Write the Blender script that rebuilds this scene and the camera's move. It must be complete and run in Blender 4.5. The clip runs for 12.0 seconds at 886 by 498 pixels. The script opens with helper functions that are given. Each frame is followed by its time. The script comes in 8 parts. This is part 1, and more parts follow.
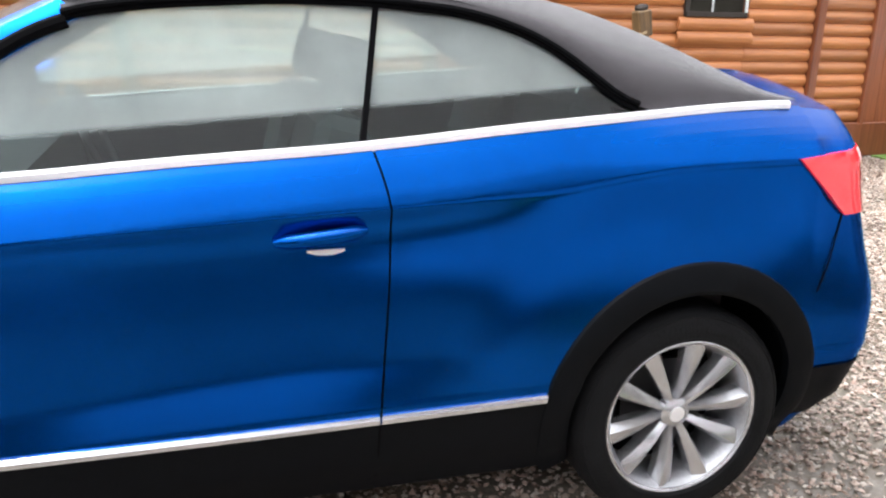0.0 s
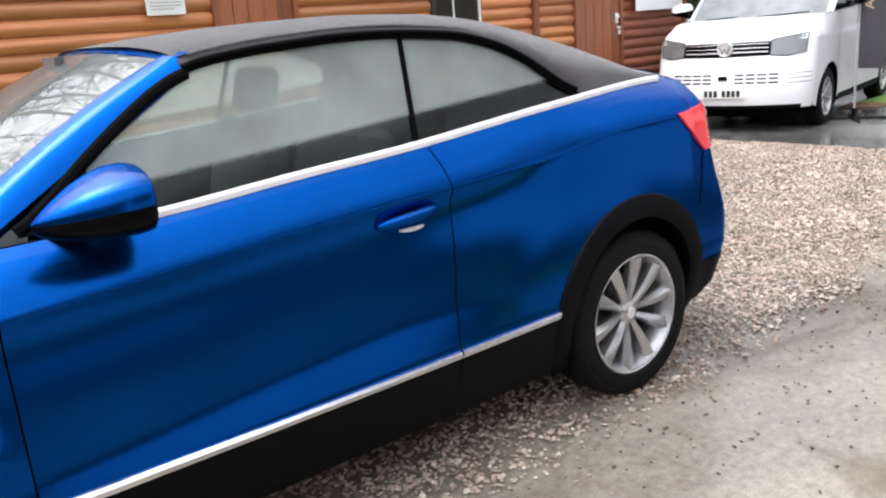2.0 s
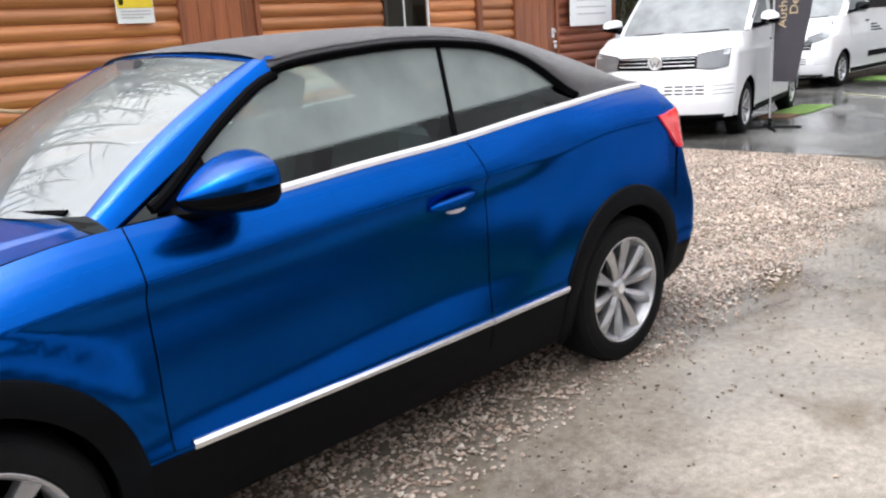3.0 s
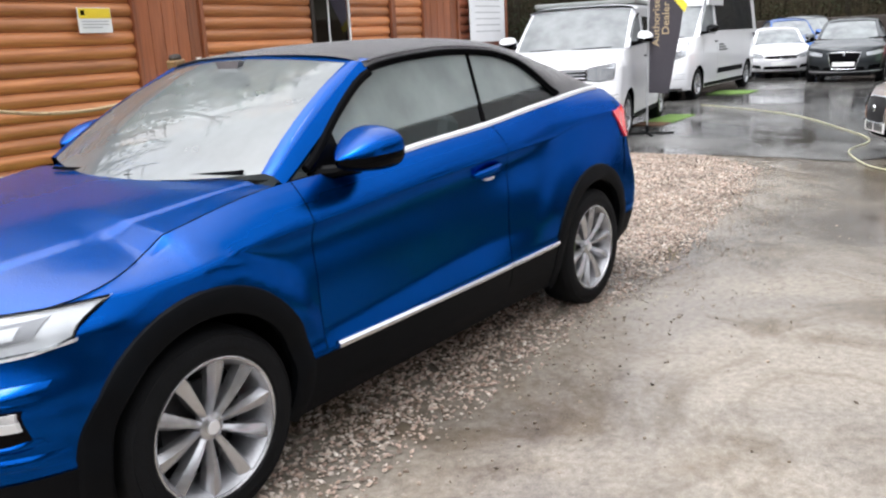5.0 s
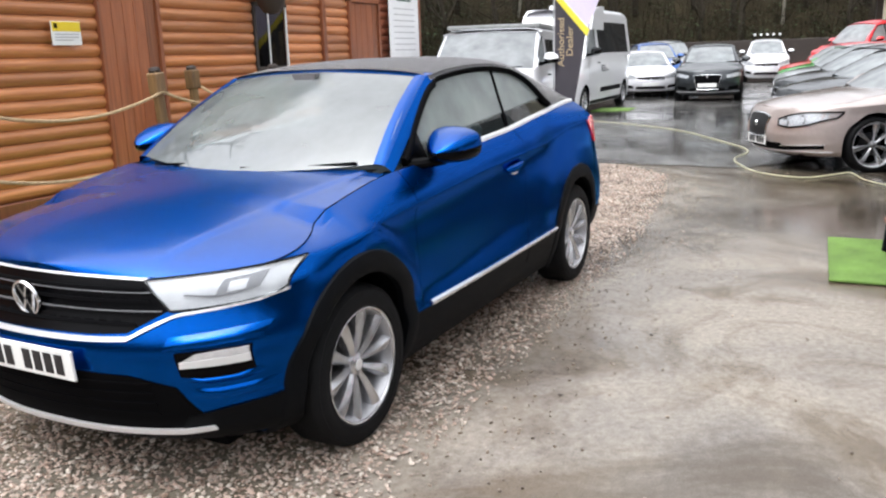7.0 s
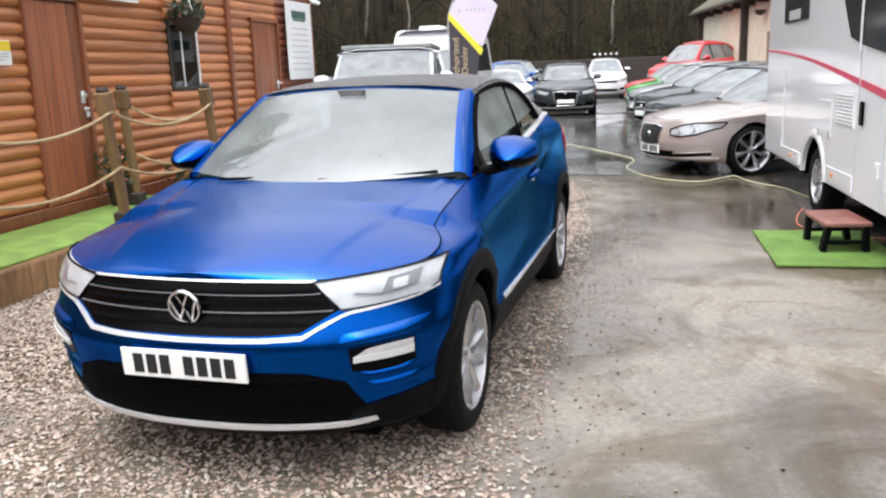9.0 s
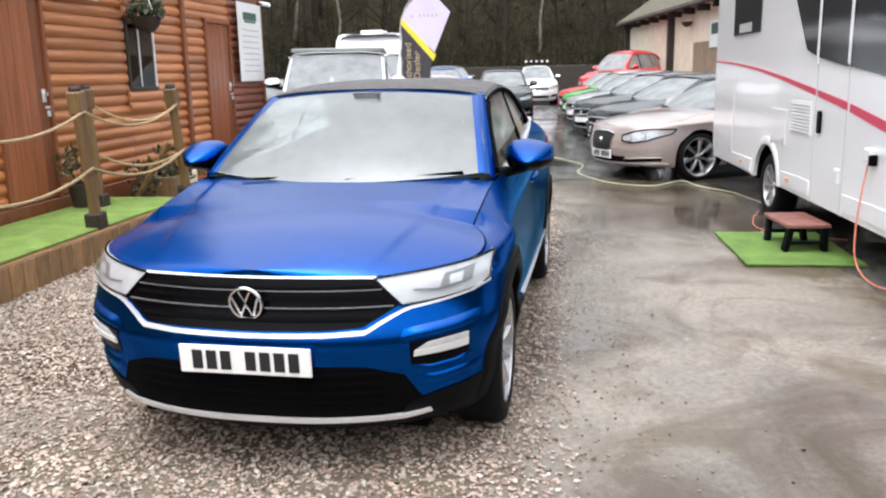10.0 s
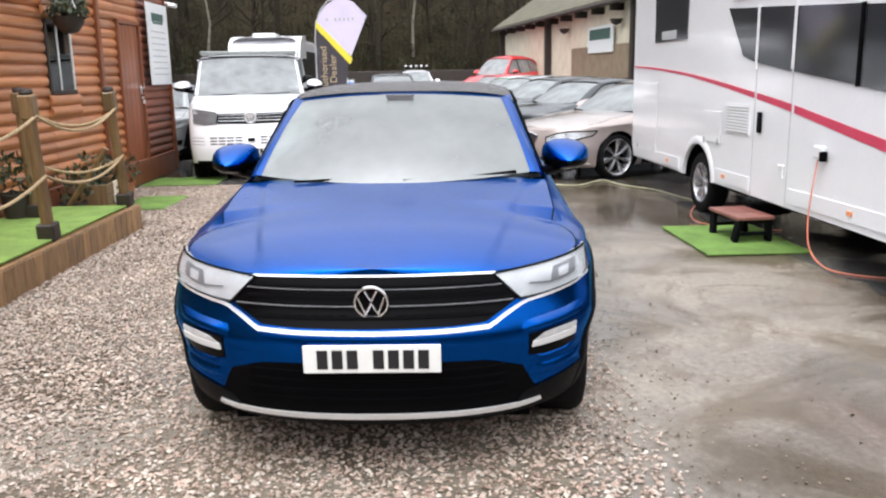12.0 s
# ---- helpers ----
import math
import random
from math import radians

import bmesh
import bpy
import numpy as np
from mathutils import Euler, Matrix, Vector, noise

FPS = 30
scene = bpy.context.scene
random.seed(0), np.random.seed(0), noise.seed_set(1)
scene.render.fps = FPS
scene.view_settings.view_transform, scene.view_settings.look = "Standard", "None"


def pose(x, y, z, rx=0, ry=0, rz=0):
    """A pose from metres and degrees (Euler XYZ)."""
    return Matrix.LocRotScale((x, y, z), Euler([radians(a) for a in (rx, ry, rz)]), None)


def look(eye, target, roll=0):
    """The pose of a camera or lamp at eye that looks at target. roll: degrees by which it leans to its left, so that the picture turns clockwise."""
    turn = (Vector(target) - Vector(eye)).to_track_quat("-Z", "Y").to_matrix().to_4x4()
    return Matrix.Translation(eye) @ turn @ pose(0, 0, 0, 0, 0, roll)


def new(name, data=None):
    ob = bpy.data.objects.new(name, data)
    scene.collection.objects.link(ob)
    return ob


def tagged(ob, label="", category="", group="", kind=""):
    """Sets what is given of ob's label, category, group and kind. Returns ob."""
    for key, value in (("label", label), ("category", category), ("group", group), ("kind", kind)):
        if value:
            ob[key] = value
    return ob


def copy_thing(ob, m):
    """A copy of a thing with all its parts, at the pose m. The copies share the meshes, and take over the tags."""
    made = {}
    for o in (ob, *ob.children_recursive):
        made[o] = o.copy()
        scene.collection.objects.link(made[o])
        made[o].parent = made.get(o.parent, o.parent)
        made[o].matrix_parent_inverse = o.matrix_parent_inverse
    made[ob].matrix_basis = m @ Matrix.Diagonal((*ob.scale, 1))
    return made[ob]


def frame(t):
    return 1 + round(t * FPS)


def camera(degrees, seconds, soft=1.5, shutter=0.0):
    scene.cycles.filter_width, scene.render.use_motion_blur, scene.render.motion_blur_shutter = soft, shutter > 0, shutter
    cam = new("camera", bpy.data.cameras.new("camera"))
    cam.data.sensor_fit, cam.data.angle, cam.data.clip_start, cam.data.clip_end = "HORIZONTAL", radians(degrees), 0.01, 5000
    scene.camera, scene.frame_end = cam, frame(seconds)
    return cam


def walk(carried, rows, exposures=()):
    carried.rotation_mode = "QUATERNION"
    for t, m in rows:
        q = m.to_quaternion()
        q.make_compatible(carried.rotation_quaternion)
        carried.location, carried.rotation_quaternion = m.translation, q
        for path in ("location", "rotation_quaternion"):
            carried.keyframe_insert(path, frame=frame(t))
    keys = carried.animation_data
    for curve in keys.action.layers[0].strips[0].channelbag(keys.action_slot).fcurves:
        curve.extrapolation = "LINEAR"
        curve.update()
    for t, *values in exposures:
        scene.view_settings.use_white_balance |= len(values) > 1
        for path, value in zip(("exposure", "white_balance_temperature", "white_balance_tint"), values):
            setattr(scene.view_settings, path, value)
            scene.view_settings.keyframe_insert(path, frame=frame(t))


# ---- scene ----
cam = camera(56.7, 12.0, soft=2.2)
PATH = [
    (0, (-0.027, 0.02, 1.447), (0.623, 1.825, 0.882), 1.5),
    (0.5, (-0.261, 0.008, 1.444), (0.627, 1.725, 0.93), 0.2),
    (1, (-0.574, 0.053, 1.45), (0.507, 1.659, 0.949), -1.8),
    (1.5, (-0.915, 0.029, 1.452), (0.271, 1.555, 0.941), -3.8),
    (2, (-1.151, -0.04, 1.461), (0.096, 1.435, 0.944), -4.5),
    (2.5, (-1.424, -0.069, 1.479), (-0.102, 1.336, 0.954), -4.3),
    (3, (-1.734, -0.049, 1.484), (-0.336, 1.289, 0.981), -3.7),
    (3.2, (-1.824, -0.065, 1.488), (-0.404, 1.257, 1.001), -4.1),
    (4.8, (-2.752, -0.022, 1.49), (-1.155, 1.078, 0.999), -3.1),
    (5, (-2.888, -0.037, 1.498), (-1.28, 1.047, 1.013), -2.9),
    (5.5, (-3.174, -0.007, 1.512), (-1.532, 1.034, 1.043), -2.6),
    (6, (-3.466, 0.071, 1.522), (-1.783, 1.045, 1.052), -2.0),
    (6.5, (-3.732, 0.151, 1.524), (-2.005, 1.049, 1.064), -1.6),
    (7, (-3.989, 0.341, 1.536), (-2.219, 1.151, 1.078), -1.9),
    (7.2, (-4.06, 0.466, 1.531), (-2.272, 1.235, 1.071), -1.5),
    (8.8, (-4.608, 1.176, 1.578), (-2.717, 1.667, 1.151), -2.2),
    (9, (-4.649, 1.278, 1.559), (-2.747, 1.724, 1.132), -2.2),
    (9.5, (-4.762, 1.497, 1.543), (-2.837, 1.83, 1.113), -1.3),
    (10, (-4.865, 1.742, 1.571), (-2.928, 2.005, 1.15), -1.2),
    (10.5, (-4.91, 2.043, 1.583), (-2.958, 2.216, 1.184), -1.5),
    (11, (-4.976, 2.255, 1.575), (-3.013, 2.317, 1.199), -1.1),
    (11.5, (-5.029, 2.462, 1.577), (-3.07, 2.451, 1.176), -1.3),
    (12, (-5.025, 2.693, 1.579), (-3.069, 2.63, 1.162), -1.0),
]

walk(cam, [(t, look(eye, target, roll)) for t, eye, target, roll in PATH], exposures=[(0.0, 1.76, 6280, 10), (1.0, 1.50, 6280, 10), (2.5, 1.36, 6280, 10), (5.5, 1.24, 6280, 10), (9.5, 1.24, 6280, 10), (12.0, 1.18, 6280, 10)])

# ---- daylight: overcast, wet day ----
world = bpy.data.worlds.new("overcast_sky")
scene.world = world
world.use_nodes = True
wn = world.node_tree.nodes
sky = wn.new("ShaderNodeTexSky")
sky.sky_type = 'NISHITA'
sky.sun_disc = False
sky.sun_elevation = radians(70)
sky.sun_rotation = radians(293)
sky.dust_density = 6.0
grey = wn.new("ShaderNodeHueSaturation")
grey.inputs["Saturation"].default_value = 0.12
world.node_tree.links.new(sky.outputs[0], grey.inputs["Color"])
world.node_tree.links.new(grey.outputs[0], wn["Background"].inputs[0])
wn["Background"].inputs[1].default_value = 0.15
sun_data = bpy.data.lights.new("sun", 'SUN')
sun_data.energy = 0.7
sun_data.angle = radians(150)
sun_data.color = (1.0, 0.98, 0.955)
sun = new("sun", sun_data)
sun.matrix_world = look((-6, 2.5, 22), (0, 0, 0))

# ---- materials ----
def mat(name, color, rough=0.6, metal=0.0, var=0.0, scale=6.0, bump=0.0, bump_scale=60.0, coat=0.0, spec=0.5, dark=None, transmission=0.0, emit=0.0, rough_var=0.0, island=False, obj_random=0.0):
    m = bpy.data.materials.new(name)
    m.use_nodes = True
    nt = m.node_tree
    n, l = nt.nodes, nt.links
    b = n["Principled BSDF"]
    b.inputs["Base Color"].default_value = (*color, 1)
    b.inputs["Roughness"].default_value = rough
    b.inputs["Metallic"].default_value = metal
    b.inputs["Coat Weight"].default_value = coat
    b.inputs["Coat Roughness"].default_value = 0.04
    b.inputs["Specular IOR Level"].default_value = spec
    b.inputs["Transmission Weight"].default_value = transmission
    if emit:
        b.inputs["Emission Color"].default_value = (*color, 1)
        b.inputs["Emission Strength"].default_value = emit
    tc = n.new("ShaderNodeTexCoord")
    if var:
        t1 = n.new("ShaderNodeTexNoise")
        t1.inputs["Scale"].default_value = scale
        t1.inputs["Detail"].default_value = 8
        t2 = n.new("ShaderNodeTexNoise")
        t2.inputs["Scale"].default_value = scale * 9
        t2.inputs["Detail"].default_value = 4
        l.new(tc.outputs["Object"], t1.inputs["Vector"])
        l.new(tc.outputs["Object"], t2.inputs["Vector"])
        mx = n.new("ShaderNodeMix")
        mx.inputs[0].default_value = 0.4
        l.new(t1.outputs[0], mx.inputs[2])
        l.new(t2.outputs[0], mx.inputs[3])
        rp = n.new("ShaderNodeValToRGB")
        d = dark or [c * (1 - var) for c in color]
        rp.color_ramp.elements[0].position = 0.32
        rp.color_ramp.elements[1].position = 0.68
        rp.color_ramp.elements[0].color = (*d, 1)
        rp.color_ramp.elements[1].color = (*[min(1, c * (1 + var * 0.45)) for c in color], 1)
        l.new(mx.outputs[0], rp.inputs[0])
        out = rp.outputs[0]
        if island or obj_random:
            hs = n.new("ShaderNodeHueSaturation")
            l.new(out, hs.inputs["Color"])
            mr = n.new("ShaderNodeMapRange")
            if island:
                g = n.new("ShaderNodeNewGeometry")
                l.new(g.outputs["Random Per Island"], mr.inputs[0])
                mr.inputs[3].default_value, mr.inputs[4].default_value = 0.5, 1.35
            else:
                g = n.new("ShaderNodeObjectInfo")
                l.new(g.outputs["Random"], mr.inputs[0])
                mr.inputs[3].default_value, mr.inputs[4].default_value = 1 - obj_random, 1 + obj_random
            l.new(mr.outputs[0], hs.inputs["Value"])
            out = hs.outputs[0]
        l.new(out, b.inputs["Base Color"])
        if rough_var:
            mr2 = n.new("ShaderNodeMapRange")
            l.new(t1.outputs[0], mr2.inputs[0])
            mr2.inputs[1].default_value, mr2.inputs[2].default_value = 0.3, 0.7
            mr2.inputs[3].default_value, mr2.inputs[4].default_value = max(0.02, rough - rough_var), min(1, rough + rough_var)
            l.new(mr2.outputs[0], b.inputs["Roughness"])
    if bump:
        tb = n.new("ShaderNodeTexNoise")
        tb.inputs["Scale"].default_value = bump_scale
        tb.inputs["Detail"].default_value = 6
        l.new(tc.outputs["Object"], tb.inputs["Vector"])
        bp = n.new("ShaderNodeBump")
        bp.inputs["Strength"].default_value = bump
        bp.inputs["Distance"].default_value = 0.02
        l.new(tb.outputs[0], bp.inputs["Height"])
        l.new(bp.outputs[0], b.inputs["Normal"])
    return m


def car_paint(name, color, drops=0.25, metal=0.55, rough=0.28, coat=1.0, film=None, var=0.12):
    """Clear-coated paint with rain beads and a little road film."""
    m = mat(name, color, rough, metal, var, 2.5, coat=coat)
    n, l = m.node_tree.nodes, m.node_tree.links
    b = n["Principled BSDF"]
    tc = n.new("ShaderNodeTexCoord")
    v = n.new("ShaderNodeTexVoronoi")
    v.inputs["Scale"].default_value = 95
    l.new(tc.outputs["Object"], v.inputs["Vector"])
    mr = n.new("ShaderNodeMapRange")
    mr.inputs[1].default_value, mr.inputs[2].default_value = 0.12, 0.32
    mr.inputs[3].default_value, mr.inputs[4].default_value = 1.0, 0.0
    l.new(v.outputs["Distance"], mr.inputs[0])
    ns = n.new("ShaderNodeTexNoise")
    ns.inputs["Scale"].default_value = 1.6
    l.new(tc.outputs["Object"], ns.inputs["Vector"])
    mul = n.new("ShaderNodeMath")
    mul.operation = 'MULTIPLY'
    l.new(mr.outputs[0], mul.inputs[0])
    l.new(ns.outputs[0], mul.inputs[1])
    bp = n.new("ShaderNodeBump")
    bp.inputs["Strength"].default_value = drops
    bp.inputs["Distance"].default_value = 0.003
    l.new(mul.outputs[0], bp.inputs["Height"])
    l.new(bp.outputs[0], b.inputs["Coat Normal"])
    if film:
        # rain film; coat follows the normal, building extra sky sheen into upper faces
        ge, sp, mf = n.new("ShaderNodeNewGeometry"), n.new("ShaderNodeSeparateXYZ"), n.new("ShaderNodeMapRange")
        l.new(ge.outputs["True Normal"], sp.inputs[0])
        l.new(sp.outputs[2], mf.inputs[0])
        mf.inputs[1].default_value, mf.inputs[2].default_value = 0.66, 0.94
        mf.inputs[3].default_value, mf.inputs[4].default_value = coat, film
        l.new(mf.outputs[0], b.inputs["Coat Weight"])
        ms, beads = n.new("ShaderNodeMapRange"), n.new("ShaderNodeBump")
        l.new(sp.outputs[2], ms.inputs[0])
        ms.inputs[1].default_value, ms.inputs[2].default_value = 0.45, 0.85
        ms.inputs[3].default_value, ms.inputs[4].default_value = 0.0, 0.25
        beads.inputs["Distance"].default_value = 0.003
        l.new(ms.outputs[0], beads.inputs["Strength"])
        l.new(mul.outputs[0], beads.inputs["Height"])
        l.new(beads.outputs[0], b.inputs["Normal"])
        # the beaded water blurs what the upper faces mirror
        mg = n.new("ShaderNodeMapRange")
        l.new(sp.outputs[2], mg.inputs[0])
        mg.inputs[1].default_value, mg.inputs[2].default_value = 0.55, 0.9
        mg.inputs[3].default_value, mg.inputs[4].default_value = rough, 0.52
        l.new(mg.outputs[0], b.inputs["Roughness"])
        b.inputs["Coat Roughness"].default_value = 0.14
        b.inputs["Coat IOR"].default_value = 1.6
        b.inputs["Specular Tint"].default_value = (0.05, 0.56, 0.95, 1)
    return m


def glass_mat(name, tint=(0.55, 0.6, 0.6), mist=0.3, mist_color=(0.62, 0.66, 0.66), clear_below=None, gloss=0.06, haze=0.015):
    """Car glass: clear tinted pane under a pale mist layer, condensation on the convertible's glass."""
    m = bpy.data.materials.new(name)
    m.use_nodes = True
    n, l = m.node_tree.nodes, m.node_tree.links
    b = n["Principled BSDF"]
    b.inputs["Base Color"].default_value = (*mist_color, 1)
    b.inputs["Roughness"].default_value = 0.03
    b.inputs["Specular IOR Level"].default_value = 0.2
    tr = n.new("ShaderNodeBsdfTransparent")
    tr.inputs[0].default_value = (*tint, 1)
    gl = n.new("ShaderNodeBsdfGlossy")
    gl.inputs["Roughness"].default_value = haze
    lw = n.new("ShaderNodeLayerWeight")
    lw.inputs[0].default_value = 0.5
    pw = n.new("ShaderNodeMath")
    pw.operation = 'POWER'
    pw.inputs[1].default_value = 4.0
    l.new(lw.outputs["Facing"], pw.inputs[0])
    fr = n.new("ShaderNodeMapRange")
    fr.inputs[3].default_value, fr.inputs[4].default_value = gloss, 1.0
    l.new(pw.outputs[0], fr.inputs[0])
    clear = n.new("ShaderNodeMixShader")
    l.new(fr.outputs[0], clear.inputs[0])
    l.new(tr.outputs[0], clear.inputs[1])
    l.new(gl.outputs[0], clear.inputs[2])
    tc = n.new("ShaderNodeTexCoord")
    ns = n.new("ShaderNodeTexNoise")
    ns.inputs["Scale"].default_value = 3.5
    ns.inputs["Detail"].default_value = 6
    l.new(tc.outputs["Object"], ns.inputs["Vector"])
    mr = n.new("ShaderNodeMapRange")
    mr.inputs[1].default_value, mr.inputs[2].default_value = 0.3, 0.75
    mr.inputs[3].default_value, mr.inputs[4].default_value = mist * 0.75, mist * 1.25
    l.new(ns.outputs[0], mr.inputs[0])
    amount = mr.outputs[0]
    # mist ends on a rising line to paint the dark lower band of the pane
    if clear_below:
        sep = n.new("ShaderNodeSeparateXYZ")
        l.new(tc.outputs["Object"], sep.inputs[0])
        mz = n.new("ShaderNodeMapRange")
        mz.inputs[1].default_value, mz.inputs[2].default_value = clear_below
        mz.inputs[3].default_value, mz.inputs[4].default_value = 0.0, 1.0
        rise = n.new("ShaderNodeMath")
        rise.operation = 'MULTIPLY_ADD'
        rise.inputs[1].default_value = -0.077
        l.new(sep.outputs[0], rise.inputs[0])
        l.new(sep.outputs[2], rise.inputs[2])
        l.new(rise.outputs[0], mz.inputs[0])
        mu = n.new("ShaderNodeMath")
        mu.operation = 'MULTIPLY'
        l.new(amount, mu.inputs[0])
        l.new(mz.outputs[0], mu.inputs[1])
        amount = mu.outputs[0]
    mix = n.new("ShaderNodeMixShader")
    l.new(amount, mix.inputs[0])
    l.new(clear.outputs[0], mix.inputs[1])
    back = n.new("ShaderNodeBsdfTranslucent")
    back.inputs[0].default_value = (*mist_color, 1)
    both = n.new("ShaderNodeMixShader")
    both.inputs[0].default_value = 0.5
    l.new(b.outputs[0], both.inputs[1])
    l.new(back.outputs[0], both.inputs[2])
    l.new(both.outputs[0], mix.inputs[2])
    l.new(mix.outputs[0], n["Material Output"].inputs[0])
    return m


def wood_mat(name, color, dark, rough=0.45, along=(0.6, 14, 14), obj_random=0.25, coat=0.25):
    """Varnished timber with grain drawn out along the board."""
    m = mat(name, color, rough, 0.0, coat=coat)
    n, l = m.node_tree.nodes, m.node_tree.links
    b = n["Principled BSDF"]
    tc = n.new("ShaderNodeTexCoord")
    oi = n.new("ShaderNodeObjectInfo")
    mp = n.new("ShaderNodeMapping")
    mp.inputs["Scale"].default_value = along
    ad = n.new("ShaderNodeVectorMath")
    ad.operation = 'ADD'
    sc = n.new("ShaderNodeVectorMath")
    sc.operation = 'SCALE'
    sc.inputs[0].default_value = (37, 11, 23)
    l.new(oi.outputs["Random"], sc.inputs["Scale"])
    l.new(tc.outputs["Object"], mp.inputs["Vector"])
    l.new(mp.outputs[0], ad.inputs[0])
    l.new(sc.outputs[0], ad.inputs[1])
    t = n.new("ShaderNodeTexNoise")
    t.inputs["Scale"].default_value = 1.6
    t.inputs["Detail"].default_value = 9
    t.inputs["Roughness"].default_value = 0.65
    t.inputs["Distortion"].default_value = 1.2
    l.new(ad.outputs[0], t.inputs["Vector"])
    rp = n.new("ShaderNodeValToRGB")
    rp.color_ramp.elements[0].position, rp.color_ramp.elements[1].position = 0.3, 0.66
    rp.color_ramp.elements[0].color, rp.color_ramp.elements[1].color = (*dark, 1), (*color, 1)
    l.new(t.outputs[0], rp.inputs[0])
    hs = n.new("ShaderNodeHueSaturation")
    mr = n.new("ShaderNodeMapRange")
    mr.inputs[3].default_value, mr.inputs[4].default_value = 1 - obj_random, 1 + obj_random
    l.new(oi.outputs["Random"], mr.inputs[0])
    l.new(mr.outputs[0], hs.inputs["Value"])
    l.new(rp.outputs[0], hs.inputs["Color"])
    l.new(hs.outputs[0], b.inputs["Base Color"])
    bp = n.new("ShaderNodeBump")
    bp.inputs["Strength"].default_value = 0.25
    bp.inputs["Distance"].default_value = 0.004
    l.new(t.outputs[0], bp.inputs["Height"])
    l.new(bp.outputs[0], b.inputs["Normal"])
    return m


def wet_ground(name, light, dark, wet_scale=0.45, puddle=0.5, tint=(0.09, 0.07, 0.045), damp=None):
    """Worn concrete and tarmac with gritty grain, silt stains and a film of rain water that pools in places."""
    m = mat(name, light, 0.5)
    n, l = m.node_tree.nodes, m.node_tree.links
    b = n["Principled BSDF"]
    tc = n.new("ShaderNodeTexCoord")

    def noise_node(scale, detail=6, rough=0.55, dist=0.0):
        t = n.new("ShaderNodeTexNoise")
        t.inputs["Scale"].default_value, t.inputs["Detail"].default_value = scale, detail
        t.inputs["Roughness"].default_value, t.inputs["Distortion"].default_value = rough, dist
        l.new(tc.outputs["Object"], t.inputs["Vector"])
        return t

    def ramp(src, a, c, ca, cb):
        r = n.new("ShaderNodeValToRGB")
        r.color_ramp.elements[0].position, r.color_ramp.elements[1].position = a, c
        r.color_ramp.elements[0].color, r.color_ramp.elements[1].color = ca, cb
        l.new(src, r.inputs[0])
        return r

    def mixc(f, a, c, mode='MIX'):
        x = n.new("ShaderNodeMix")
        x.data_type, x.blend_type = 'RGBA', mode
        if isinstance(f, float):
            x.inputs[0].default_value = f
        else:
            l.new(f, x.inputs[0])
        l.new(a, x.inputs[6])
        if isinstance(c, tuple):
            x.inputs[7].default_value = c
        else:
            l.new(c, x.inputs[7])
        return x.outputs[2]

    big, grain, fine = noise_node(wet_scale, 5, 0.6, 0.6), noise_node(26, 8, 0.7), noise_node(160, 3)
    stain = noise_node(0.9, 7, 0.65, 1.0)
    col = ramp(grain.outputs[0], 0.3, 0.7, (*dark, 1), (*light, 1)).outputs[0]
    col = mixc(ramp(stain.outputs[0], 0.45, 0.60, (0, 0, 0, 1), (0.75, 0.75, 0.75, 1)).outputs[0], col, (*tint, 1))
    col = mixc(0.35, col, ramp(fine.outputs[0], 0.35, 0.65, (0.25, 0.25, 0.25, 1), (1, 1, 1, 1)).outputs[0], 'MULTIPLY')
    wet = ramp(big.outputs[0], puddle - 0.09, puddle + 0.09, (0, 0, 0, 1), (1, 1, 1, 1)).outputs[0]
    col = mixc(wet, col, mixc(1.0, col, (0.55, 0.55, 0.57, 1), 'MULTIPLY'))
    if damp:
        # a broad damp, silty stain with soft edges: pairs of x and of y over which it comes in
        sep, both = n.new("ShaderNodeSeparateXYZ"), n.new("ShaderNodeMath")
        both.operation = 'MULTIPLY'
        l.new(tc.outputs["Object"], sep.inputs[0])
        for k in (0, 1):
            edge = n.new("ShaderNodeMapRange")
            edge.interpolation_type = 'SMOOTHSTEP'
            edge.inputs[1].default_value, edge.inputs[2].default_value = damp[k]
            l.new(sep.outputs[k], edge.inputs[0])
            l.new(edge.outputs[0], both.inputs[k])
        col = mixc(both.outputs[0], col, mixc(1.0, col, (0.60, 0.59, 0.56, 1), 'MULTIPLY'))
    l.new(col, b.inputs["Base Color"])
    mr = n.new("ShaderNodeMapRange")
    l.new(wet, mr.inputs[0])
    mr.inputs[3].default_value, mr.inputs[4].default_value = 0.24, 0.05
    l.new(mr.outputs[0], b.inputs["Roughness"])
    bp = n.new("ShaderNodeBump")
    bp.inputs["Distance"].default_value = 0.01
    inv = n.new("ShaderNodeMapRange")
    l.new(wet, inv.inputs[0])
    inv.inputs[3].default_value, inv.inputs[4].default_value = 0.5, 0.06
    l.new(inv.outputs[0], bp.inputs["Strength"])
    l.new(grain.outputs[0], bp.inputs["Height"])
    l.new(bp.outputs[0], b.inputs["Normal"])
    return m


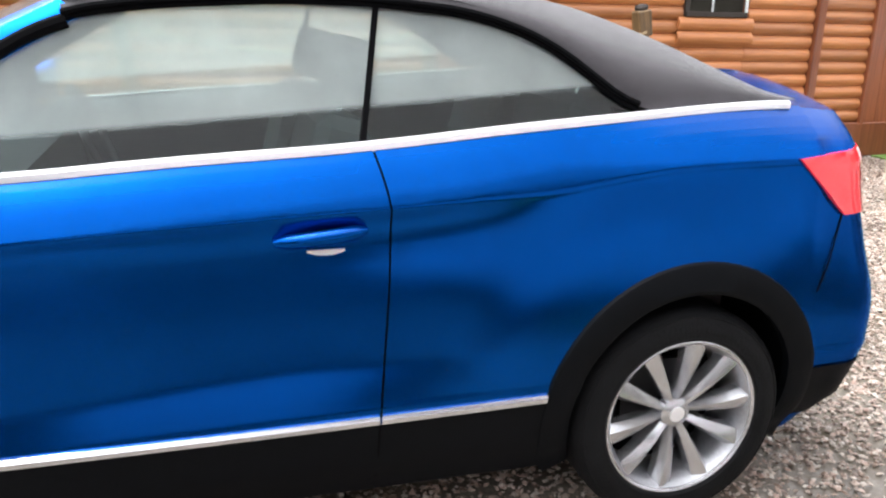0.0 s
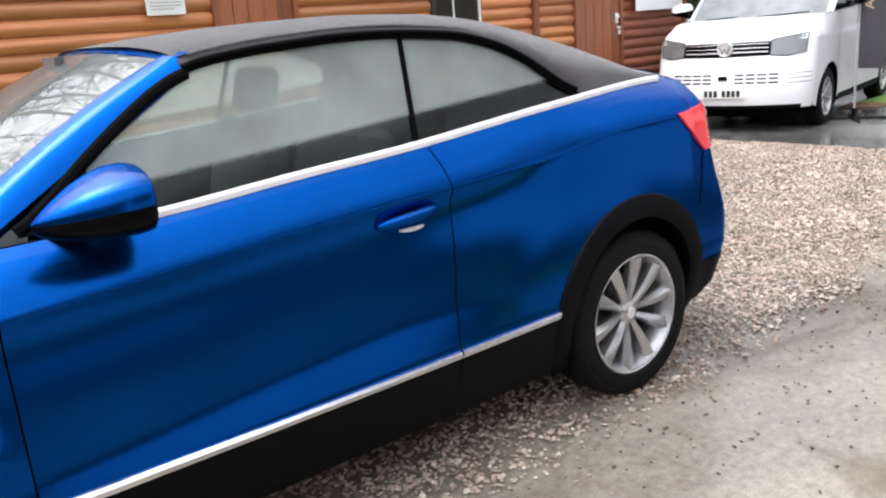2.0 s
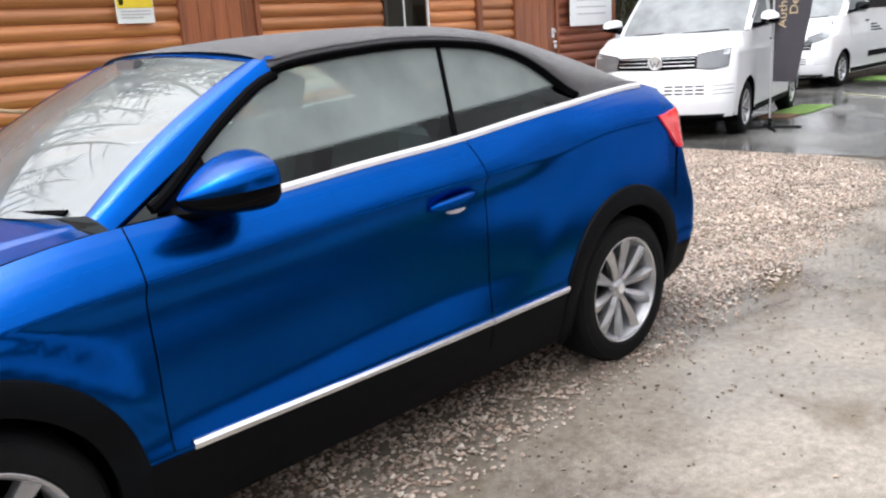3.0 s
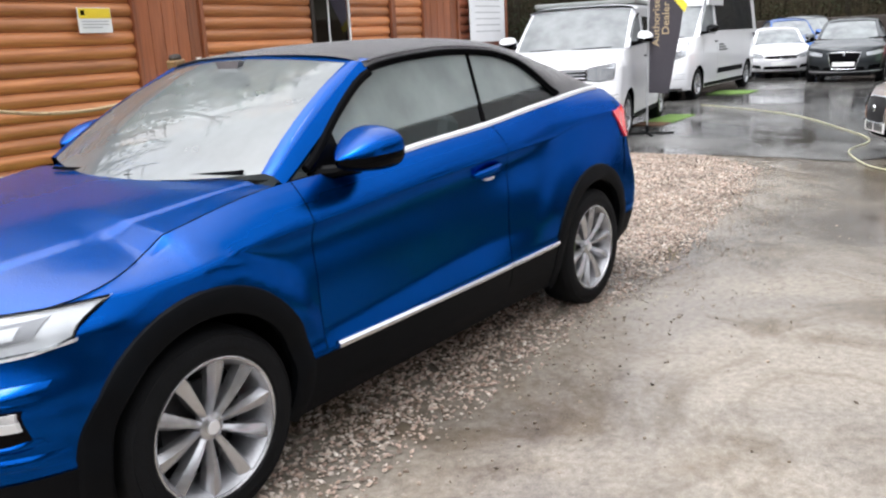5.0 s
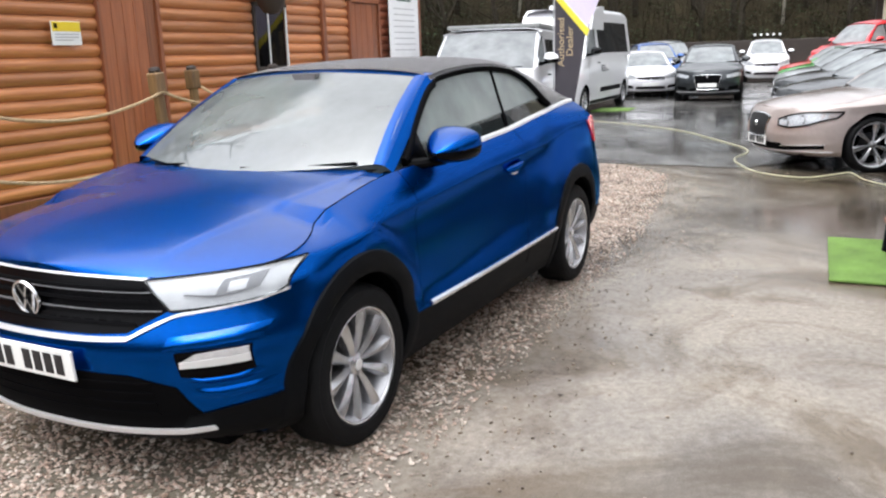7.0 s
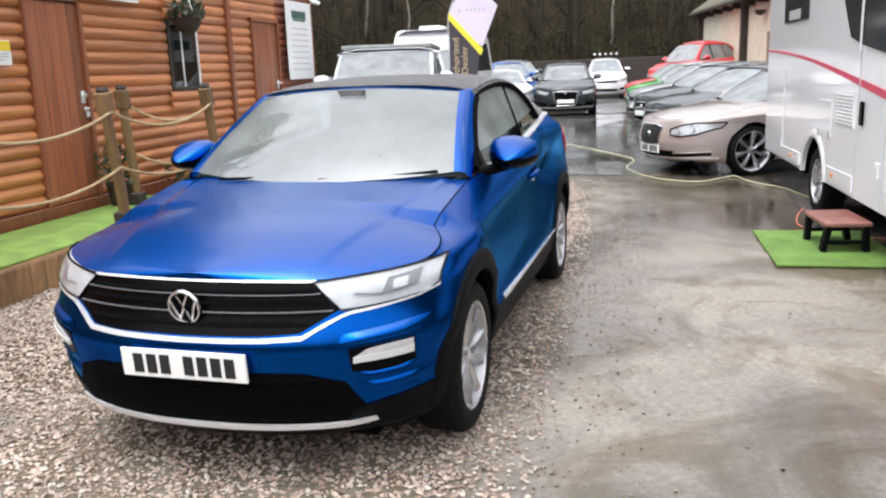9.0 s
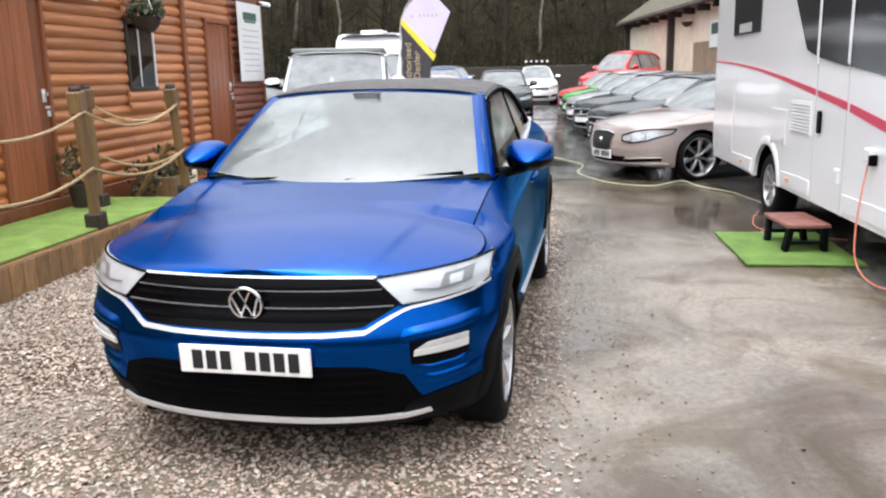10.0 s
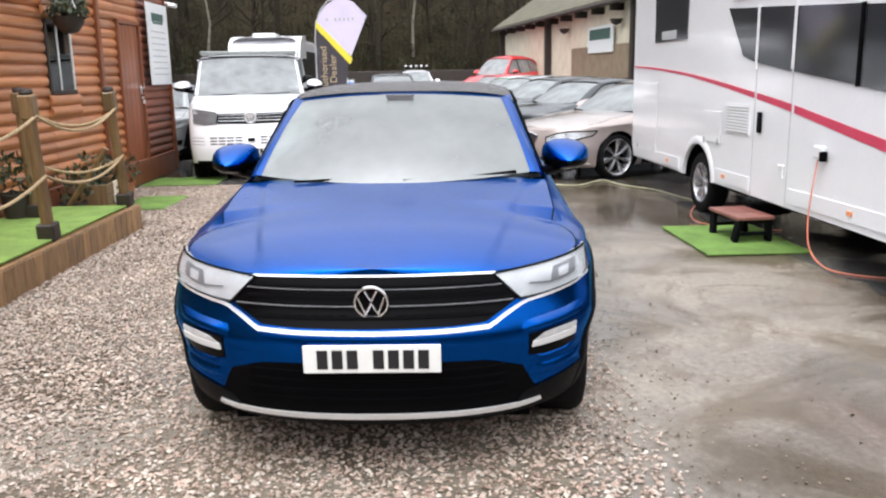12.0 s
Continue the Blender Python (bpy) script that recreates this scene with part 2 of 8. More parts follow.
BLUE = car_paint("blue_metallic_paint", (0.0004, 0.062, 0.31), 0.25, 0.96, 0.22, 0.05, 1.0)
WHITE_PAINT = car_paint("white_paint", (0.86, 0.86, 0.89), 0.1, 0.0, 0.3, var=0.04)
BLACK_PAINT = car_paint("dark_grey_metallic_paint", (0.03, 0.035, 0.04))
CHAMPAGNE = car_paint("champagne_metallic_paint", (0.48, 0.41, 0.385), 0.15, 0.4)
RED_PAINT = car_paint("red_paint", (0.65, 0.02, 0.03), 0.1, 0.0)
GREEN_PAINT = car_paint("lime_green_paint", (0.06, 0.42, 0.05), 0.1, 0.0)
SILVER_PAINT = car_paint("silver_paint", (0.45, 0.47, 0.48), 0.1, 0.6)
NAVY_PAINT = car_paint("mid_blue_paint", (0.03, 0.12, 0.42), 0.1, 0.3)
GLASS = glass_mat("misted_glass", (0.70, 0.86, 0.84), 0.42, (0.80, 0.90, 0.87), (1.066, 1.082), 0.035)
SCREEN_GLASS = glass_mat("misted_windscreen", (0.55, 0.62, 0.62), 0.30, (0.70, 0.75, 0.76), None, 0.25)
# grey mist of the next two panes stands in for sky mirrored in them
DARK_GLASS = glass_mat("dark_tinted_glass", (0.12, 0.13, 0.14), 0.14, (0.26, 0.27, 0.29))
ACRYLIC = glass_mat("grey_acrylic_window", (0.12, 0.13, 0.14), 0.16, (0.26, 0.27, 0.30), None, 0.11, 0.10)
FAR_GLASS = glass_mat("car_window_glass", (0.35, 0.38, 0.39), 0.55, (0.72, 0.76, 0.78))
LAMP_GLASS = glass_mat("clear_lamp_lens", (0.9, 0.92, 0.94), 0.12, (0.8, 0.82, 0.84))
TRIM = mat("black_grained_plastic", (0.0034, 0.004, 0.0052), 0.55, 0, 0.25, 20, 0.15, 300, spec=0.07)
GLOSS_BLACK = mat("gloss_black_plastic", (0.002, 0.002, 0.0025), 0.25, 0, spec=0.06)
RUBBER = mat("tyre_rubber", (0.0055, 0.0057, 0.0065), 0.7, 0, 0.4, 14, 0.2, 120, spec=0.15)
ALLOY = mat("silver_alloy", (0.56, 0.56, 0.58), 0.26, 0.85, 0.15, 8)
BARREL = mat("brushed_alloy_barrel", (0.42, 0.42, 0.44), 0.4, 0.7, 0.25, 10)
# dark copy of the alloy, with the wheel's inner shade in its colour
DARK_ALLOY = mat("shaded_alloy", (0.045, 0.045, 0.048), 0.5, 0.7, 0.3, 8)
BRIGHT = mat("bright_trim", (0.72, 0.73, 0.75), 0.3, 0.5, 0.06, 12)
CHROME = mat("chrome", (0.80, 0.81, 0.84), 0.24, 1.0)
SATIN = mat("satin_silver_trim", (0.82, 0.82, 0.84), 0.28, 0.45, 0.08, 10)
CANVAS = mat("black_canvas_hood", (0.043, 0.038, 0.043), 0.8, 0, 0.25, 9, 0.35, 700)
for key, value in (("Sheen Weight", 0.5), ("Sheen Roughness", 0.35)):
    CANVAS.node_tree.nodes["Principled BSDF"].inputs[key].default_value = value
SEAM = mat("black_rubber_seal", (0.0025, 0.0025, 0.003), 0.8, spec=0.04)
CABIN_DARK = mat("dark_interior_plastic", (0.025, 0.026, 0.028), 0.7, 0, 0.2, 10)
SEAT_CLOTH = mat("grey_seat_cloth", (0.07, 0.072, 0.075), 0.85, 0, 0.3, 30, 0.3, 300)
TAIL_RED = mat("red_lamp_plastic", (0.75, 0.02, 0.03), 0.12, 0, 0.25, 9, coat=1.0, emit=0.12)
LAMP_GREY = mat("grey_lamp_bracket", (0.17, 0.17, 0.18), 0.3, 0.3, 0.2, 20)
LED_WHITE = mat("daytime_running_light", (0.62, 0.615, 0.61), 0.3, emit=0.08)
LAMP_INNER = mat("lamp_reflector", (0.66, 0.66, 0.67), 0.25, 0.25, 0.3, 14)
AMBER = mat("amber_marker", (0.8, 0.3, 0.12), 0.3)
PLATE_WHITE = mat("white_number_plate", (0.82, 0.82, 0.80), 0.35, 0, 0.05, 10)
INK = mat("black_ink", (0.012, 0.012, 0.014), 0.5)
WET = wet_ground("wet_concrete", (0.41, 0.362, 0.305), (0.215, 0.185, 0.15), 0.42, 0.48, (0.125, 0.09, 0.052), ((1.5, 5.0), (2.2, 0.9)))
TARMAC = wet_ground("wet_tarmac", (0.23, 0.225, 0.215), (0.115, 0.112, 0.105), 0.35, 0.47, (0.05, 0.045, 0.04))
def stone_mat(name, colors, rough):
    """Mixed stones: each takes one of a few colours, with its own shade and fine grain."""
    m = mat(name, colors[0], rough)
    n, l = m.node_tree.nodes, m.node_tree.links
    g, rp, tc, t = n.new("ShaderNodeNewGeometry"), n.new("ShaderNodeValToRGB"), n.new("ShaderNodeTexCoord"), n.new("ShaderNodeTexNoise")
    l.new(g.outputs["Random Per Island"], rp.inputs[0])
    while len(rp.color_ramp.elements) < len(colors):
        rp.color_ramp.elements.new(0.5)
    for i, (e, c) in enumerate(zip(rp.color_ramp.elements, colors)):
        e.position, e.color = i / (len(colors) - 1), (*c, 1)
    t.inputs["Scale"].default_value, t.inputs["Detail"].default_value = 2.2, 9
    l.new(tc.outputs["Object"], t.inputs["Vector"])
    mr, hs = n.new("ShaderNodeMapRange"), n.new("ShaderNodeHueSaturation")
    mr.inputs[1].default_value, mr.inputs[2].default_value = 0.3, 0.7
    mr.inputs[3].default_value, mr.inputs[4].default_value = 0.72, 1.22
    l.new(t.outputs[0], mr.inputs[0])
    l.new(mr.outputs[0], hs.inputs["Value"])
    l.new(rp.outputs[0], hs.inputs["Color"])
    l.new(hs.outputs[0], n["Principled BSDF"].inputs["Base Color"])
    return m


PEBBLE = stone_mat("mixed_gravel", [(0.13, 0.085, 0.06), (0.27, 0.19, 0.145), (0.42, 0.33, 0.27), (0.36, 0.25, 0.20), (0.50, 0.43, 0.36), (0.22, 0.17, 0.14), (0.60, 0.54, 0.47)], 0.4)
GRIT = stone_mat("dark_wet_grit", [(0.06, 0.042, 0.03), (0.16, 0.12, 0.085), (0.10, 0.07, 0.05), (0.32, 0.25, 0.19), (0.2, 0.15, 0.11)], 0.35)
GRAVEL_BED = wet_ground("gravel_bed", (0.32, 0.285, 0.235), (0.17, 0.15, 0.118), 0.42, 0.53, (0.12, 0.092, 0.058))
LOG = wood_mat("varnished_log_boards", (0.56, 0.225, 0.079), (0.335, 0.114, 0.039), obj_random=0.22)
LOG_DARK = wood_mat("dark_red_log_boards", (0.30, 0.095, 0.045), (0.16, 0.05, 0.03))
DOOR_WOOD = wood_mat("red_brown_door_boards", (0.36, 0.115, 0.045), (0.18, 0.055, 0.022), along=(14, 14, 0.6))
TRIM_WOOD = wood_mat("brown_trim_boards", (0.28, 0.09, 0.035), (0.15, 0.045, 0.02), along=(14, 14, 0.6))
POST_WOOD = wood_mat("weathered_post_wood", (0.23, 0.135, 0.055), (0.085, 0.05, 0.022), 0.6, (14, 14, 1.2))
DECK_WOOD = wood_mat("wet_deck_boards", (0.34, 0.19, 0.08), (0.13, 0.075, 0.03), 0.55, (6, 6, 1.5))
ROPE = mat("natural_rope", (0.52, 0.38, 0.22), 0.85, 0, 0.4, 30, 0.8, 160)
TURF = mat("artificial_turf", (0.22, 0.35, 0.075), 0.8, 0, 0.4, 5, 0.6, 220)
CREAM = mat("cream_render", (0.80, 0.72, 0.57), 0.85, 0, 0.2, 2, 0.2, 40)
ROOF_MOSS = mat("mossy_roof_slates", (0.12, 0.11, 0.075), 0.85, 0, 0.5, 3, 0.6, 20)
DARK_TIMBER = mat("dark_painted_timber", (0.035, 0.025, 0.02), 0.6, 0, 0.3, 8)
WHITE_BOARD = mat("white_sign_board", (0.80, 0.81, 0.82), 0.45, 0, 0.06, 3)
YELLOW = mat("yellow_sign_print", (0.80, 0.60, 0.03), 0.45, 0, 0.06, 6)
SIGN_GREEN = mat("dark_green_print", (0.05, 0.11, 0.09), 0.5)
GREY_INK = mat("grey_print", (0.42, 0.43, 0.44), 0.5)
BARK = mat("bark", (0.045, 0.038, 0.028), 0.9, 0, 0.5, 6, 0.8, 30, spec=0.1)
BIRCH = mat("pale_birch_bark", (0.24, 0.22, 0.18), 0.8, 0, 0.5, 5, 0.4, 30, spec=0.1)
TWIG = mat("brown_twigs", (0.03, 0.024, 0.017), 0.9, 0, 0.4, 3, island=True, spec=0.05)
LITTER = mat("leaf_litter_bank", (0.03, 0.024, 0.014), 0.95, 0, 0.6, 0.8, 0.8, 8, spec=0.05)
IVY = mat("evergreen_leaves", (0.03, 0.05, 0.014), 0.6, 0, 0.4, 2, island=True, spec=0.2)
LEAF = mat("basket_leaves", (0.045, 0.058, 0.022), 0.55, 0, 0.4, 6, island=True)

# ---- mesh helpers ----
class Geo:
    """Collects vertices and faces for one mesh."""

    def __init__(self):
        self.v, self.f = [], []

    def add(self, verts, faces, m=None):
        k = len(self.v)
        self.v += [tuple(m @ Vector(p)) for p in verts] if m else [tuple(p) for p in verts]
        self.f += [tuple(i + k for i in f) for f in faces]
        return self

    def box(self, cx, cy, cz, sx, sy, sz, bevel=0.004, m=None):
        hx, hy, hz = sx / 2, sy / 2, sz / 2
        b = min(bevel, hx * 0.45, hy * 0.45, hz * 0.45)
        v, key = [], {}
        for i in (-1, 1):
            for j in (-1, 1):
                for k in (-1, 1):
                    for ax in range(3):
                        p = [i * (hx - b), j * (hy - b), k * (hz - b)]
                        p[ax] = (i * hx, j * hy, k * hz)[ax]
                        key[i, j, k, ax] = len(v)
                        v.append((cx + p[0], cy + p[1], cz + p[2]))
        f = []
        for ax in range(3):
            o1, o2 = [a for a in range(3) if a != ax]
            for s in (-1, 1):
                ring = []
                for a, c in ((-1, -1), (1, -1), (1, 1), (-1, 1)):
                    q = [0, 0, 0]
                    q[ax], q[o1], q[o2] = s, a, c
                    ring.append(key[(*q, ax)])
                f.append(ring)
            for a in (-1, 1):
                for c in (-1, 1):
                    q, r = [0, 0, 0], [0, 0, 0]
                    q[ax], q[o1], q[o2] = -1, a, c
                    r[ax], r[o1], r[o2] = 1, a, c
                    f.append([key[(*q, o1)], key[(*q, o2)], key[(*r, o2)], key[(*r, o1)]])
        for i in (-1, 1):
            for j in (-1, 1):
                for k in (-1, 1):
                    f.append([key[i, j, k, 0], key[i, j, k, 1], key[i, j, k, 2]])
        return self.add(v, f, m)

    def grid(self, rows, close=False, m=None):
        """Quads over rows of equally many points; close joins each row's end to its start."""
        n, c = len(rows), len(rows[0])
        f = []
        for i in range(n - 1):
            for j in range(c if close else c - 1):
                f.append((i * c + j, i * c + (j + 1) % c, (i + 1) * c + (j + 1) % c, (i + 1) * c + j))
        return self.add([p for r in rows for p in r], f, m)

    def slab(self, rows, back):
        """A sheet with depth: rows in front, the same rows moved by back(point) behind, and a rim."""
        n, c = len(rows), len(rows[0])
        front = [p for r in rows for p in r]
        v = front + [back(p) for p in front]
        k, f = n * c, []
        for i in range(n - 1):
            for j in range(c - 1):
                a, b, d, e = i * c + j, i * c + j + 1, (i + 1) * c + j + 1, (i + 1) * c + j
                f += [(a, b, d, e), (k + e, k + d, k + b, k + a)]
        edge = [j for j in range(c)] + [i * c + c - 1 for i in range(1, n)] + [(n - 1) * c + j for j in range(c - 2, -1, -1)] + [i * c for i in range(n - 2, 0, -1)]
        for a, b in zip(edge, edge[1:] + edge[:1]):
            f.append((b, a, k + a, k + b))
        return self.add(v, f)

    def tube(self, path, r, sides=8, caps=True, m=None):
        """A round bar along a path; r is one radius or one for each point."""
        rows = []
        pts = [Vector(p) for p in path]
        last = None
        for i, p in enumerate(pts):
            d = (pts[min(i + 1, len(pts) - 1)] - pts[max(i - 1, 0)]).normalized()
            up = last if last and abs(last.dot(d)) < 0.95 else (Vector((0, 0, 1)) if abs(d.z) < 0.9 else Vector((1, 0, 0)))
            a = d.cross(up).normalized()
            b = a.cross(d).normalized()
            last = b
            rr = r[i] if isinstance(r, (list, tuple)) else r
            rows.append([tuple(p + rr * (math.cos(t) * a + math.sin(t) * b)) for t in (2 * math.pi * j / sides for j in range(sides))])
        k = len(self.v)
        self.grid(rows, True, m)
        if caps:
            self.f.append(tuple(k + j for j in range(sides)))
            self.f.append(tuple(k + (len(pts) - 1) * sides + j for j in reversed(range(sides))))
        return self

    def lathe(self, profile, sides=32, m=None, axis='Y'):
        """Turns (radius, height) pairs round an axis through the origin."""
        rows = []
        for r, h in profile:
            row = []
            for j in range(sides):
                a = 2 * math.pi * j / sides
                c, s = r * math.cos(a), r * math.sin(a)
                row.append((c, h, s) if axis == 'Y' else (c, s, h))
            rows.append(row)
        return self.grid(rows, True, m)

    def prism(self, outline, a, b, axis='Y', m=None):
        """An outline in two axes, drawn out from a to b along the third."""
        def at(p, h):
            return {'Y': (p[0], h, p[1]), 'X': (h, p[0], p[1]), 'Z': (p[0], p[1], h)}[axis]
        n = len(outline)
        v = [at(p, a) for p in outline] + [at(p, b) for p in outline]
        f = [tuple(range(n)), tuple(range(2 * n - 1, n - 1, -1))] + [(i, (i + 1) % n, n + (i + 1) % n, n + i) for i in range(n)]
        return self.add(v, f, m)


def build(name, geo, material, parent=None, label="", smooth=True, angle=35, fix=True):
    me = bpy.data.meshes.new(name)
    me.from_pydata(geo.v, [], geo.f)
    if fix:
        bm = bmesh.new()
        bm.from_mesh(me)
        bmesh.ops.recalc_face_normals(bm, faces=bm.faces)
        bm.to_mesh(me)
        bm.free()
    me.materials.append(material)
    if smooth:
        me.polygons.foreach_set("use_smooth", [True] * len(me.polygons))
        me.set_sharp_from_angle(angle=radians(angle))
    ob = new(name, me)
    if parent is not None:
        ob.parent = parent
    if label:
        ob["label"] = label
    return ob


def part(name, geo, material, parent, label="", smooth=True, angle=35, fix=True):
    return build(name, geo, material, parent, label, smooth, angle, fix)


def thing(name, m, label, category, group="", kind=""):
    ob = new(name)
    ob.empty_display_size = 0.1
    ob.matrix_world = m
    return tagged(ob, label, category, group, kind)


def lerp(a, b, t):
    return a + (b - a) * t


def tab(*pairs, soft=0.03):
    """A curve through pairs of numbers, straight between them and softened."""
    xs, ys = [p[0] for p in pairs], [p[1] for p in pairs]
    def f(x):
        w = soft * (xs[-1] - xs[0])
        return float(np.mean(np.interp([x - w, x - w / 2, x, x + w / 2, x + w], xs, ys)))
    return f

# ---- cars ----
# In a car's own space x runs to the rear from the front axle, y across, z up from the ground.
def step01(t):
    t = min(1.0, max(0.0, t))
    return t * t * (3 - 2 * t)


class Shape:
    """The curves of a car body and points on its skin."""

    def __init__(self, front, rear, top, top_width, crease, crease_width, flank, wheels, radius, arch, flare=0.028, depth=0.58, depth_rear=0.45, power=2.2, bottom=0.20, lean=0.40, power_rear=3.2, arch_shift=(0.0, 0.0), blister=0.0, shut_lean=None):
        self.blister = blister
        self.front, self.rear, self.top, self.top_width = front, rear, top, top_width
        self.crease, self.cw, self.flank = crease, crease_width, flank
        self.wheels, self.radius, self.arch, self.flare = wheels, radius, arch, flare
        self.depth, self.depth_rear, self.power, self.bottom, self.lean = depth, depth_rear, power, bottom, lean
        self.power_rear, self.arch_shift, self.shut_lean = power_rear, arch_shift, shut_lean
        self.x_front = front(0.65) + depth
        self.x_rear = rear(0.65) - depth_rear

    def half(self, x, z):
        x = max(min(x, self.x_rear + 0.1), self.x_front - 0.12)
        zt = self.top(x)
        zc = min(self.crease(x), zt - 0.03)
        taper = 1 - 0.05 * max(0, (x - self.wheels[1]) / 0.7) ** 2 - 0.03 * max(0, -(x - self.wheels[0]) / 0.5) ** 2
        cw = self.cw
        if self.blister:
            # the rear haunch leans in towards its crease
            cw -= 0.022 * step01((x - 1.9) / 0.45) * (1 - 0.5 * step01((x - 2.7) / 0.4))
        if z >= zc:
            s = min(1.0, (z - zc) / (zt - zc))
            w = lerp(cw, self.top_width(x), 0.5 * s + 0.5 * s * s)
        else:
            r = z / zc
            w = self.flank(r)
            if self.blister:
                # the door stands in from the sill, less at its front end
                k = lerp(0.65, 1.0, step01((x - 0.45) / 1.25)) * (1 - 0.85 * step01((x - 1.92) / 0.28))
                if r > 0.475:
                    rp = 0.475 + 0.125 * k
                    q = 0.475 + (r - 0.475) / k if r < rp else 0.60 + (r - rp) * 0.40 / (1 - rp)
                    line = lerp(0.896, 0.882, (r - 0.475) / 0.525)
                    w = line - (lerp(0.896, 0.882, (q - 0.475) / 0.525) - self.flank(q)) * lerp(k, 1.0, step01((r - 0.75) / 0.2))
                # the crease runs out over the front wheel and ahead of the rear wheel
                f = step01((x - 0.05) / 0.4) * (1 - lerp(step01((x - 1.45) / 0.95), step01((x - 1.82) / 0.50), step01((r - 0.80) / 0.14)))
                if r > 0.475:
                    w = lerp(lerp(0.892, 0.880, (r - 0.475) / 0.525) + (-0.010 if x < 1 else 0.004) * math.sin(math.pi * (r - 0.475) / 0.525), w, f)
            w *= self.cw / 0.882
            w -= (self.cw - cw) * step01((r - 0.5) / 0.5)
        bell = max(0.0, math.sin(math.pi * min(1, max(0, (z - 0.40) / 0.62))))
        for wx in self.wheels:
            w += self.flare * bell * math.exp(-((x - wx) / 0.43) ** 2)
            if self.blister:
                e = 0.555 if wx < 1 else 0.70
                w += self.blister * (1 if wx < 1 else 0.26) * step01((e - math.hypot(x - wx, z - self.radius - 0.03)) / (0.075 if wx < 1 else 0.15)) * step01((z - 0.46) / 0.16)
        return w * taper

    def level(self, x, v):
        """The height of a row of the skin: 0 at the bottom, 0.84 on the crease, 1 at the top edge."""
        xc = max(min(x, self.x_rear + 0.1), self.x_front - 0.12)
        zt = self.top(x)
        zc = min(self.crease(xc), zt - 0.03)
        return lerp(self.bottom, zc, v / 0.84) if v <= 0.84 else lerp(zc, zt, (v - 0.84) / 0.16)

    def front_point(self, a, z, off=0.0, side=-1):
        """On the nose: a from 0 at the middle to 90 degrees at the flank."""
        w, p = self.half(self.x_front, z), 2 / self.power
        x = self.front(z) + self.depth * (1 - max(0, math.cos(a)) ** p)
        y = w * math.sin(a) ** p
        if off:
            x2 = self.front(z) + self.depth * (1 - max(0, math.cos(a + 0.02)) ** p)
            y2 = w * math.sin(a + 0.02) ** p
            d = math.hypot(x2 - x, y2 - y) or 1
            x, y = x - off * (y2 - y) / d, y + off * (x2 - x) / d
        return (x, side * y, z)

    def nose(self, y, z, off=0.0):
        w = self.half(self.x_front, z)
        a = math.asin(min(1.0, abs(y) / w) ** (self.power / 2))
        return self.front_point(a, z, off, -1 if y < 0 else 1)

    def side(self, x, z, off=0.0, side=-1):
        w, p = self.half(x, z), self.power
        xf, xr = self.front(z) + self.depth, self.rear(z) - self.depth_rear
        if x < xf:
            w = self.half(self.x_front, z) * (1 - min(1, (xf - x) / self.depth) ** p) ** (1 / p)
        if x > xr:
            p = self.power_rear
            w = self.half(self.x_rear, z) * (1 - min(1, (x - xr) / self.depth_rear) ** p) ** (1 / p)
        return (x, side * (w + off), z)

    def columns(self, cuts):
        cols = [('f', a) for a in np.linspace(0, math.pi / 2, 26)]
        x0, x1 = self.x_front + 0.2, self.x_rear - 0.12
        xs = sorted(set([round(x, 4) for x in np.linspace(x0, x1, 130 if self.blister else 56)] + [c for c in cuts]))
        keep = [x for x in xs if x in cuts or all(abs(x - c) > 0.012 for c in cuts)]
        cols += [('s', x) for x in keep]
        cols += [('r', a) for a in np.linspace(math.pi / 2, 0, 18)]
        return cols

    def skin(self, col, v):
        kind, u = col
        p = 2 / self.power
        if kind == 'f':
            xn = self.front(0.65) + self.depth * (1 - max(0, math.cos(u)) ** p)
            z = self.level(xn, v)
            return self.front_point(u, z)
        if kind == 's':
            return self.side(u, self.level(u, v))
        p = 2 / self.power_rear
        xn = self.rear(0.65) - self.depth_rear * (1 - max(0, math.cos(u)) ** p)
        z = self.level(xn, v)
        w = self.half(self.x_rear, z)
        return (self.rear(z) - self.depth_rear * (1 - max(0, math.cos(u)) ** p), -w * math.sin(u) ** p, z)


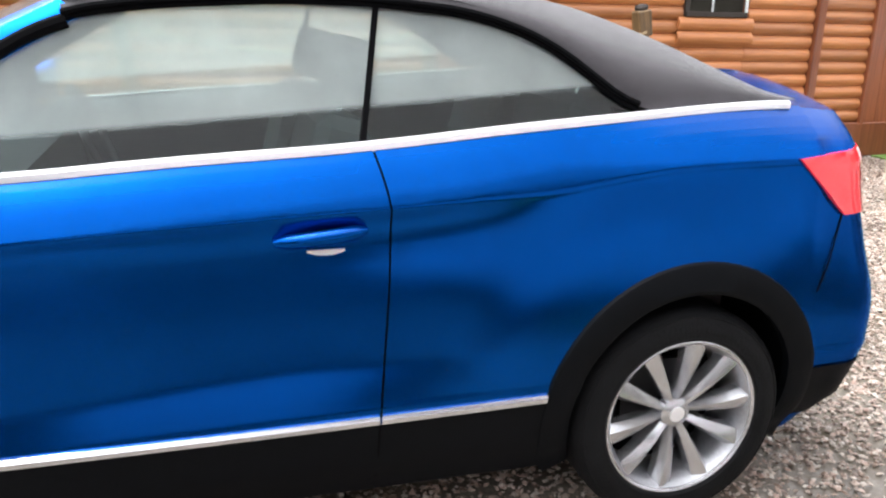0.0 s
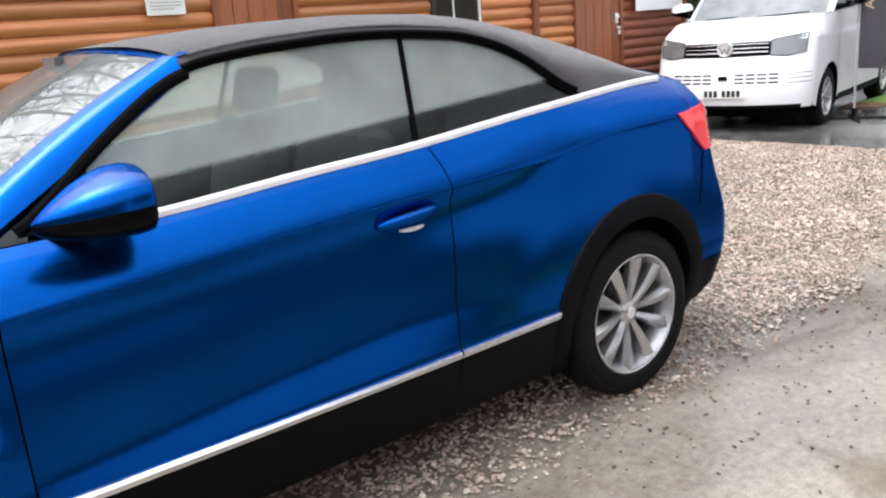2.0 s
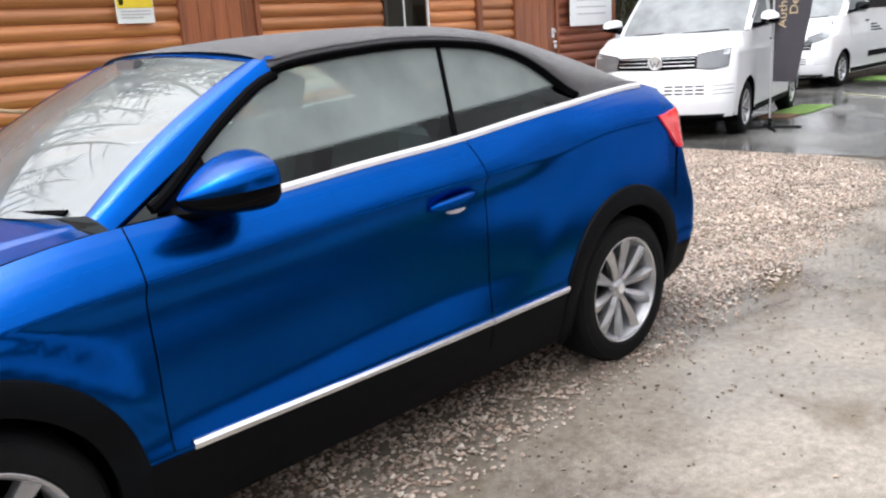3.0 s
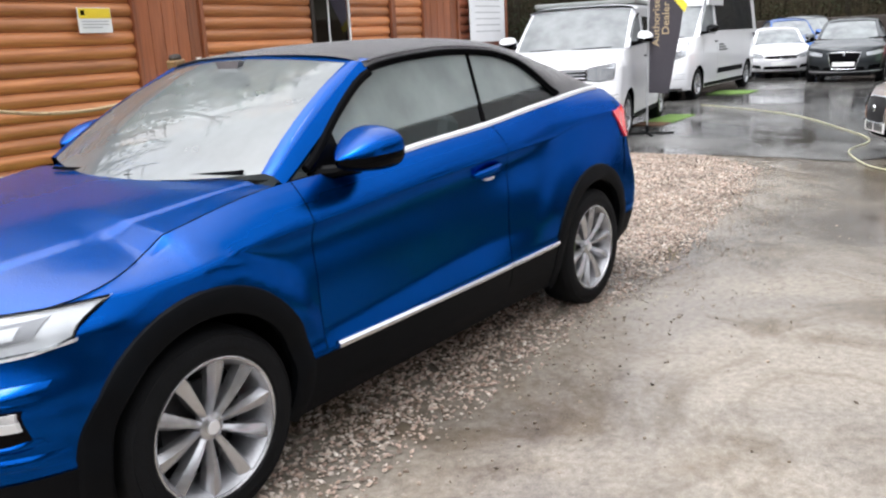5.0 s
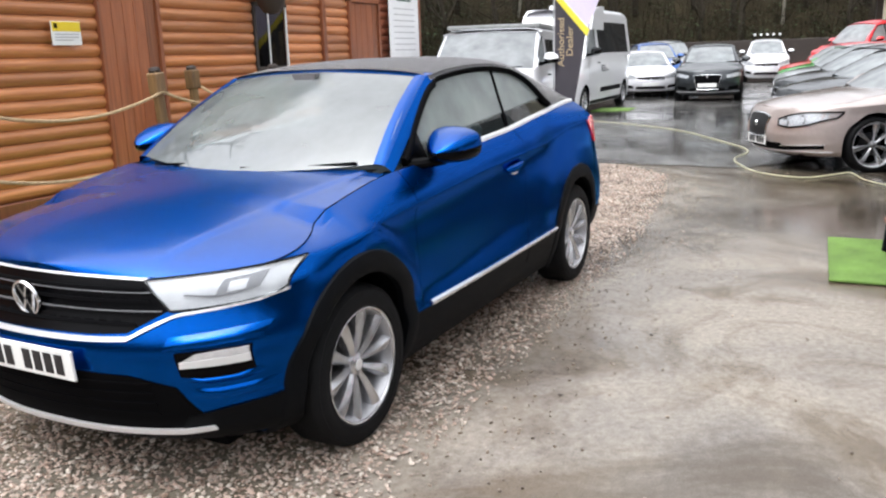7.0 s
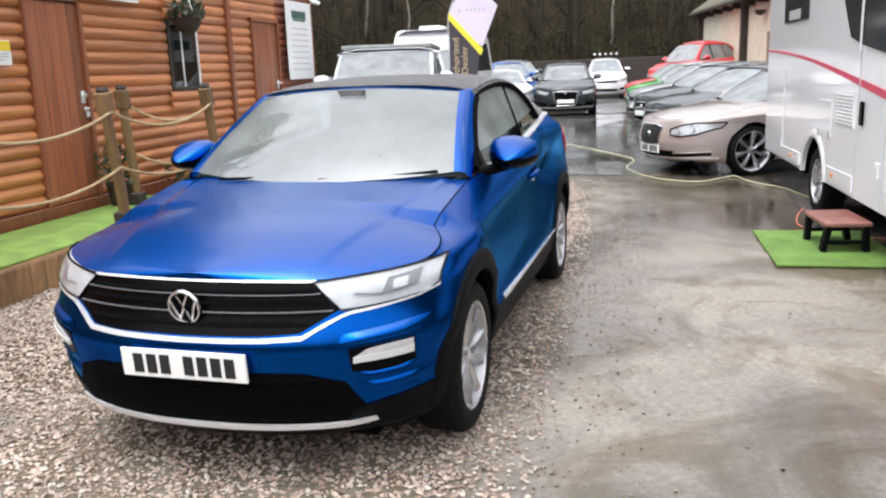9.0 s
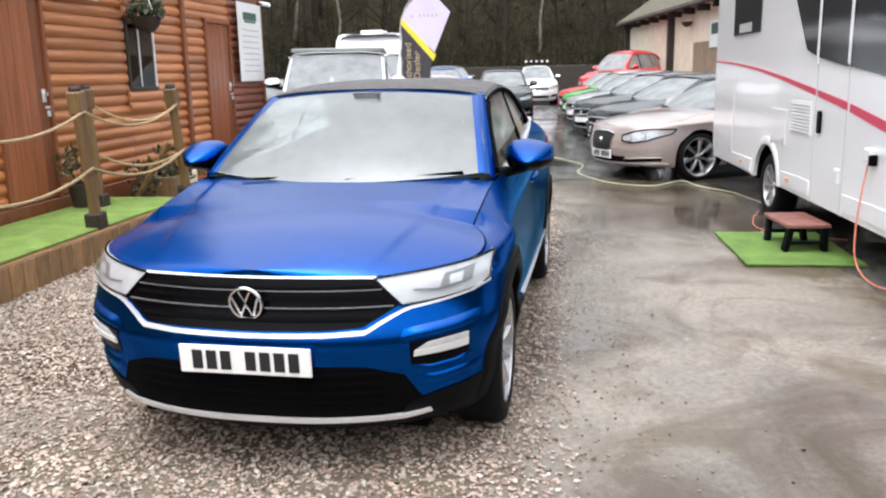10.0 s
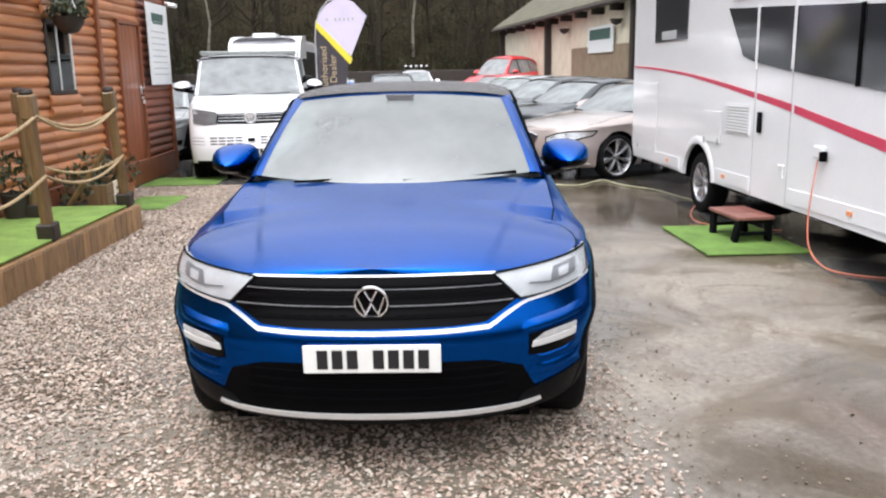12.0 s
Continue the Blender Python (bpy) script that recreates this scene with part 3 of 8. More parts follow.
def wheel(parent, x, y, side, radius, rim, spokes=10, width=0.215, far=False, pair=0.0):
    """One wheel: rim with tyre, spokes and cap as its parts; side is -1 or 1, the way it faces."""
    n = 28 if far else 56
    h = width / 2
    g = Geo().lathe([(rim - 0.012, -h * 0.9), (rim - 0.030, -h * 0.3), (rim - 0.026, h * 0.3), (rim - 0.016, h * 0.75), (rim - 0.006, h * 0.88), (rim + 0.004, h * 0.90)], n)
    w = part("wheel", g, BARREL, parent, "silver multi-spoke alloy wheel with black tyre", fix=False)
    w.matrix_local = pose(x, y, radius, 0, 0, 0 if side > 0 else 180)
    # black disc stands in for the deep shade behind the spokes
    part("wheel_dark_back", Geo().lathe([(0.02, -h * 0.45), (rim - 0.03, -h * 0.45)], n), SEAM, w, fix=False)
    tyre = [(rim + 0.006, -h * 0.9), (rim + 0.03, -h), (radius - 0.03, -h * 0.98), (radius - 0.006, -h * 0.8), (radius, -h * 0.6), (radius, h * 0.6), (radius - 0.006, h * 0.8), (radius - 0.022, h * 0.955), (radius - 0.026, h * 0.94), (radius - 0.034, h * 0.985), (radius - 0.045, h * 0.995), (radius - 0.05, h * 1.015), (rim + 0.035, h * 1.02), (rim + 0.02, h * 0.99), (rim + 0.016, h * 1.0), (rim + 0.010, h * 0.95), (rim + 0.004, h * 0.9)]
    part("tyre", Geo().lathe(tyre, n), RUBBER, w, fix=False)
    part("rim_lip", Geo().lathe([(rim - 0.006, h * 0.84), (rim - 0.003, h * 0.92), (rim + 0.003, h * 0.96), (rim + 0.007, h * 0.95), (rim + 0.008, h * 0.88)], n), ALLOY, w, fix=False)
    for i in range(spokes):
        a = 2 * math.pi * i / spokes + 0.16 + (pair if i % 2 else -pair)
        r0, r1 = 0.040, rim - 0.004
        turn = 1 if i % 2 else -1
        rows = []
        for t in (0, 0.2, 0.45, 0.7, 0.9, 1.0):
            # a blade that widens to the rim, folded along an edge off its middle
            r = lerp(r0, r1, t)
            wd = lerp(0.012, 0.033 if spokes > 8 else 0.042, t ** 1.15)
            dep = h * lerp(0.58, 0.84, t ** 0.8) + 0.006 * math.sin(math.pi * t)
            sweep = turn * 0.010 * t
            edge = [(-wd, dep - 0.05), (-wd * 0.98, dep - 0.020), (-wd * 0.42, dep + 0.004), (wd * 0.1, dep + 0.001), (wd * 0.95, dep - 0.009), (wd, dep - 0.05)]
            rows.append([(r, e[1], turn * e[0] + sweep) for e in (edge if turn > 0 else edge[::-1])])
        part("spoke", Geo().grid(rows, False, Matrix.Rotation(a, 4, 'Y')), ALLOY, w, fix=False, angle=14)
    part("centre_cap", Geo().lathe([(0.0, h * 0.70), (0.024, h * 0.70), (0.03, h * 0.67), (0.036, h * 0.65), (0.046, h * 0.60), (0.054, h * 0.4)], 24), ALLOY, w, fix=False)
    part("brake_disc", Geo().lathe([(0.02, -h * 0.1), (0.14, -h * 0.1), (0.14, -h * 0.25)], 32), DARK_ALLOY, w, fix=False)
    if not far:
        part("cap_badge", Geo().lathe([(0.0, h * 0.715), (0.022, h * 0.715), (0.024, h * 0.70)], 20), SATIN, w, fix=False)
        for i in range(5):
            a = 2 * math.pi * i / 5 + 0.16 + math.pi / spokes
            part("wheel_bolt", Geo().tube([(0.056 * math.cos(a), h * 0.30, 0.056 * math.sin(a)), (0.056 * math.cos(a), h * 0.50, 0.056 * math.sin(a))], 0.009, 6), ALLOY, w)
    return w


def plate(parent, x, y, z, turn=0, tilt=0, width=0.52, height=0.111, bars=True):
    """A white number plate, its characters as plain dark bars."""
    p = part("number_plate", Geo().box(0, 0, 0, 0.012, width, height, 0.004), PLATE_WHITE, parent, "white number plate with dark bars")
    p.matrix_local = pose(x, y, z, 0, tilt, turn)
    if bars:
        c = width / 9.2
        for i in range(7):
            yy = -width / 2 + c * (1.05 + i + (0.75 if i > 3 else 0)) + 0.006
            part("plate_bar", Geo().box(-0.0075, yy, 0, 0.003, c * 0.72, height * 0.68, 0.001), INK, p)
    return p


def front_patch(sh, low, high, off, n=18, m=5):
    """Points on the nose between two edges given as (y, z) pairs."""
    def along(edge, t):
        ds = [0]
        for a, b in zip(edge, edge[1:]):
            ds.append(ds[-1] + math.hypot(b[0] - a[0], b[1] - a[1]))
        d = t * ds[-1]
        return (float(np.interp(d, ds, [e[0] for e in edge])), float(np.interp(d, ds, [e[1] for e in edge])))
    rows = []
    for j in range(m + 1):
        row = []
        for i in range(n + 1):
            a, b = along(low, i / n), along(high, i / n)
            row.append(sh.nose(lerp(a[0], b[0], j / m), lerp(a[1], b[1], j / m), off))
        rows.append(row)
    return rows


def nose_ridge(sh, low, high, height, n=18, m=8):
    """A rounded fold on the nose between two edges, highest along its middle."""
    base, full = front_patch(sh, low, high, 0.0, n, m), front_patch(sh, low, high, 1.0, n, m)
    rows = []
    for j in range(m + 1):
        row = []
        for i in range(n + 1):
            k = 0.001 + height * math.sin(math.pi * j / m) * min(1, 4 * i / n, 4 * (n - i) / n)
            row.append(tuple(lerp(a, b, k) for a, b in zip(base[j][i], full[j][i])))
        rows.append(row)
    return Geo().grid(rows)


def inward(d):
    """Moves a point of the nose back into the car."""
    return lambda p: (p[0] + d, p[1] * (1 - d * 0.3), p[2])


def mirror_pts(edge):
    return [(-y, z) for y, z in edge]


def strip_on_side(sh, xs, low, high, off, side, depth=0.012, m=3):
    rows = [[sh.side(x, lerp(low(x), high(x), j / m), off, side) for x in xs] for j in range(m + 1)]
    return Geo().slab(rows, lambda p: (p[0], p[1] - side * depth, p[2]))


def leaned(sh, p):
    """Leans the rear shut line of the door forward above the crease."""
    if not sh.shut_lean:
        return p
    x0, lean = sh.shut_lean
    t = min(1, max(0, (p[2] - sh.crease(p[0]) + 0.03) / (sh.top(p[0]) - sh.crease(p[0]) + 0.03)))
    w = max(0.0, 1 - abs(p[0] - x0) / 0.12)
    low = min(1, max(0, (0.90 - p[2]) / 0.45))
    return (p[0] - (lean * t ** 1.5 + 0.030 * low ** 1.5) * w, p[1], p[2])


def car_body(root, sh, paint, x_bonnet, x_deck, bonnet_mid, deck_mid, doors, ridge=None, sill=0.44, seams=True, flare_trim=True):
    """Shell, doors, bonnet, deck, arches, sills and floor; doors are pairs of x at their front and rear shut lines."""
    gap = 0.005
    cuts = sorted(c for d in doors for c in (d[0], d[0] + gap, d[1], d[1] + gap))
    cols = sh.columns(cuts)
    vs = [0, 0.04, 0.09, 0.14, 0.19, 0.24, 0.265, 0.285, 0.30, 0.312, 0.324, 0.345, 0.365, 0.385, 0.402, 0.415, 0.43, 0.46, 0.49, 0.52, 0.58, 0.64, 0.69, 0.74, 0.78, 0.805, 0.82, 0.83, 0.84, 0.85, 0.865, 0.88, 0.90, 0.92, 0.94, 0.97, 1.0]
    grid = [[sh.skin(c, v) for v in vs] for c in cols]
    k = len(vs)
    wheels = [(wx + sh.arch_shift[0] * (i > 0), sh.radius + sh.arch_shift[1]) for i, wx in enumerate(sh.wheels)]

    def cut(p):
        for wx, wz in wheels:
            if math.hypot(p[0] - wx, p[2] - wz) < sh.arch and abs(p[1]) > 0.5:
                return wx, wz
        return None

    shut = set()
    for i, c in enumerate(cols[:-1]):
        if c[0] == 's' and any(abs(c[1] - d) < 1e-6 for p in doors for d in p):
            shut.add(i)
    for side in (-1, 1):
        body, panels = Geo(), [Geo() for _ in doors]
        pts = []
        for col in grid:
            for p in col:
                pts.append((p[0], p[1] * -side, p[2]))
        moved = list(pts)
        inside = [cut(p) for p in pts]
        for i, c in enumerate(inside):
            if c:
                d = math.hypot(pts[i][0] - c[0], pts[i][2] - c[1]) or 1
                x, z = c[0] + (pts[i][0] - c[0]) / d * sh.arch, c[1] + (pts[i][2] - c[1]) / d * sh.arch
                moved[i] = sh.side(x, z, 0, side) if d > 0.05 else pts[i]
        if sh.shut_lean:
            for i, p in enumerate(moved):
                moved[i] = leaned(sh, p)
        faces, dfaces = [], [[] for _ in doors]
        for i in range(len(cols) - 1):
            for j in range(k - 1):
                q = (i * k + j, (i + 1) * k + j, (i + 1) * k + j + 1, i * k + j + 1)
                if all(inside[t] for t in q):
                    continue
                xm = sum(pts[t][0] for t in q) / 4
                zm = sum(pts[t][2] for t in q) / 4
                if cols[i][0] == 's' and zm > sill:
                    if i in shut:
                        continue
                    for n, d in enumerate(doors):
                        if d[0] < xm < d[1]:
                            dfaces[n].append(q)
                            break
                    else:
                        faces.append(q)
                    continue
                faces.append(q)
        body.add(moved, faces)
        part("body_side", body, paint, root, fix=False)
        for n, d in enumerate(dfaces):
            part("door", Geo().add(moved, d), paint, root, fix=False)
        for d in doors:
            for x in d:
                rows = [[leaned(sh, sh.side(x + e, lerp(sill + 0.03, sh.top(x), t), -0.007, side)) for e in (-0.012, 0.02)] for t in np.linspace(0, 1, 14)]
                part("door_seal", Geo().slab(rows, lambda p: (p[0], p[1] - side * 0.02, p[2])), SEAM, root)
    for ob in [o for o in root.children if o.type == 'MESH' and o.name.split('.')[0] in ("body_side", "door")]:
        me = ob.data
        bm = bmesh.new()
        bm.from_mesh(me)
        bmesh.ops.delete(bm, geom=[v for v in bm.verts if not v.link_faces], context='VERTS')
        bmesh.ops.remove_doubles(bm, verts=bm.verts, dist=1e-5)
        if sh.blister:
            wing = [v for v in bm.verts if -0.58 < v.co.x < 0.10 and v.co.z > 0.80 and not v.is_boundary]
            for _ in range(8):
                bmesh.ops.smooth_vert(bm, verts=wing, factor=0.5, use_axis_x=False, use_axis_y=True, use_axis_z=True)
        bm.to_mesh(me)
        bm.free()
        me.polygons.foreach_set("use_smooth", [True] * len(me.polygons))
        me.set_sharp_from_angle(angle=radians(50))
    # bonnet and rear deck, from edge to edge
    def across(sel, mid, name, inset, raise_edge=0.0):
        rows = []
        for c in sel:
            x, y, z = sh.skin(c, 1.0)
            y = max(0.0, abs(y) - inset)
            row = []
            for r in np.linspace(-1, 1, 141 if ridge else 41):
                zz = z + (mid(x) - z) * (1 - abs(r) ** 2.4) + raise_edge
                if ridge:
                    e = abs(r) * y
                    t = min(1, max(0, (ridge(x) - e) / 0.040 + 0.5))
                    zz += 0.008 * t * t * (3 - 2 * t) * min(1, max(0, (x + 0.72) / 0.25))
                row.append((x, y * r, zz))
            rows.append(row)
        return part(name, Geo().grid(rows), paint, root, fix=False, angle=50)
    fr = [c for c in cols if c[0] == 'f'] + [c for c in cols if c[0] == 's' and c[1] < x_bonnet]
    across(fr, bonnet_mid, "bonnet", 0.006, 0.002)
    re = [c for c in cols if c[0] == 's' and c[1] > x_deck] + [c for c in cols if c[0] == 'r' and c[1] > 0.02]
    keep = ridge
    ridge = None
    across(re, deck_mid, "boot_lid", 0.004)
    ridge = keep
    for side in (-1, 1):
        rows = []
        for c in fr:
            x, y, z = sh.skin(c, 1.0)
            if x < -0.46:
                continue
            rows.append([(x, side * (abs(y) + 0.003), z - 0.006), (x, side * (abs(y) - 0.02), z - 0.008)])
        part("bonnet_gap", Geo().grid(rows), SEAM, root, fix=False)
        # wheel housings and arch trims
        for wx, wz in wheels:
            rows = []
            for a in np.linspace(-0.35, math.pi + 0.35, 30):
                x, z = wx + sh.arch * math.cos(a), wz + sh.arch * math.sin(a)
                y = abs(sh.side(x, max(z, sh.bottom))[1])
                rows.append([(x, side * (y - 0.004), z), (x, side * 0.45, z)])
            g = Geo().grid(rows)
            g.add([(wx, side * 0.45, wz)] + [r[1] for r in rows], [(0, i, i + 1) for i in range(1, len(rows))])
            part("wheel_housing", g, SEAM, root, fix=False)
            if flare_trim:
                rows = []
                for a in np.linspace(-0.44, math.pi + 0.44, 44):
                    row = []
                    for r, off in ((sh.arch - 0.012, -0.03), (sh.arch - 0.016, 0.004), (sh.arch - 0.004, 0.012), (sh.arch + 0.056, 0.013), (sh.arch + 0.070, 0.009), (sh.arch + 0.076, -0.004)):
                        x, z = wx + r * math.cos(a), wz + r * math.sin(a)
                        row.append(sh.side(x, max(z, sh.bottom - 0.02), off, side))
                    rows.append(row)
                part("arch_trim", Geo().grid(rows), TRIM, root, "black plastic wheel-arch trim", fix=False)
    g = Geo().prism([(sh.front(0.3) + 0.25, 0.17), (sh.rear(0.4) - 0.25, 0.2), (sh.rear(0.4) - 0.2, 0.42), (sh.front(0.3) + 0.2, 0.42)], -0.62, 0.62)
    part("underbody", g, SEAM, root)


def cabin(root, sh, paint, roof_mat, roof_z, low_z, x0, x1, screen, power=2.6, soft=True, rear_glass=None):
    """Roof (soft top or metal), windscreen, header, pillars. screen: base and top points at middle and edge."""
    (bx, bz, by, bxe, bze), (tx, tz, ty, txe, tze) = screen

    def ws(s, q, out=0.0):
        x = lerp(bx + (bxe - bx) * s * s, tx + (txe - tx) * s * s, q)
        y = lerp(by, ty, q) * s
        z = lerp(bz + (bze - bz) * s * s, tz + (tze - tz) * s * s, q)
        bulge = 0.035 * 4 * q * (1 - q) * (1 - 0.3 * s * s) + out
        return (x - 0.62 * bulge, y, z + 0.78 * bulge)

    def glass_y(x, z):
        return sh.top_width(x) - 0.012 - (z - sh.top(x)) * sh.lean

    rows = [[ws(s, q) for s in np.linspace(1, -1, 25)] for q in np.linspace(0, 1, 13)]
    w = part("windscreen", Geo().grid(rows), SCREEN_GLASS if soft else FAR_GLASS, root, "windscreen glass misted with rain", fix=False)
    rows = [[ws(s, 1 + q * 0.0, 0.006 * q) if q < 1 else (ws(s, 1)[0] + 0.05, ws(s, 1)[1] * 1.03, ws(s, 1)[2] + 0.017) for s in np.linspace(-1.03, 1.03, 25)] for q in (0.0, 0.5, 1.0)]
    part("windscreen_header", Geo().grid(rows), paint, root, fix=False)
    roof = Geo()
    xs = np.linspace(x0, x1, 44)
    rows = []
    for x in xs:
        zl, zr = low_z(x), roof_z(x)
        yl = glass_y(x, zl)
        row = []
        for th in np.linspace(0, math.pi, 37):
            c, s = math.cos(th), math.sin(th)
            y = yl * math.copysign(abs(c) ** (2 / power), c)
            front = 0.07 * max(0, 1 - (x - x0) / 0.25) * (1 - (y / yl) ** 2)
            row.append((x - front, y, zl + (zr - zl) * s ** (2 / power)))
        rows.append(row)
    part("soft_top" if soft else "roof", roof.grid(rows), roof_mat, root, "black canvas folding roof, closed" if soft else "", fix=False, angle=60)
    part("roof_back", Geo().add(rows[-1] + [(x1, 0, sh.top(x1) - 0.02)], [(i, i + 1, len(rows[-1])) for i in range(len(rows[-1]) - 1)]), roof_mat, root, fix=False)
    for side in (-1, 1):
        rows = []
        for q in np.linspace(-0.03, 1.02, 14):
            a = ws(0.945, max(0, min(1, q)), 0.004)
            xo, zo = lerp(bxe + 0.03, x0 + 0.02, q), lerp(sh.top(bxe) + 0.005, low_z(x0) + 0.005, q)
            o = (xo, glass_y(xo, max(zo, sh.top(xo))) + 0.006, zo)
            mid = [(a[i] + o[i]) / 2 for i in range(3)]
            rows.append([(a[0], side * a[1], a[2] - 0.002), (lerp(a[0], o[0], .3) - 0.012, side * (lerp(a[1], o[1], .3) + 0.006), lerp(a[2], o[2], .3) + 0.012), (mid[0] - 0.008, side * (mid[1] + 0.015), mid[2] + 0.012), (o[0], side * o[1], o[2]), (o[0] + 0.015, side * (o[1] - 0.012), o[2] - 0.012)])
        part("windscreen_pillar", Geo().grid(rows), paint, root, fix=False)
    return ws, glass_y


def side_glass(root, sh, glass_y, xa, xb, low, high, material, name="side_window", seal=True, inset=0.006):
    for side in (-1, 1):
        xs = np.linspace(xa, xb, 20)
        rows = [[(x, side * (glass_y(x, lerp(low(x), high(x), j / 5)) - inset), lerp(low(x), high(x), j / 5)) for x in xs[::-side]] for j in range(6)]
        part(name, Geo().grid(rows), material, root, fix=False)
        if seal:
            top = [(x, side * (glass_y(x, high(x)) + 0.002), high(x)) for x in xs]
            part("window_seal", Geo().tube(top, 0.010, 6), SEAM, root)


def lamp_unit(root, sh, low, high, side, inner=True, n=16, bowl=None):
    """A headlamp: bright reflector bowl, dark bezel bits and a clear lens."""
    lo, hi = (low, high) if side < 0 else (mirror_pts(low), mirror_pts(high))
    lamp = part("headlamp", Geo().slab(front_patch(sh, lo, hi, 0.001, n, 6), inward(0.03)), bowl or LAMP_INNER, root, "clear headlamp with bright reflectors")
    part("lens", Geo().grid(front_patch(sh, lo, hi, 0.011, n, 6)), LAMP_GLASS, lamp, fix=False)
    edge = front_patch(sh, lo, hi, 0.006, n, 6)
    rim = edge[0] + [r[-1] for r in edge[1:]] + edge[-1][-2::-1] + [r[0] for r in edge[-2:0:-1]]
    part("lamp_seal", Geo().tube(rim + [rim[0]], 0.005, 6), SEAM, lamp)
    return lamp


def door_mirror(root, x, y, z, side, paint, size=1.0):
    def shell(up):
        """Half of the housing: pointed at the front, full at the glass."""
        rows = []
        for u in (0, 0.03, 0.08, 0.16, 0.28, 0.42, 0.58, 0.74, 0.88, 0.97, 1.0):
            k = math.sin(math.pi / 2 * min(1, u * 1.1))
            px, wy = lerp(-0.165, 0.075, u), 0.128 * max(0.02, k) ** 0.62
            zs, end = lerp(-0.014, 0.004, u), (1 if u < 0.9 else 0.97 if u < 1 else 0.92)
            ze = lerp(-0.012, 0.090, k ** 0.9) if up else lerp(-0.030, -0.078, k ** 0.6)
            row = []
            for j in range(17):
                t = math.pi * j / 16
                c, h = math.cos(t), math.sin(t)
                yy = wy * math.copysign(abs(c) ** 0.62, c) * end
                row.append((px - 0.03 * (yy / 0.128) * (1 - u), yy, zs + (ze - zs) * h ** 0.72 * end * (1 - 0.18 * max(0, yy / 0.128))))
            rows.append(row)
        return Geo().add([(p[0] * size, p[1] * size, p[2] * size) for r in rows for p in r], [(i * 17 + j, i * 17 + j + 1, (i + 1) * 17 + j + 1, (i + 1) * 17 + j) for i in range(10) for j in range(16)])
    glass = Geo().add([(0.074 * size, 0.112 * size * math.copysign(abs(math.cos(t)) ** 0.62, math.cos(t)), size * (0.004 + 0.072 * math.copysign(abs(math.sin(t)) ** 0.7, math.sin(t)))) for t in (2 * math.pi * i / 24 for i in range(24))], [tuple(range(24))])
    for name, geo, mt in (("mirror_cap", shell(True), paint), ("mirror_base", shell(False), GLOSS_BLACK), ("mirror_glass", glass, CHROME)):
        o = part(name, geo, mt, root, angle=60)
        o.matrix_local = Matrix.Translation((x, side * y, z)) @ Matrix.Diagonal((1, side, 1, 1))
    part("mirror_foot", Geo().tube([(x - 0.02, side * (y - 0.02), z - 0.06), (x - 0.08, side * (y - 0.13), z - 0.075), (x - 0.12, side * (y - 0.19), z - 0.08)], [0.022, 0.028, 0.035], 10), GLOSS_BLACK, root)
    part("indicator", Geo().box(x - 0.095 * size, side * (y + 0.01), z - 0.028, 0.012, 0.12, 0.008, 0.002), SATIN, root)


def seat(parent, x, y, z, name="car_seat"):
    s = part(name, Geo().box(x, y, z + 0.10, 0.5, 0.48, 0.18, 0.06), SEAT_CLOTH, parent, "grey cloth seat")
    part("backrest", Geo().box(0, 0, 0.30, 0.15, 0.47, 0.62, 0.06, pose(x + 0.24, y, z + 0.15, 0, 14, 0)), SEAT_CLOTH, s)
    part("headrest", Geo().box(0, 0, 0.73, 0.10, 0.26, 0.17, 0.045, pose(x + 0.24, y, z + 0.15, 0, 14, 0)), SEAT_CLOTH, s)
    for e in (-0.06, 0.06):
        part("headrest_bar", Geo().tube([tuple(pose(x + 0.24, y + e, z + 0.15, 0, 14, 0) @ Vector((0, 0, h))) for h in (0.58, 0.68)], 0.007, 6), CHROME, s)


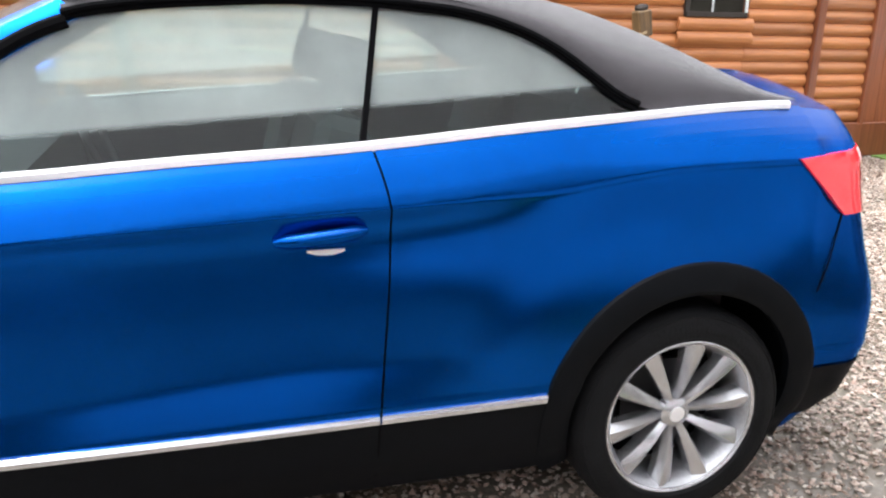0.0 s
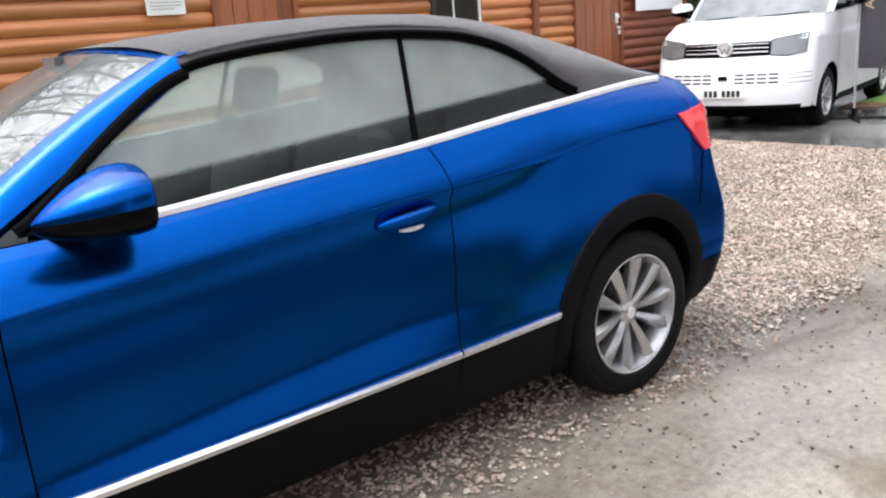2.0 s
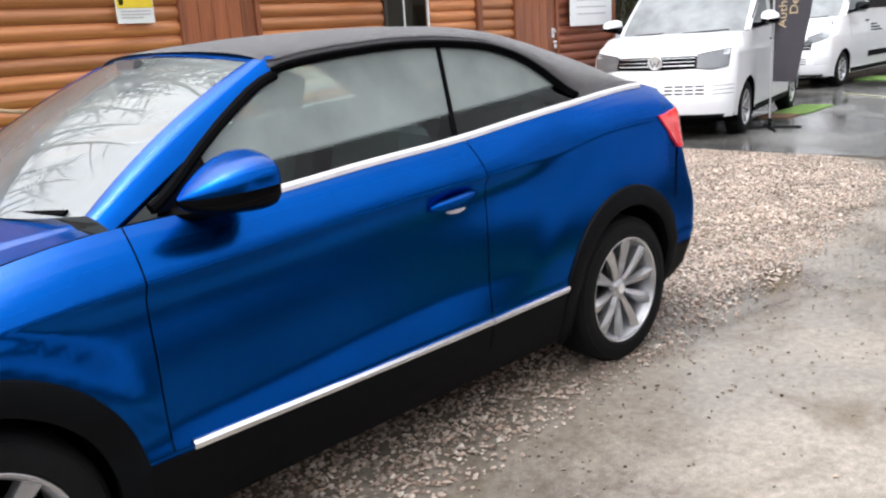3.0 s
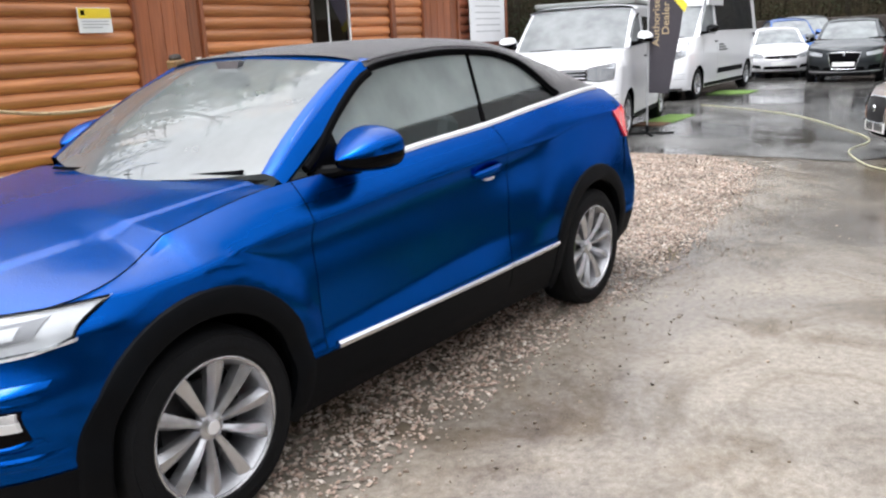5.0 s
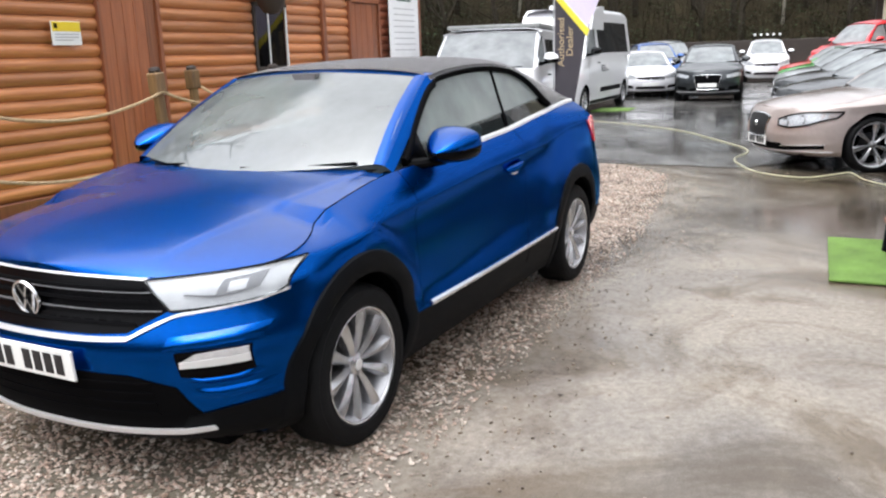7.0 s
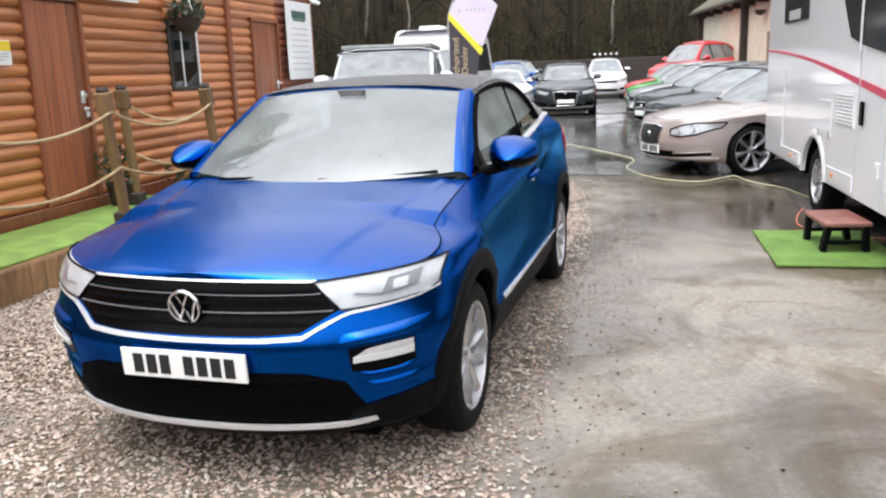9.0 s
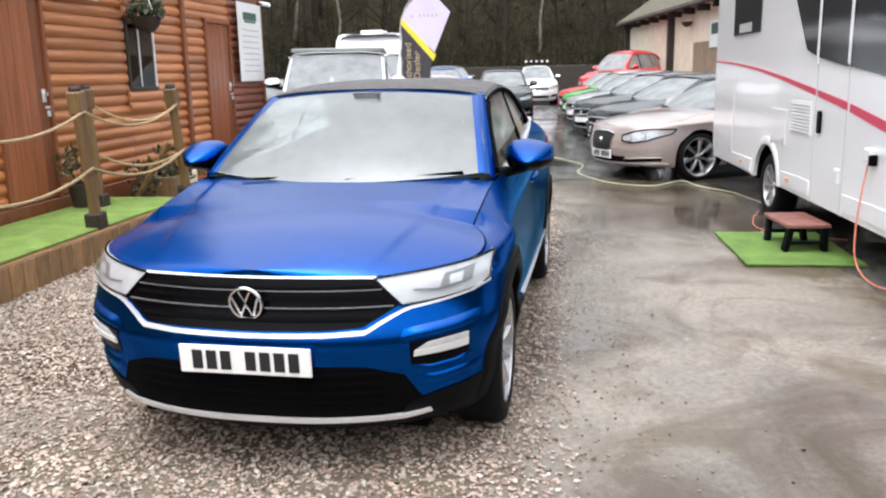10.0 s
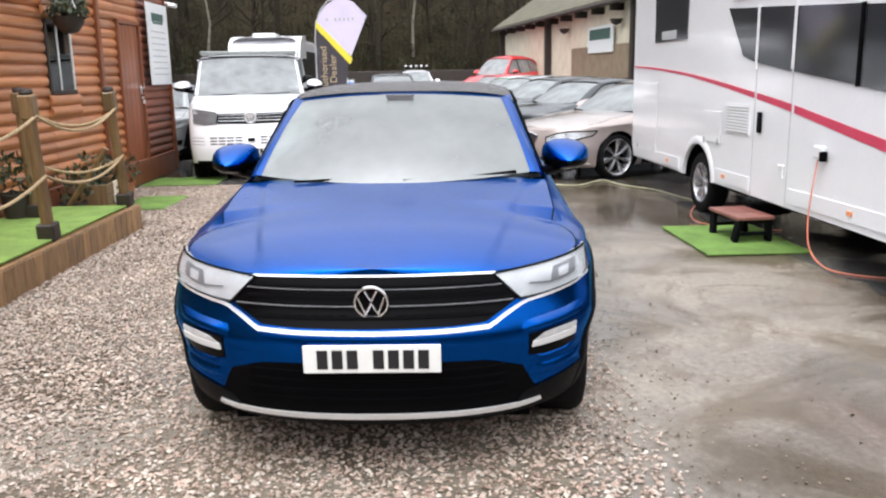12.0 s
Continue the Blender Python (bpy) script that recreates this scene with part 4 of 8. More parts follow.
def blue_convertible():
    root = thing("convertible_car", pose(-1.249, 2.8235, 0, 0, 0, -3.346), "wet metallic blue convertible with black canvas roof, on gravel", "car")
    sh = Shape(
        front=tab((.18, -.64), (.25, -.755), (.35, -.783), (.48, -.812), (.585, -.832), (.62, -.822), (.7, -.775), (.8, -.745), (.88, -.70), (.95, -.64)),
        rear=tab((.2, 3.25), (.3, 3.38), (.5, 3.43), (.65, 3.42), (.8, 3.37), (.95, 3.33), (1.15, 3.30)),
        top=tab((-.80, .822), (-.66, .831), (-.46, .857), (-.25, .918), (0, .973), (.3, 1.032), (.45, 1.05), (.6, 1.052), (.96, 1.063), (1.28, 1.09), (1.73, 1.115), (2.19, 1.158), (2.8, 1.20), (3.0, 1.205), (3.2, 1.195), (3.42, 1.165)),
        top_width=tab((-.46, .73), (-.25, .752), (0, .765), (.45, .778), (1, .795), (1.8, .795), (2.3, .78), (2.9, .735), (3.0, .73), (3.4, .70)),
        crease=tab((-.8, .76), (-.3, .855), (.36, .90), (.62, .915), (1.1, .95), (1.81, .985), (2.24, 1.006), (2.33, 1.012), (2.48, 1.052), (2.75, 1.062), (3.0, 1.068), (3.4, 1.068)),
        crease_width=0.882,
        flank=tab((0, .80), (.21, .815), (.3, .862), (.42, .890), (.465, .897), (.475, .896), (.592, .868), (.61, .8655), (.66, .862), (.74, .859), (.85, .8565), (.93, .8575), (.965, .863), (1.0, .882), soft=0.006),
        wheels=(0.0, 2.642), radius=0.334, arch=0.368, flare=0.016, blister=0.030, depth_rear=0.26, arch_shift=(0.014, 0.032), shut_lean=(1.80, 0.035))
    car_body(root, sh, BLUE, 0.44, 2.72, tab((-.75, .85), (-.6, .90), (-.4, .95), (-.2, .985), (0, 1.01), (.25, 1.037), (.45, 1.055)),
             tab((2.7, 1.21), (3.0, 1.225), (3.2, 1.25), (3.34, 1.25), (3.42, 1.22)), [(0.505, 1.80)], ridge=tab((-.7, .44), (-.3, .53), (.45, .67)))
    belt = sh.top
    win_top = tab((.55, 1.06), (.62, 1.085), (.79, 1.225), (.95, 1.335), (1.08, 1.41), (1.3, 1.438), (1.59, 1.455), (1.8, 1.452), (2.06, 1.428), (2.26, 1.36), (2.44, 1.225), (2.51, 1.18), (2.56, 1.19), (2.8, 1.212), (3.05, 1.212))
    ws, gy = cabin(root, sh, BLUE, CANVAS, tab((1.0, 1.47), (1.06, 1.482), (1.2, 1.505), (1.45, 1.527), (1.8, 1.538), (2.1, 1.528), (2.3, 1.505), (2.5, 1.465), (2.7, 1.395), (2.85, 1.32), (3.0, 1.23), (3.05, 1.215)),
                   lambda x: win_top(x) + 0.004, 1.09, 3.03, ((.30, 1.05, .735, .47, 1.085), (1.0, 1.472, .605, 1.07, 1.437)))
    side_glass(root, sh, gy, 0.64, 1.765, lambda x: belt(x) - 0.01, lambda x: max(win_top(x), belt(x) - 0.008), GLASS)
    side_glass(root, sh, gy, 1.765, 2.50, lambda x: belt(x) - 0.01, lambda x: max(win_top(x), belt(x) - 0.008), GLASS, "quarter_window")
    for side in (-1, 1):
        # window divider, belt line chrome, hood seal
        part("window_divider", Geo().slab([[(x, side * (gy(x, z) + 0.004), z) for x in (1.741 + 0.06 * (z - 1.11) / 0.34, 1.755 + 0.06 * (z - 1.11) / 0.34)] for z in np.linspace(belt(1.8), win_top(1.8), 8)], lambda p: (p[0], p[1] - side * 0.02, p[2])), SEAM, root)
        xs = np.linspace(0.84, 2.99, 60)
        rows = [[(x, side * (sh.top_width(x) + o), belt(x) + h) for x in xs] for h, o in ((-0.012, 0.004), (-0.006, 0.010), (0.008, 0.009), (0.015, 0.003), (0.013, -0.02))]
        part("belt_trim", Geo().grid(rows), SATIN, root, "bright belt-line trim", fix=False)
        part("door_inner_top", Geo().grid([[(x, side * (sh.top_width(x) - d), belt(x) - h) for x in np.linspace(.5, 2.7, 30)] for d, h in ((0.015, 0.0), (0.07, 0.008), (0.12, 0.06), (0.13, 0.6))]), CABIN_DARK, root, fix=False)
        part("hood_seal", Geo().tube([(x, side * (gy(x, win_top(x)) + 0.012), win_top(x) + 0.012) for x in np.linspace(1.09, 2.5, 40)], 0.008, 6), SEAM, root)
        part("hood_seam", Geo().tube([(x, side * (gy(x, win_top(x)) - 0.012), win_top(x) + 0.032) for x in np.linspace(1.12, 2.42, 40)], 0.0035, 5), CANVAS, root)
        # black sill with bright strip
        xs = np.linspace(0.36, 2.27, 40)
        part("sill_panel", strip_on_side(sh, xs, lambda x: 0.20, lambda x: 0.425 + 0.012 * max(0, (x - 1) / 1.22) ** 2, 0.006, side, 0.03, 6), TRIM, root, "black plastic sill panel")
        for xa, xb in ((0.56, 1.768), (1.775, 2.222)):
            rows = [[sh.side(x, 0.426 + h + 0.014 * max(0, (x - 1) / 1.22) ** 2, o, side) for x in np.linspace(xa, xb, 24)] for h, o in ((0, 0.006), (0.002, 0.011), (0.017, 0.015), (0.021, 0.012), (0.026, 0.009), (0.028, 0.003))]
            part("sill_trim", Geo().slab(rows, lambda p: (p[0], p[1] - side * 0.016, p[2])), CHROME, root, "bright sill trim strip")
        part("sill_gap", Geo().slab([[sh.side(x, z, 0.0075, side) for x in (1.767, 1.773)] for z in (0.25, 0.34, 0.425)], lambda p: (p[0], p[1] - side * 0.01, p[2])), SEAM, root)
        # door handle, with the shade of its bowl painted as a dark patch
        part("handle_bowl_shade", strip_on_side(sh, np.linspace(1.595, 1.690, 9), lambda x: 0.918, lambda x: 0.939 - 6 * (x - 1.642) ** 2, 0.002, side, 0.01), SEAM, root)
        hp = [sh.side(x, 0.912 + 0.10 * (x - 1.53), o, side) for x, o in ((1.525, 0.004), (1.555, 0.012), (1.61, 0.020), (1.67, 0.021), (1.715, 0.014), (1.742, 0.004))]
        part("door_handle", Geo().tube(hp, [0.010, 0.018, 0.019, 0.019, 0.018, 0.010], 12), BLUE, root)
        # bright strip painted as the reflection at the bottom of the bowl
        part("handle_bowl_glint", strip_on_side(sh, np.linspace(1.60, 1.69, 8), lambda x: 0.876 + 4 * (x - 1.645) ** 2, lambda x: 0.890, 0.008, side, 0.006), SATIN, root)
        # tail lamp that wraps the corner
        rows = []
        for t in np.linspace(0, 1, 7):
            row = []
            for x in np.linspace(0, 1, 16):
                xx = lerp(lerp(2.950, 3.125, t), lerp(3.350, 3.365, t), x)
                zz = lerp(lerp(1.072, 1.108, x), lerp(0.908, 0.915, x), t)
                row.append(sh.side(xx, zz, 0.010, side))
            rows.append(row)
        part("tail_lamp", Geo().slab(rows, lambda p: (p[0], p[1] - side * 0.03, p[2])), TAIL_RED, root, "red wrap-round tail lamp")
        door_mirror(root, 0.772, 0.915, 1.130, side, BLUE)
        part("mirror_sail", Geo().slab([[(x, side * (gy(x, z) + 0.004), z) for x, z in row] for row in (((.60, 1.065), (.80, 1.075)), ((.70, 1.14), (.79, 1.15)), ((.775, 1.205), (.785, 1.205)))], lambda p: (p[0], p[1] - side * 0.015, p[2])), GLOSS_BLACK, root)
        part("pillar_seal", Geo().tube([(x, side * (gy(x, win_top(x)) + 0.006), win_top(x) - 0.008) for x in np.linspace(.60, 1.10, 20)], 0.017, 8), SEAM, root)
        # bumper seam by the rear wheel
        part("bumper_seam", Geo().tube([sh.side(x, z, 0.001, side) for x, z in ((3.125, .915), (3.11, .85), (3.08, .77), (3.05, .69))], 0.0022, 5), SEAM, root)
        # lower rear bumper trim
        part("rear_bumper_trim", strip_on_side(sh, np.linspace(3.02, 3.30, 12), lambda x: 0.26, lambda x: 0.44, 0.006, side, 0.02), TRIM, root)
        for x in (0.008, 2.656):
            wheel(root, x, side * 0.784, side, 0.332, 0.232, 10, pair=0.03)
    # ---- nose ----
    low = [(-.565, .722), (-.64, .726), (-.74, .737), (-.83, .752), (-.858, .775)]
    high = [(-.462, .822), (-.56, .832), (-.68, .842), (-.79, .852), (-.862, .862)]
    for side in (-1, 1):
        lamp = lamp_unit(root, sh, low, high, side)
        # dark lamp chamber with its lens, and a divider
        e = -1 if side < 0 else 1
        part("lamp_chamber", Geo().slab(front_patch(sh, [(e * .690, .764), (e * .74, .770), (e * .800, .786)], [(e * .705, .820), (e * .75, .826), (e * .806, .836)], 0.006, 8, 4), inward(0.015)), LAMP_GREY, lamp)
        part("lamp_lens", Geo().slab(front_patch(sh, [(e * .722, .780), (e * .765, .785)], [(e * .724, .812), (e * .768, .818)], 0.009, 6, 4), inward(0.01)), LAMP_INNER, lamp)
        part("reflector", Geo().slab(front_patch(sh, [(e * .600, .772), (e * .690, .764)], [(e * .602, .777), (e * .692, .770)], 0.007, 6, 2), inward(0.012)), LAMP_GREY, lamp)
        s = -1 if side < 0 else 1
        drl = [(s * .60, .496), (s * .66, .484), (s * .74, .490), (s * .795, .508)], [(s * .60, .588), (s * .68, .596), (s * .75, .600), (s * .805, .602)]
        part("fog_recess", Geo().slab(front_patch(sh, drl[0], drl[1], 0.003, 14, 5), inward(0.02)), GLOSS_BLACK, root)
        part("running_light", Geo().slab(front_patch(sh, [(s * .607, .532), (s * .70, .536), (s * .790, .542)], [(s * .612, .556), (s * .70, .564), (s * .794, .572)], 0.012, 14, 3), inward(0.02)), LED_WHITE, root, "lit white daytime running light")
        part("lamp_housing", Geo().slab(front_patch(sh, [(s * .618, .558), (s * .70, .566), (s * .794, .574)], [(s * .66, .584), (s * .72, .592), (s * .796, .597)], 0.009, 14, 3), inward(0.015)), LAMP_INNER, root)
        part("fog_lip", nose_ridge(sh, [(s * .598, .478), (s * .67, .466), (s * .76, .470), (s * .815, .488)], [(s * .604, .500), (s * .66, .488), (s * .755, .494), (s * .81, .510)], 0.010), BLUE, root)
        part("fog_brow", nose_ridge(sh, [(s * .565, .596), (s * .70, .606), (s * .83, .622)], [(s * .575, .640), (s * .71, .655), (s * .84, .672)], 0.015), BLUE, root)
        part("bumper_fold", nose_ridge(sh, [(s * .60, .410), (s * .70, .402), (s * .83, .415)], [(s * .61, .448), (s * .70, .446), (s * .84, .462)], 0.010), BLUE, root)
        part("lower_corner", Geo().slab(front_patch(sh, [(s * .50, .21), (s * .65, .215), (s * .80, .23)], [(s * .585, .335), (s * .70, .362), (s * .855, .395)], 0.006, 14, 5), inward(0.02)), TRIM, root)
    gl = [(-.560, .724), (-.50, .690), (-.432, .652), (-.30, .645), (0, .643), (.30, .645), (.432, .652), (.50, .690), (.560, .724)]
    gh = [(-.470, .820), (-.38, .823), (-.28, .825), (-.15, .826), (0, .826), (.15, .826), (.28, .825), (.38, .823), (.470, .820)]
    part("grille", Geo().slab(front_patch(sh, gl, gh, 0.002, 40, 6), inward(0.03)), GLOSS_BLACK, root, "gloss black grille with horizontal slats")
    for z, w in ((.783, .49), (.722, .535)):
        part("grille_line", Geo().slab(front_patch(sh, [(-w, z), (0, z), (w, z)], [(-w, z + .0025), (0, z + .0025), (w, z + .0025)], 0.013, 30, 1), inward(0.012)), LAMP_GREY, root)
    for z, w, th in ((.787, .475, .012), (.750, .50, .010), (.714, .515, .010), (.678, .465, .008)):
        part("grille_slat", Geo().slab(front_patch(sh, [(-w, z), (0, z), (w, z)], [(-w + .012, z + th), (0, z + th), (w - .012, z + th)], 0.010, 30, 2), inward(0.012)), SEAM, root)
    for i in range(6):
        for z in (.771, .733, .697):
            for s in (-1, 1):
                y = s * (.11 + .055 * i)
                if abs(y) < (.47 if z > .70 else .42):
                    part("grille_rib", Geo().slab(front_patch(sh, [(y - s * .018, z - .010), (y + s * .020, z - .010)], [(y - s * .012, z - .004), (y + s * .014, z - .004)], 0.005, 2, 2), inward(0.008)), SEAM, root)
    part("grille_top_trim", Geo().slab(front_patch(sh, [(y, z + .002) for y, z in gh], [(y, z + .009) for y, z in gh], 0.008, 40, 2), inward(0.015)), SATIN, root)
    cl = [(-.858, .762), (-.80, .740), (-.70, .722), (-.585, .706), (-.50, .663), (-.445, .630), (-.30, .624), (0, .622), (.30, .624), (.445, .630), (.50, .663), (.585, .706), (.70, .722), (.80, .740), (.858, .762)]
    ch = [(y, z + (.010 if abs(y) > .55 else .014)) for y, z in cl]
    part("grille_lower_trim", Geo().slab(front_patch(sh, cl, ch, 0.011, 60, 2), inward(0.02)), BRIGHT, root, "bright chrome strip under grille and lamps")
    il = [(-.66, .290), (-.30, .278), (0, .278), (.30, .278), (.66, .290)]
    ih = [(-.575, .455), (-.44, .500), (-.30, .506), (0, .508), (.30, .506), (.44, .500), (.575, .455)]
    part("lower_intake", Geo().slab(front_patch(sh, il, ih, 0.003, 30, 5), inward(0.03)), SEAM, root, "black lower air intake")
    for z in (.345, .385, .425, .465):
        part("intake_bar", Geo().slab(front_patch(sh, [(-.50, z), (.50, z)], [(-.50, z + .012), (.50, z + .012)], 0.009, 24, 2), inward(0.012)), SEAM, root)
    part("skid_trim", Geo().slab(front_patch(sh, [(-.65, .276), (-.56, .262), (-.30, .261), (0, .262), (.30, .261), (.56, .262), (.65, .276)], [(-.645, .294), (-.56, .285), (-.30, .285), (0, .287), (.30, .285), (.56, .285), (.645, .294)], 0.016, 40, 3), inward(0.03)), SATIN, root, "silver lower bumper strip")
    part("chin", Geo().slab(front_patch(sh, [(-.70, .20), (0, .20), (.70, .20)], [(-.64, .258), (0, .256), (.64, .258)], 0.005, 30, 3), inward(0.03)), TRIM, root)
    x, y, z = sh.nose(0, .745)
    badge = part("badge", Geo().lathe([(0.0, 0.0), (0.058, 0.0), (0.060, 0.006), (0.066, 0.006), (0.068, -0.004)], 36, Matrix.Rotation(radians(90), 4, 'Z')), GLOSS_BLACK, root, "round badge with bright ring and zigzag", fix=False)
    badge.matrix_local = pose(x - 0.030, y, z, 0, -10, 0)
    part("badge_ring", Geo().lathe([(0.057, 0.004), (0.059, 0.010), (0.065, 0.010), (0.068, 0.002)], 36, Matrix.Rotation(radians(90), 4, 'Z')), CHROME, badge, fix=False)
    for a, b in (((-.050, .024), (-.024, -.048)), ((-.024, -.048), (0, .000)), ((0, .000), (.024, -.048)), ((.024, -.048), (.050, .024)), ((-.022, .050), (0, .008)), ((0, .008), (.022, .050))):
        part("badge_bar", Geo().tube([(-0.008, a[0], a[1]), (-0.008, b[0], b[1])], 0.0045, 6), CHROME, badge)
    x, y, z = sh.nose(0, .54)
    plate(root, x - 0.016, 0, .537, 0, -4)
    # dark printed border round the windscreen
    for rows in ([[ws(a, q, -0.003) for a in np.linspace(-0.99, 0.99, 25)] for q in (0.005, 0.05)], [[ws(a, q, -0.003) for a in np.linspace(-0.97, 0.97, 25)] for q in (0.965, 0.995)],
                 [[ws(a, q, -0.003) for q in np.linspace(0.005, 0.995, 14)] for a in (-0.992, -0.955)], [[ws(a, q, -0.003) for q in np.linspace(0.005, 0.995, 14)] for a in (0.955, 0.992)]):
        part("screen_border", Geo().grid(rows), CABIN_DARK, root, fix=False)
    # cowl, wipers and what shows through the glass
    part("cowl", Geo().grid([[(lerp(.36, .44, min(1, s * s)) + d, .70 * s, lerp(1.040, 1.05, s * s) + h) for s in np.linspace(-1, 1, 21)] for d, h in ((-.10, -.012), (-.04, -.006), (0.04, 0.006))]), GLOSS_BLACK, root, fix=False)
    for y0, y1, x1 in ((-.62, -.05, .30), (-.02, .50, .31)):
        w = part("wiper", Geo().tube([(.43, y0, 1.085), (.36, (y0 + y1) / 2, 1.066), (x1 + 0.02, y1, 1.062)], [0.010, 0.008, 0.006], 6), SEAM, root)
    part("dashboard", Geo().prism([(.40, .75), (.52, 1.0), (.75, 1.03), (.92, 1.0), (.95, .8), (.6, .6)], -.70, .70), CABIN_DARK, root)
    part("cabin_floor", Geo().box(1.6, 0, .36, 2.3, 1.36, .08), CABIN_DARK, root)
    part("parcel_wall", Geo().prism([(2.55, .4), (2.62, 1.16), (2.9, 1.2), (2.9, .4)], -.66, .66), CABIN_DARK, root)
    part("steering_wheel", Geo().tube([(1.02 + .06 * math.sin(a) * 0 - .07 * math.sin(a), .37 + .18 * math.cos(a), .98 + .17 * math.sin(a)) for a in np.linspace(0, 2 * math.pi, 25)], 0.015, 8), CABIN_DARK, root)
    part("rear_view_mirror", Geo().box(.93, 0, 1.385, .04, .22, .06, .015), CABIN_DARK, root)
    part("mirror_bracket", Geo().prism([(-.06, 1.43), (-.04, 1.41), (.04, 1.41), (.06, 1.43), (.08, 1.468), (-.08, 1.468)], .915, .945, 'X'), LAMP_GREY, root)
    for y in (-.37, .37):
        seat(root, 1.36, y, .42)
    for y in (-.33, .33):
        seat(root, 2.10, y, .46)
    return root


convertible = blue_convertible()

# ---- ground ----
def sheet(name, outline, z, material, label, category, kind="structure"):
    ob = build(name, Geo().add([(x, y, z) for x, y in outline], [tuple(range(len(outline)))]), material, smooth=False, fix=False)
    return tagged(ob, label, category, kind=kind)


def wavy(points, step, amp, seed):
    """A closed outline cut into short steps that wander a little."""
    rng = random.Random(seed)
    out = []
    for (x0, y0), (x1, y1) in zip(points, points[1:] + points[:1]):
        n = max(1, int(math.hypot(x1 - x0, y1 - y0) / step))
        for i in range(n):
            out.append((lerp(x0, x1, i / n) + rng.uniform(-amp, amp), lerp(y0, y1, i / n) + rng.uniform(-amp, amp)))
    return out


sheet("ground", [(-600, -600), (600, -600), (600, 600), (-600, 600)], 0.0, WET, "wet worn concrete yard with silt stains and puddles", "ground")
sheet("tarmac_yard", wavy([(7.2, 1.2), (9.5, -0.8), (9.0, -12), (46, -12), (46, 30), (7.3, 30), (7.35, 7.2), (7.3, 2.6)], 0.35, 0.06, 3), 0.008, TARMAC, "dark wet tarmac with puddles", "ground")
GRAVEL = [(-5.7, 1.70), (-4.5, 1.62), (-1.5, 1.63), (1.0, 1.62), (3.0, 1.62), (5.0, 1.78), (6.4, 1.98), (7.25, 2.7), (7.3, 6.8), (3.9, 6.8), (3.85, 5.66), (-5.7, 5.66)]
BED = [(x, y + 0.42 if y < 2.8 else y) for x, y in GRAVEL]
# dark sheet: wet tarmac, with the motorhome's ground shade painted in
sheet("tarmac_shade_strip", wavy([(-2.4, -0.85), (0.5, -0.62), (3.2, -0.45), (6.8, -0.55), (9.2, -0.9), (9.1, -9), (-2.8, -9)], 0.3, 0.07, 8), 0.006, TARMAC, "dark wet tarmac beneath a parked motorhome, with its shade in the colour", "ground")
sheet("gravel_bed", wavy(BED, 0.10, 0.07, 5), 0.004, GRAVEL_BED, "brown grit bed under pale gravel", "ground")

ICO_V = np.array([(0, 0, 1)] + [(0.894 * math.cos(a), 0.894 * math.sin(a), 0.447) for a in (2 * math.pi * i / 5 for i in range(5))]
                 + [(0.894 * math.cos(a), 0.894 * math.sin(a), -0.447) for a in (2 * math.pi * (i + 0.5) / 5 for i in range(5))] + [(0, 0, -1)])
ICO_F = [(0, 1 + i, 1 + (i + 1) % 5) for i in range(5)] + [(1 + i, 6 + i, 1 + (i + 1) % 5) for i in range(5)] + [(1 + (i + 1) % 5, 6 + i, 6 + (i + 1) % 5) for i in range(5)] + [(6 + i, 11, 6 + (i + 1) % 5) for i in range(5)]
ICO_F = np.array(ICO_F)

OCT_V = np.array([(1, 0.2, 0), (0, 1, 0.1), (-1, 0, 0.2), (0.1, -1, 0), (0.15, 0.1, 0.9), (0, 0, -1)])
OCT_F = np.array([(0, 1, 4), (1, 2, 4), (2, 3, 4), (3, 0, 4), (1, 0, 5), (2, 1, 5), (3, 2, 5), (0, 3, 5)])


def scatter(name, places, sizes, material, label, category, flat=0.6, rough=0.25, seed=1, base_v=ICO_V, base_f=ICO_F, smooth=False):
    """Many small stones or clumps in one mesh."""
    rng = np.random.default_rng(seed)
    n, k = len(places), len(base_v)
    v = base_v[None] * (1 + rng.uniform(-rough, rough, (n, k, 1)))
    v = v * rng.uniform(0.65, 1.3, (n, 1, 3)) * np.array([1, 1, flat])
    q = rng.uniform(-0.5, 0.5, n)
    v[:, :, 2] += v[:, :, 0] * q[:, None]
    a = rng.uniform(0, 2 * math.pi, n)
    c, s = np.cos(a)[:, None], np.sin(a)[:, None]
    v = np.stack([v[:, :, 0] * c - v[:, :, 1] * s, v[:, :, 0] * s + v[:, :, 1] * c, v[:, :, 2]], -1)
    v = v * np.asarray(sizes)[:, None, None] + np.asarray(places)[:, None]
    f = (base_f[None] + (np.arange(n) * k)[:, None, None]).reshape(-1, base_f.shape[1])
    me = bpy.data.meshes.new(name)
    me.from_pydata(v.reshape(-1, 3), [], f)
    me.materials.append(material)
    if smooth:
        me.polygons.foreach_set("use_smooth", [True] * len(me.polygons))
    return tagged(new(name, me), label, category, kind="stuff")


def in_poly(x, y, poly):
    inside = np.zeros(len(x), bool)
    for (x0, y0), (x1, y1) in zip(poly, poly[1:] + poly[:1]):
        if y0 != y1:
            t = ((y0 > y) != (y1 > y)) & (x < (x1 - x0) * (y - y0) / (y1 - y0) + x0)
            inside ^= t
    return inside


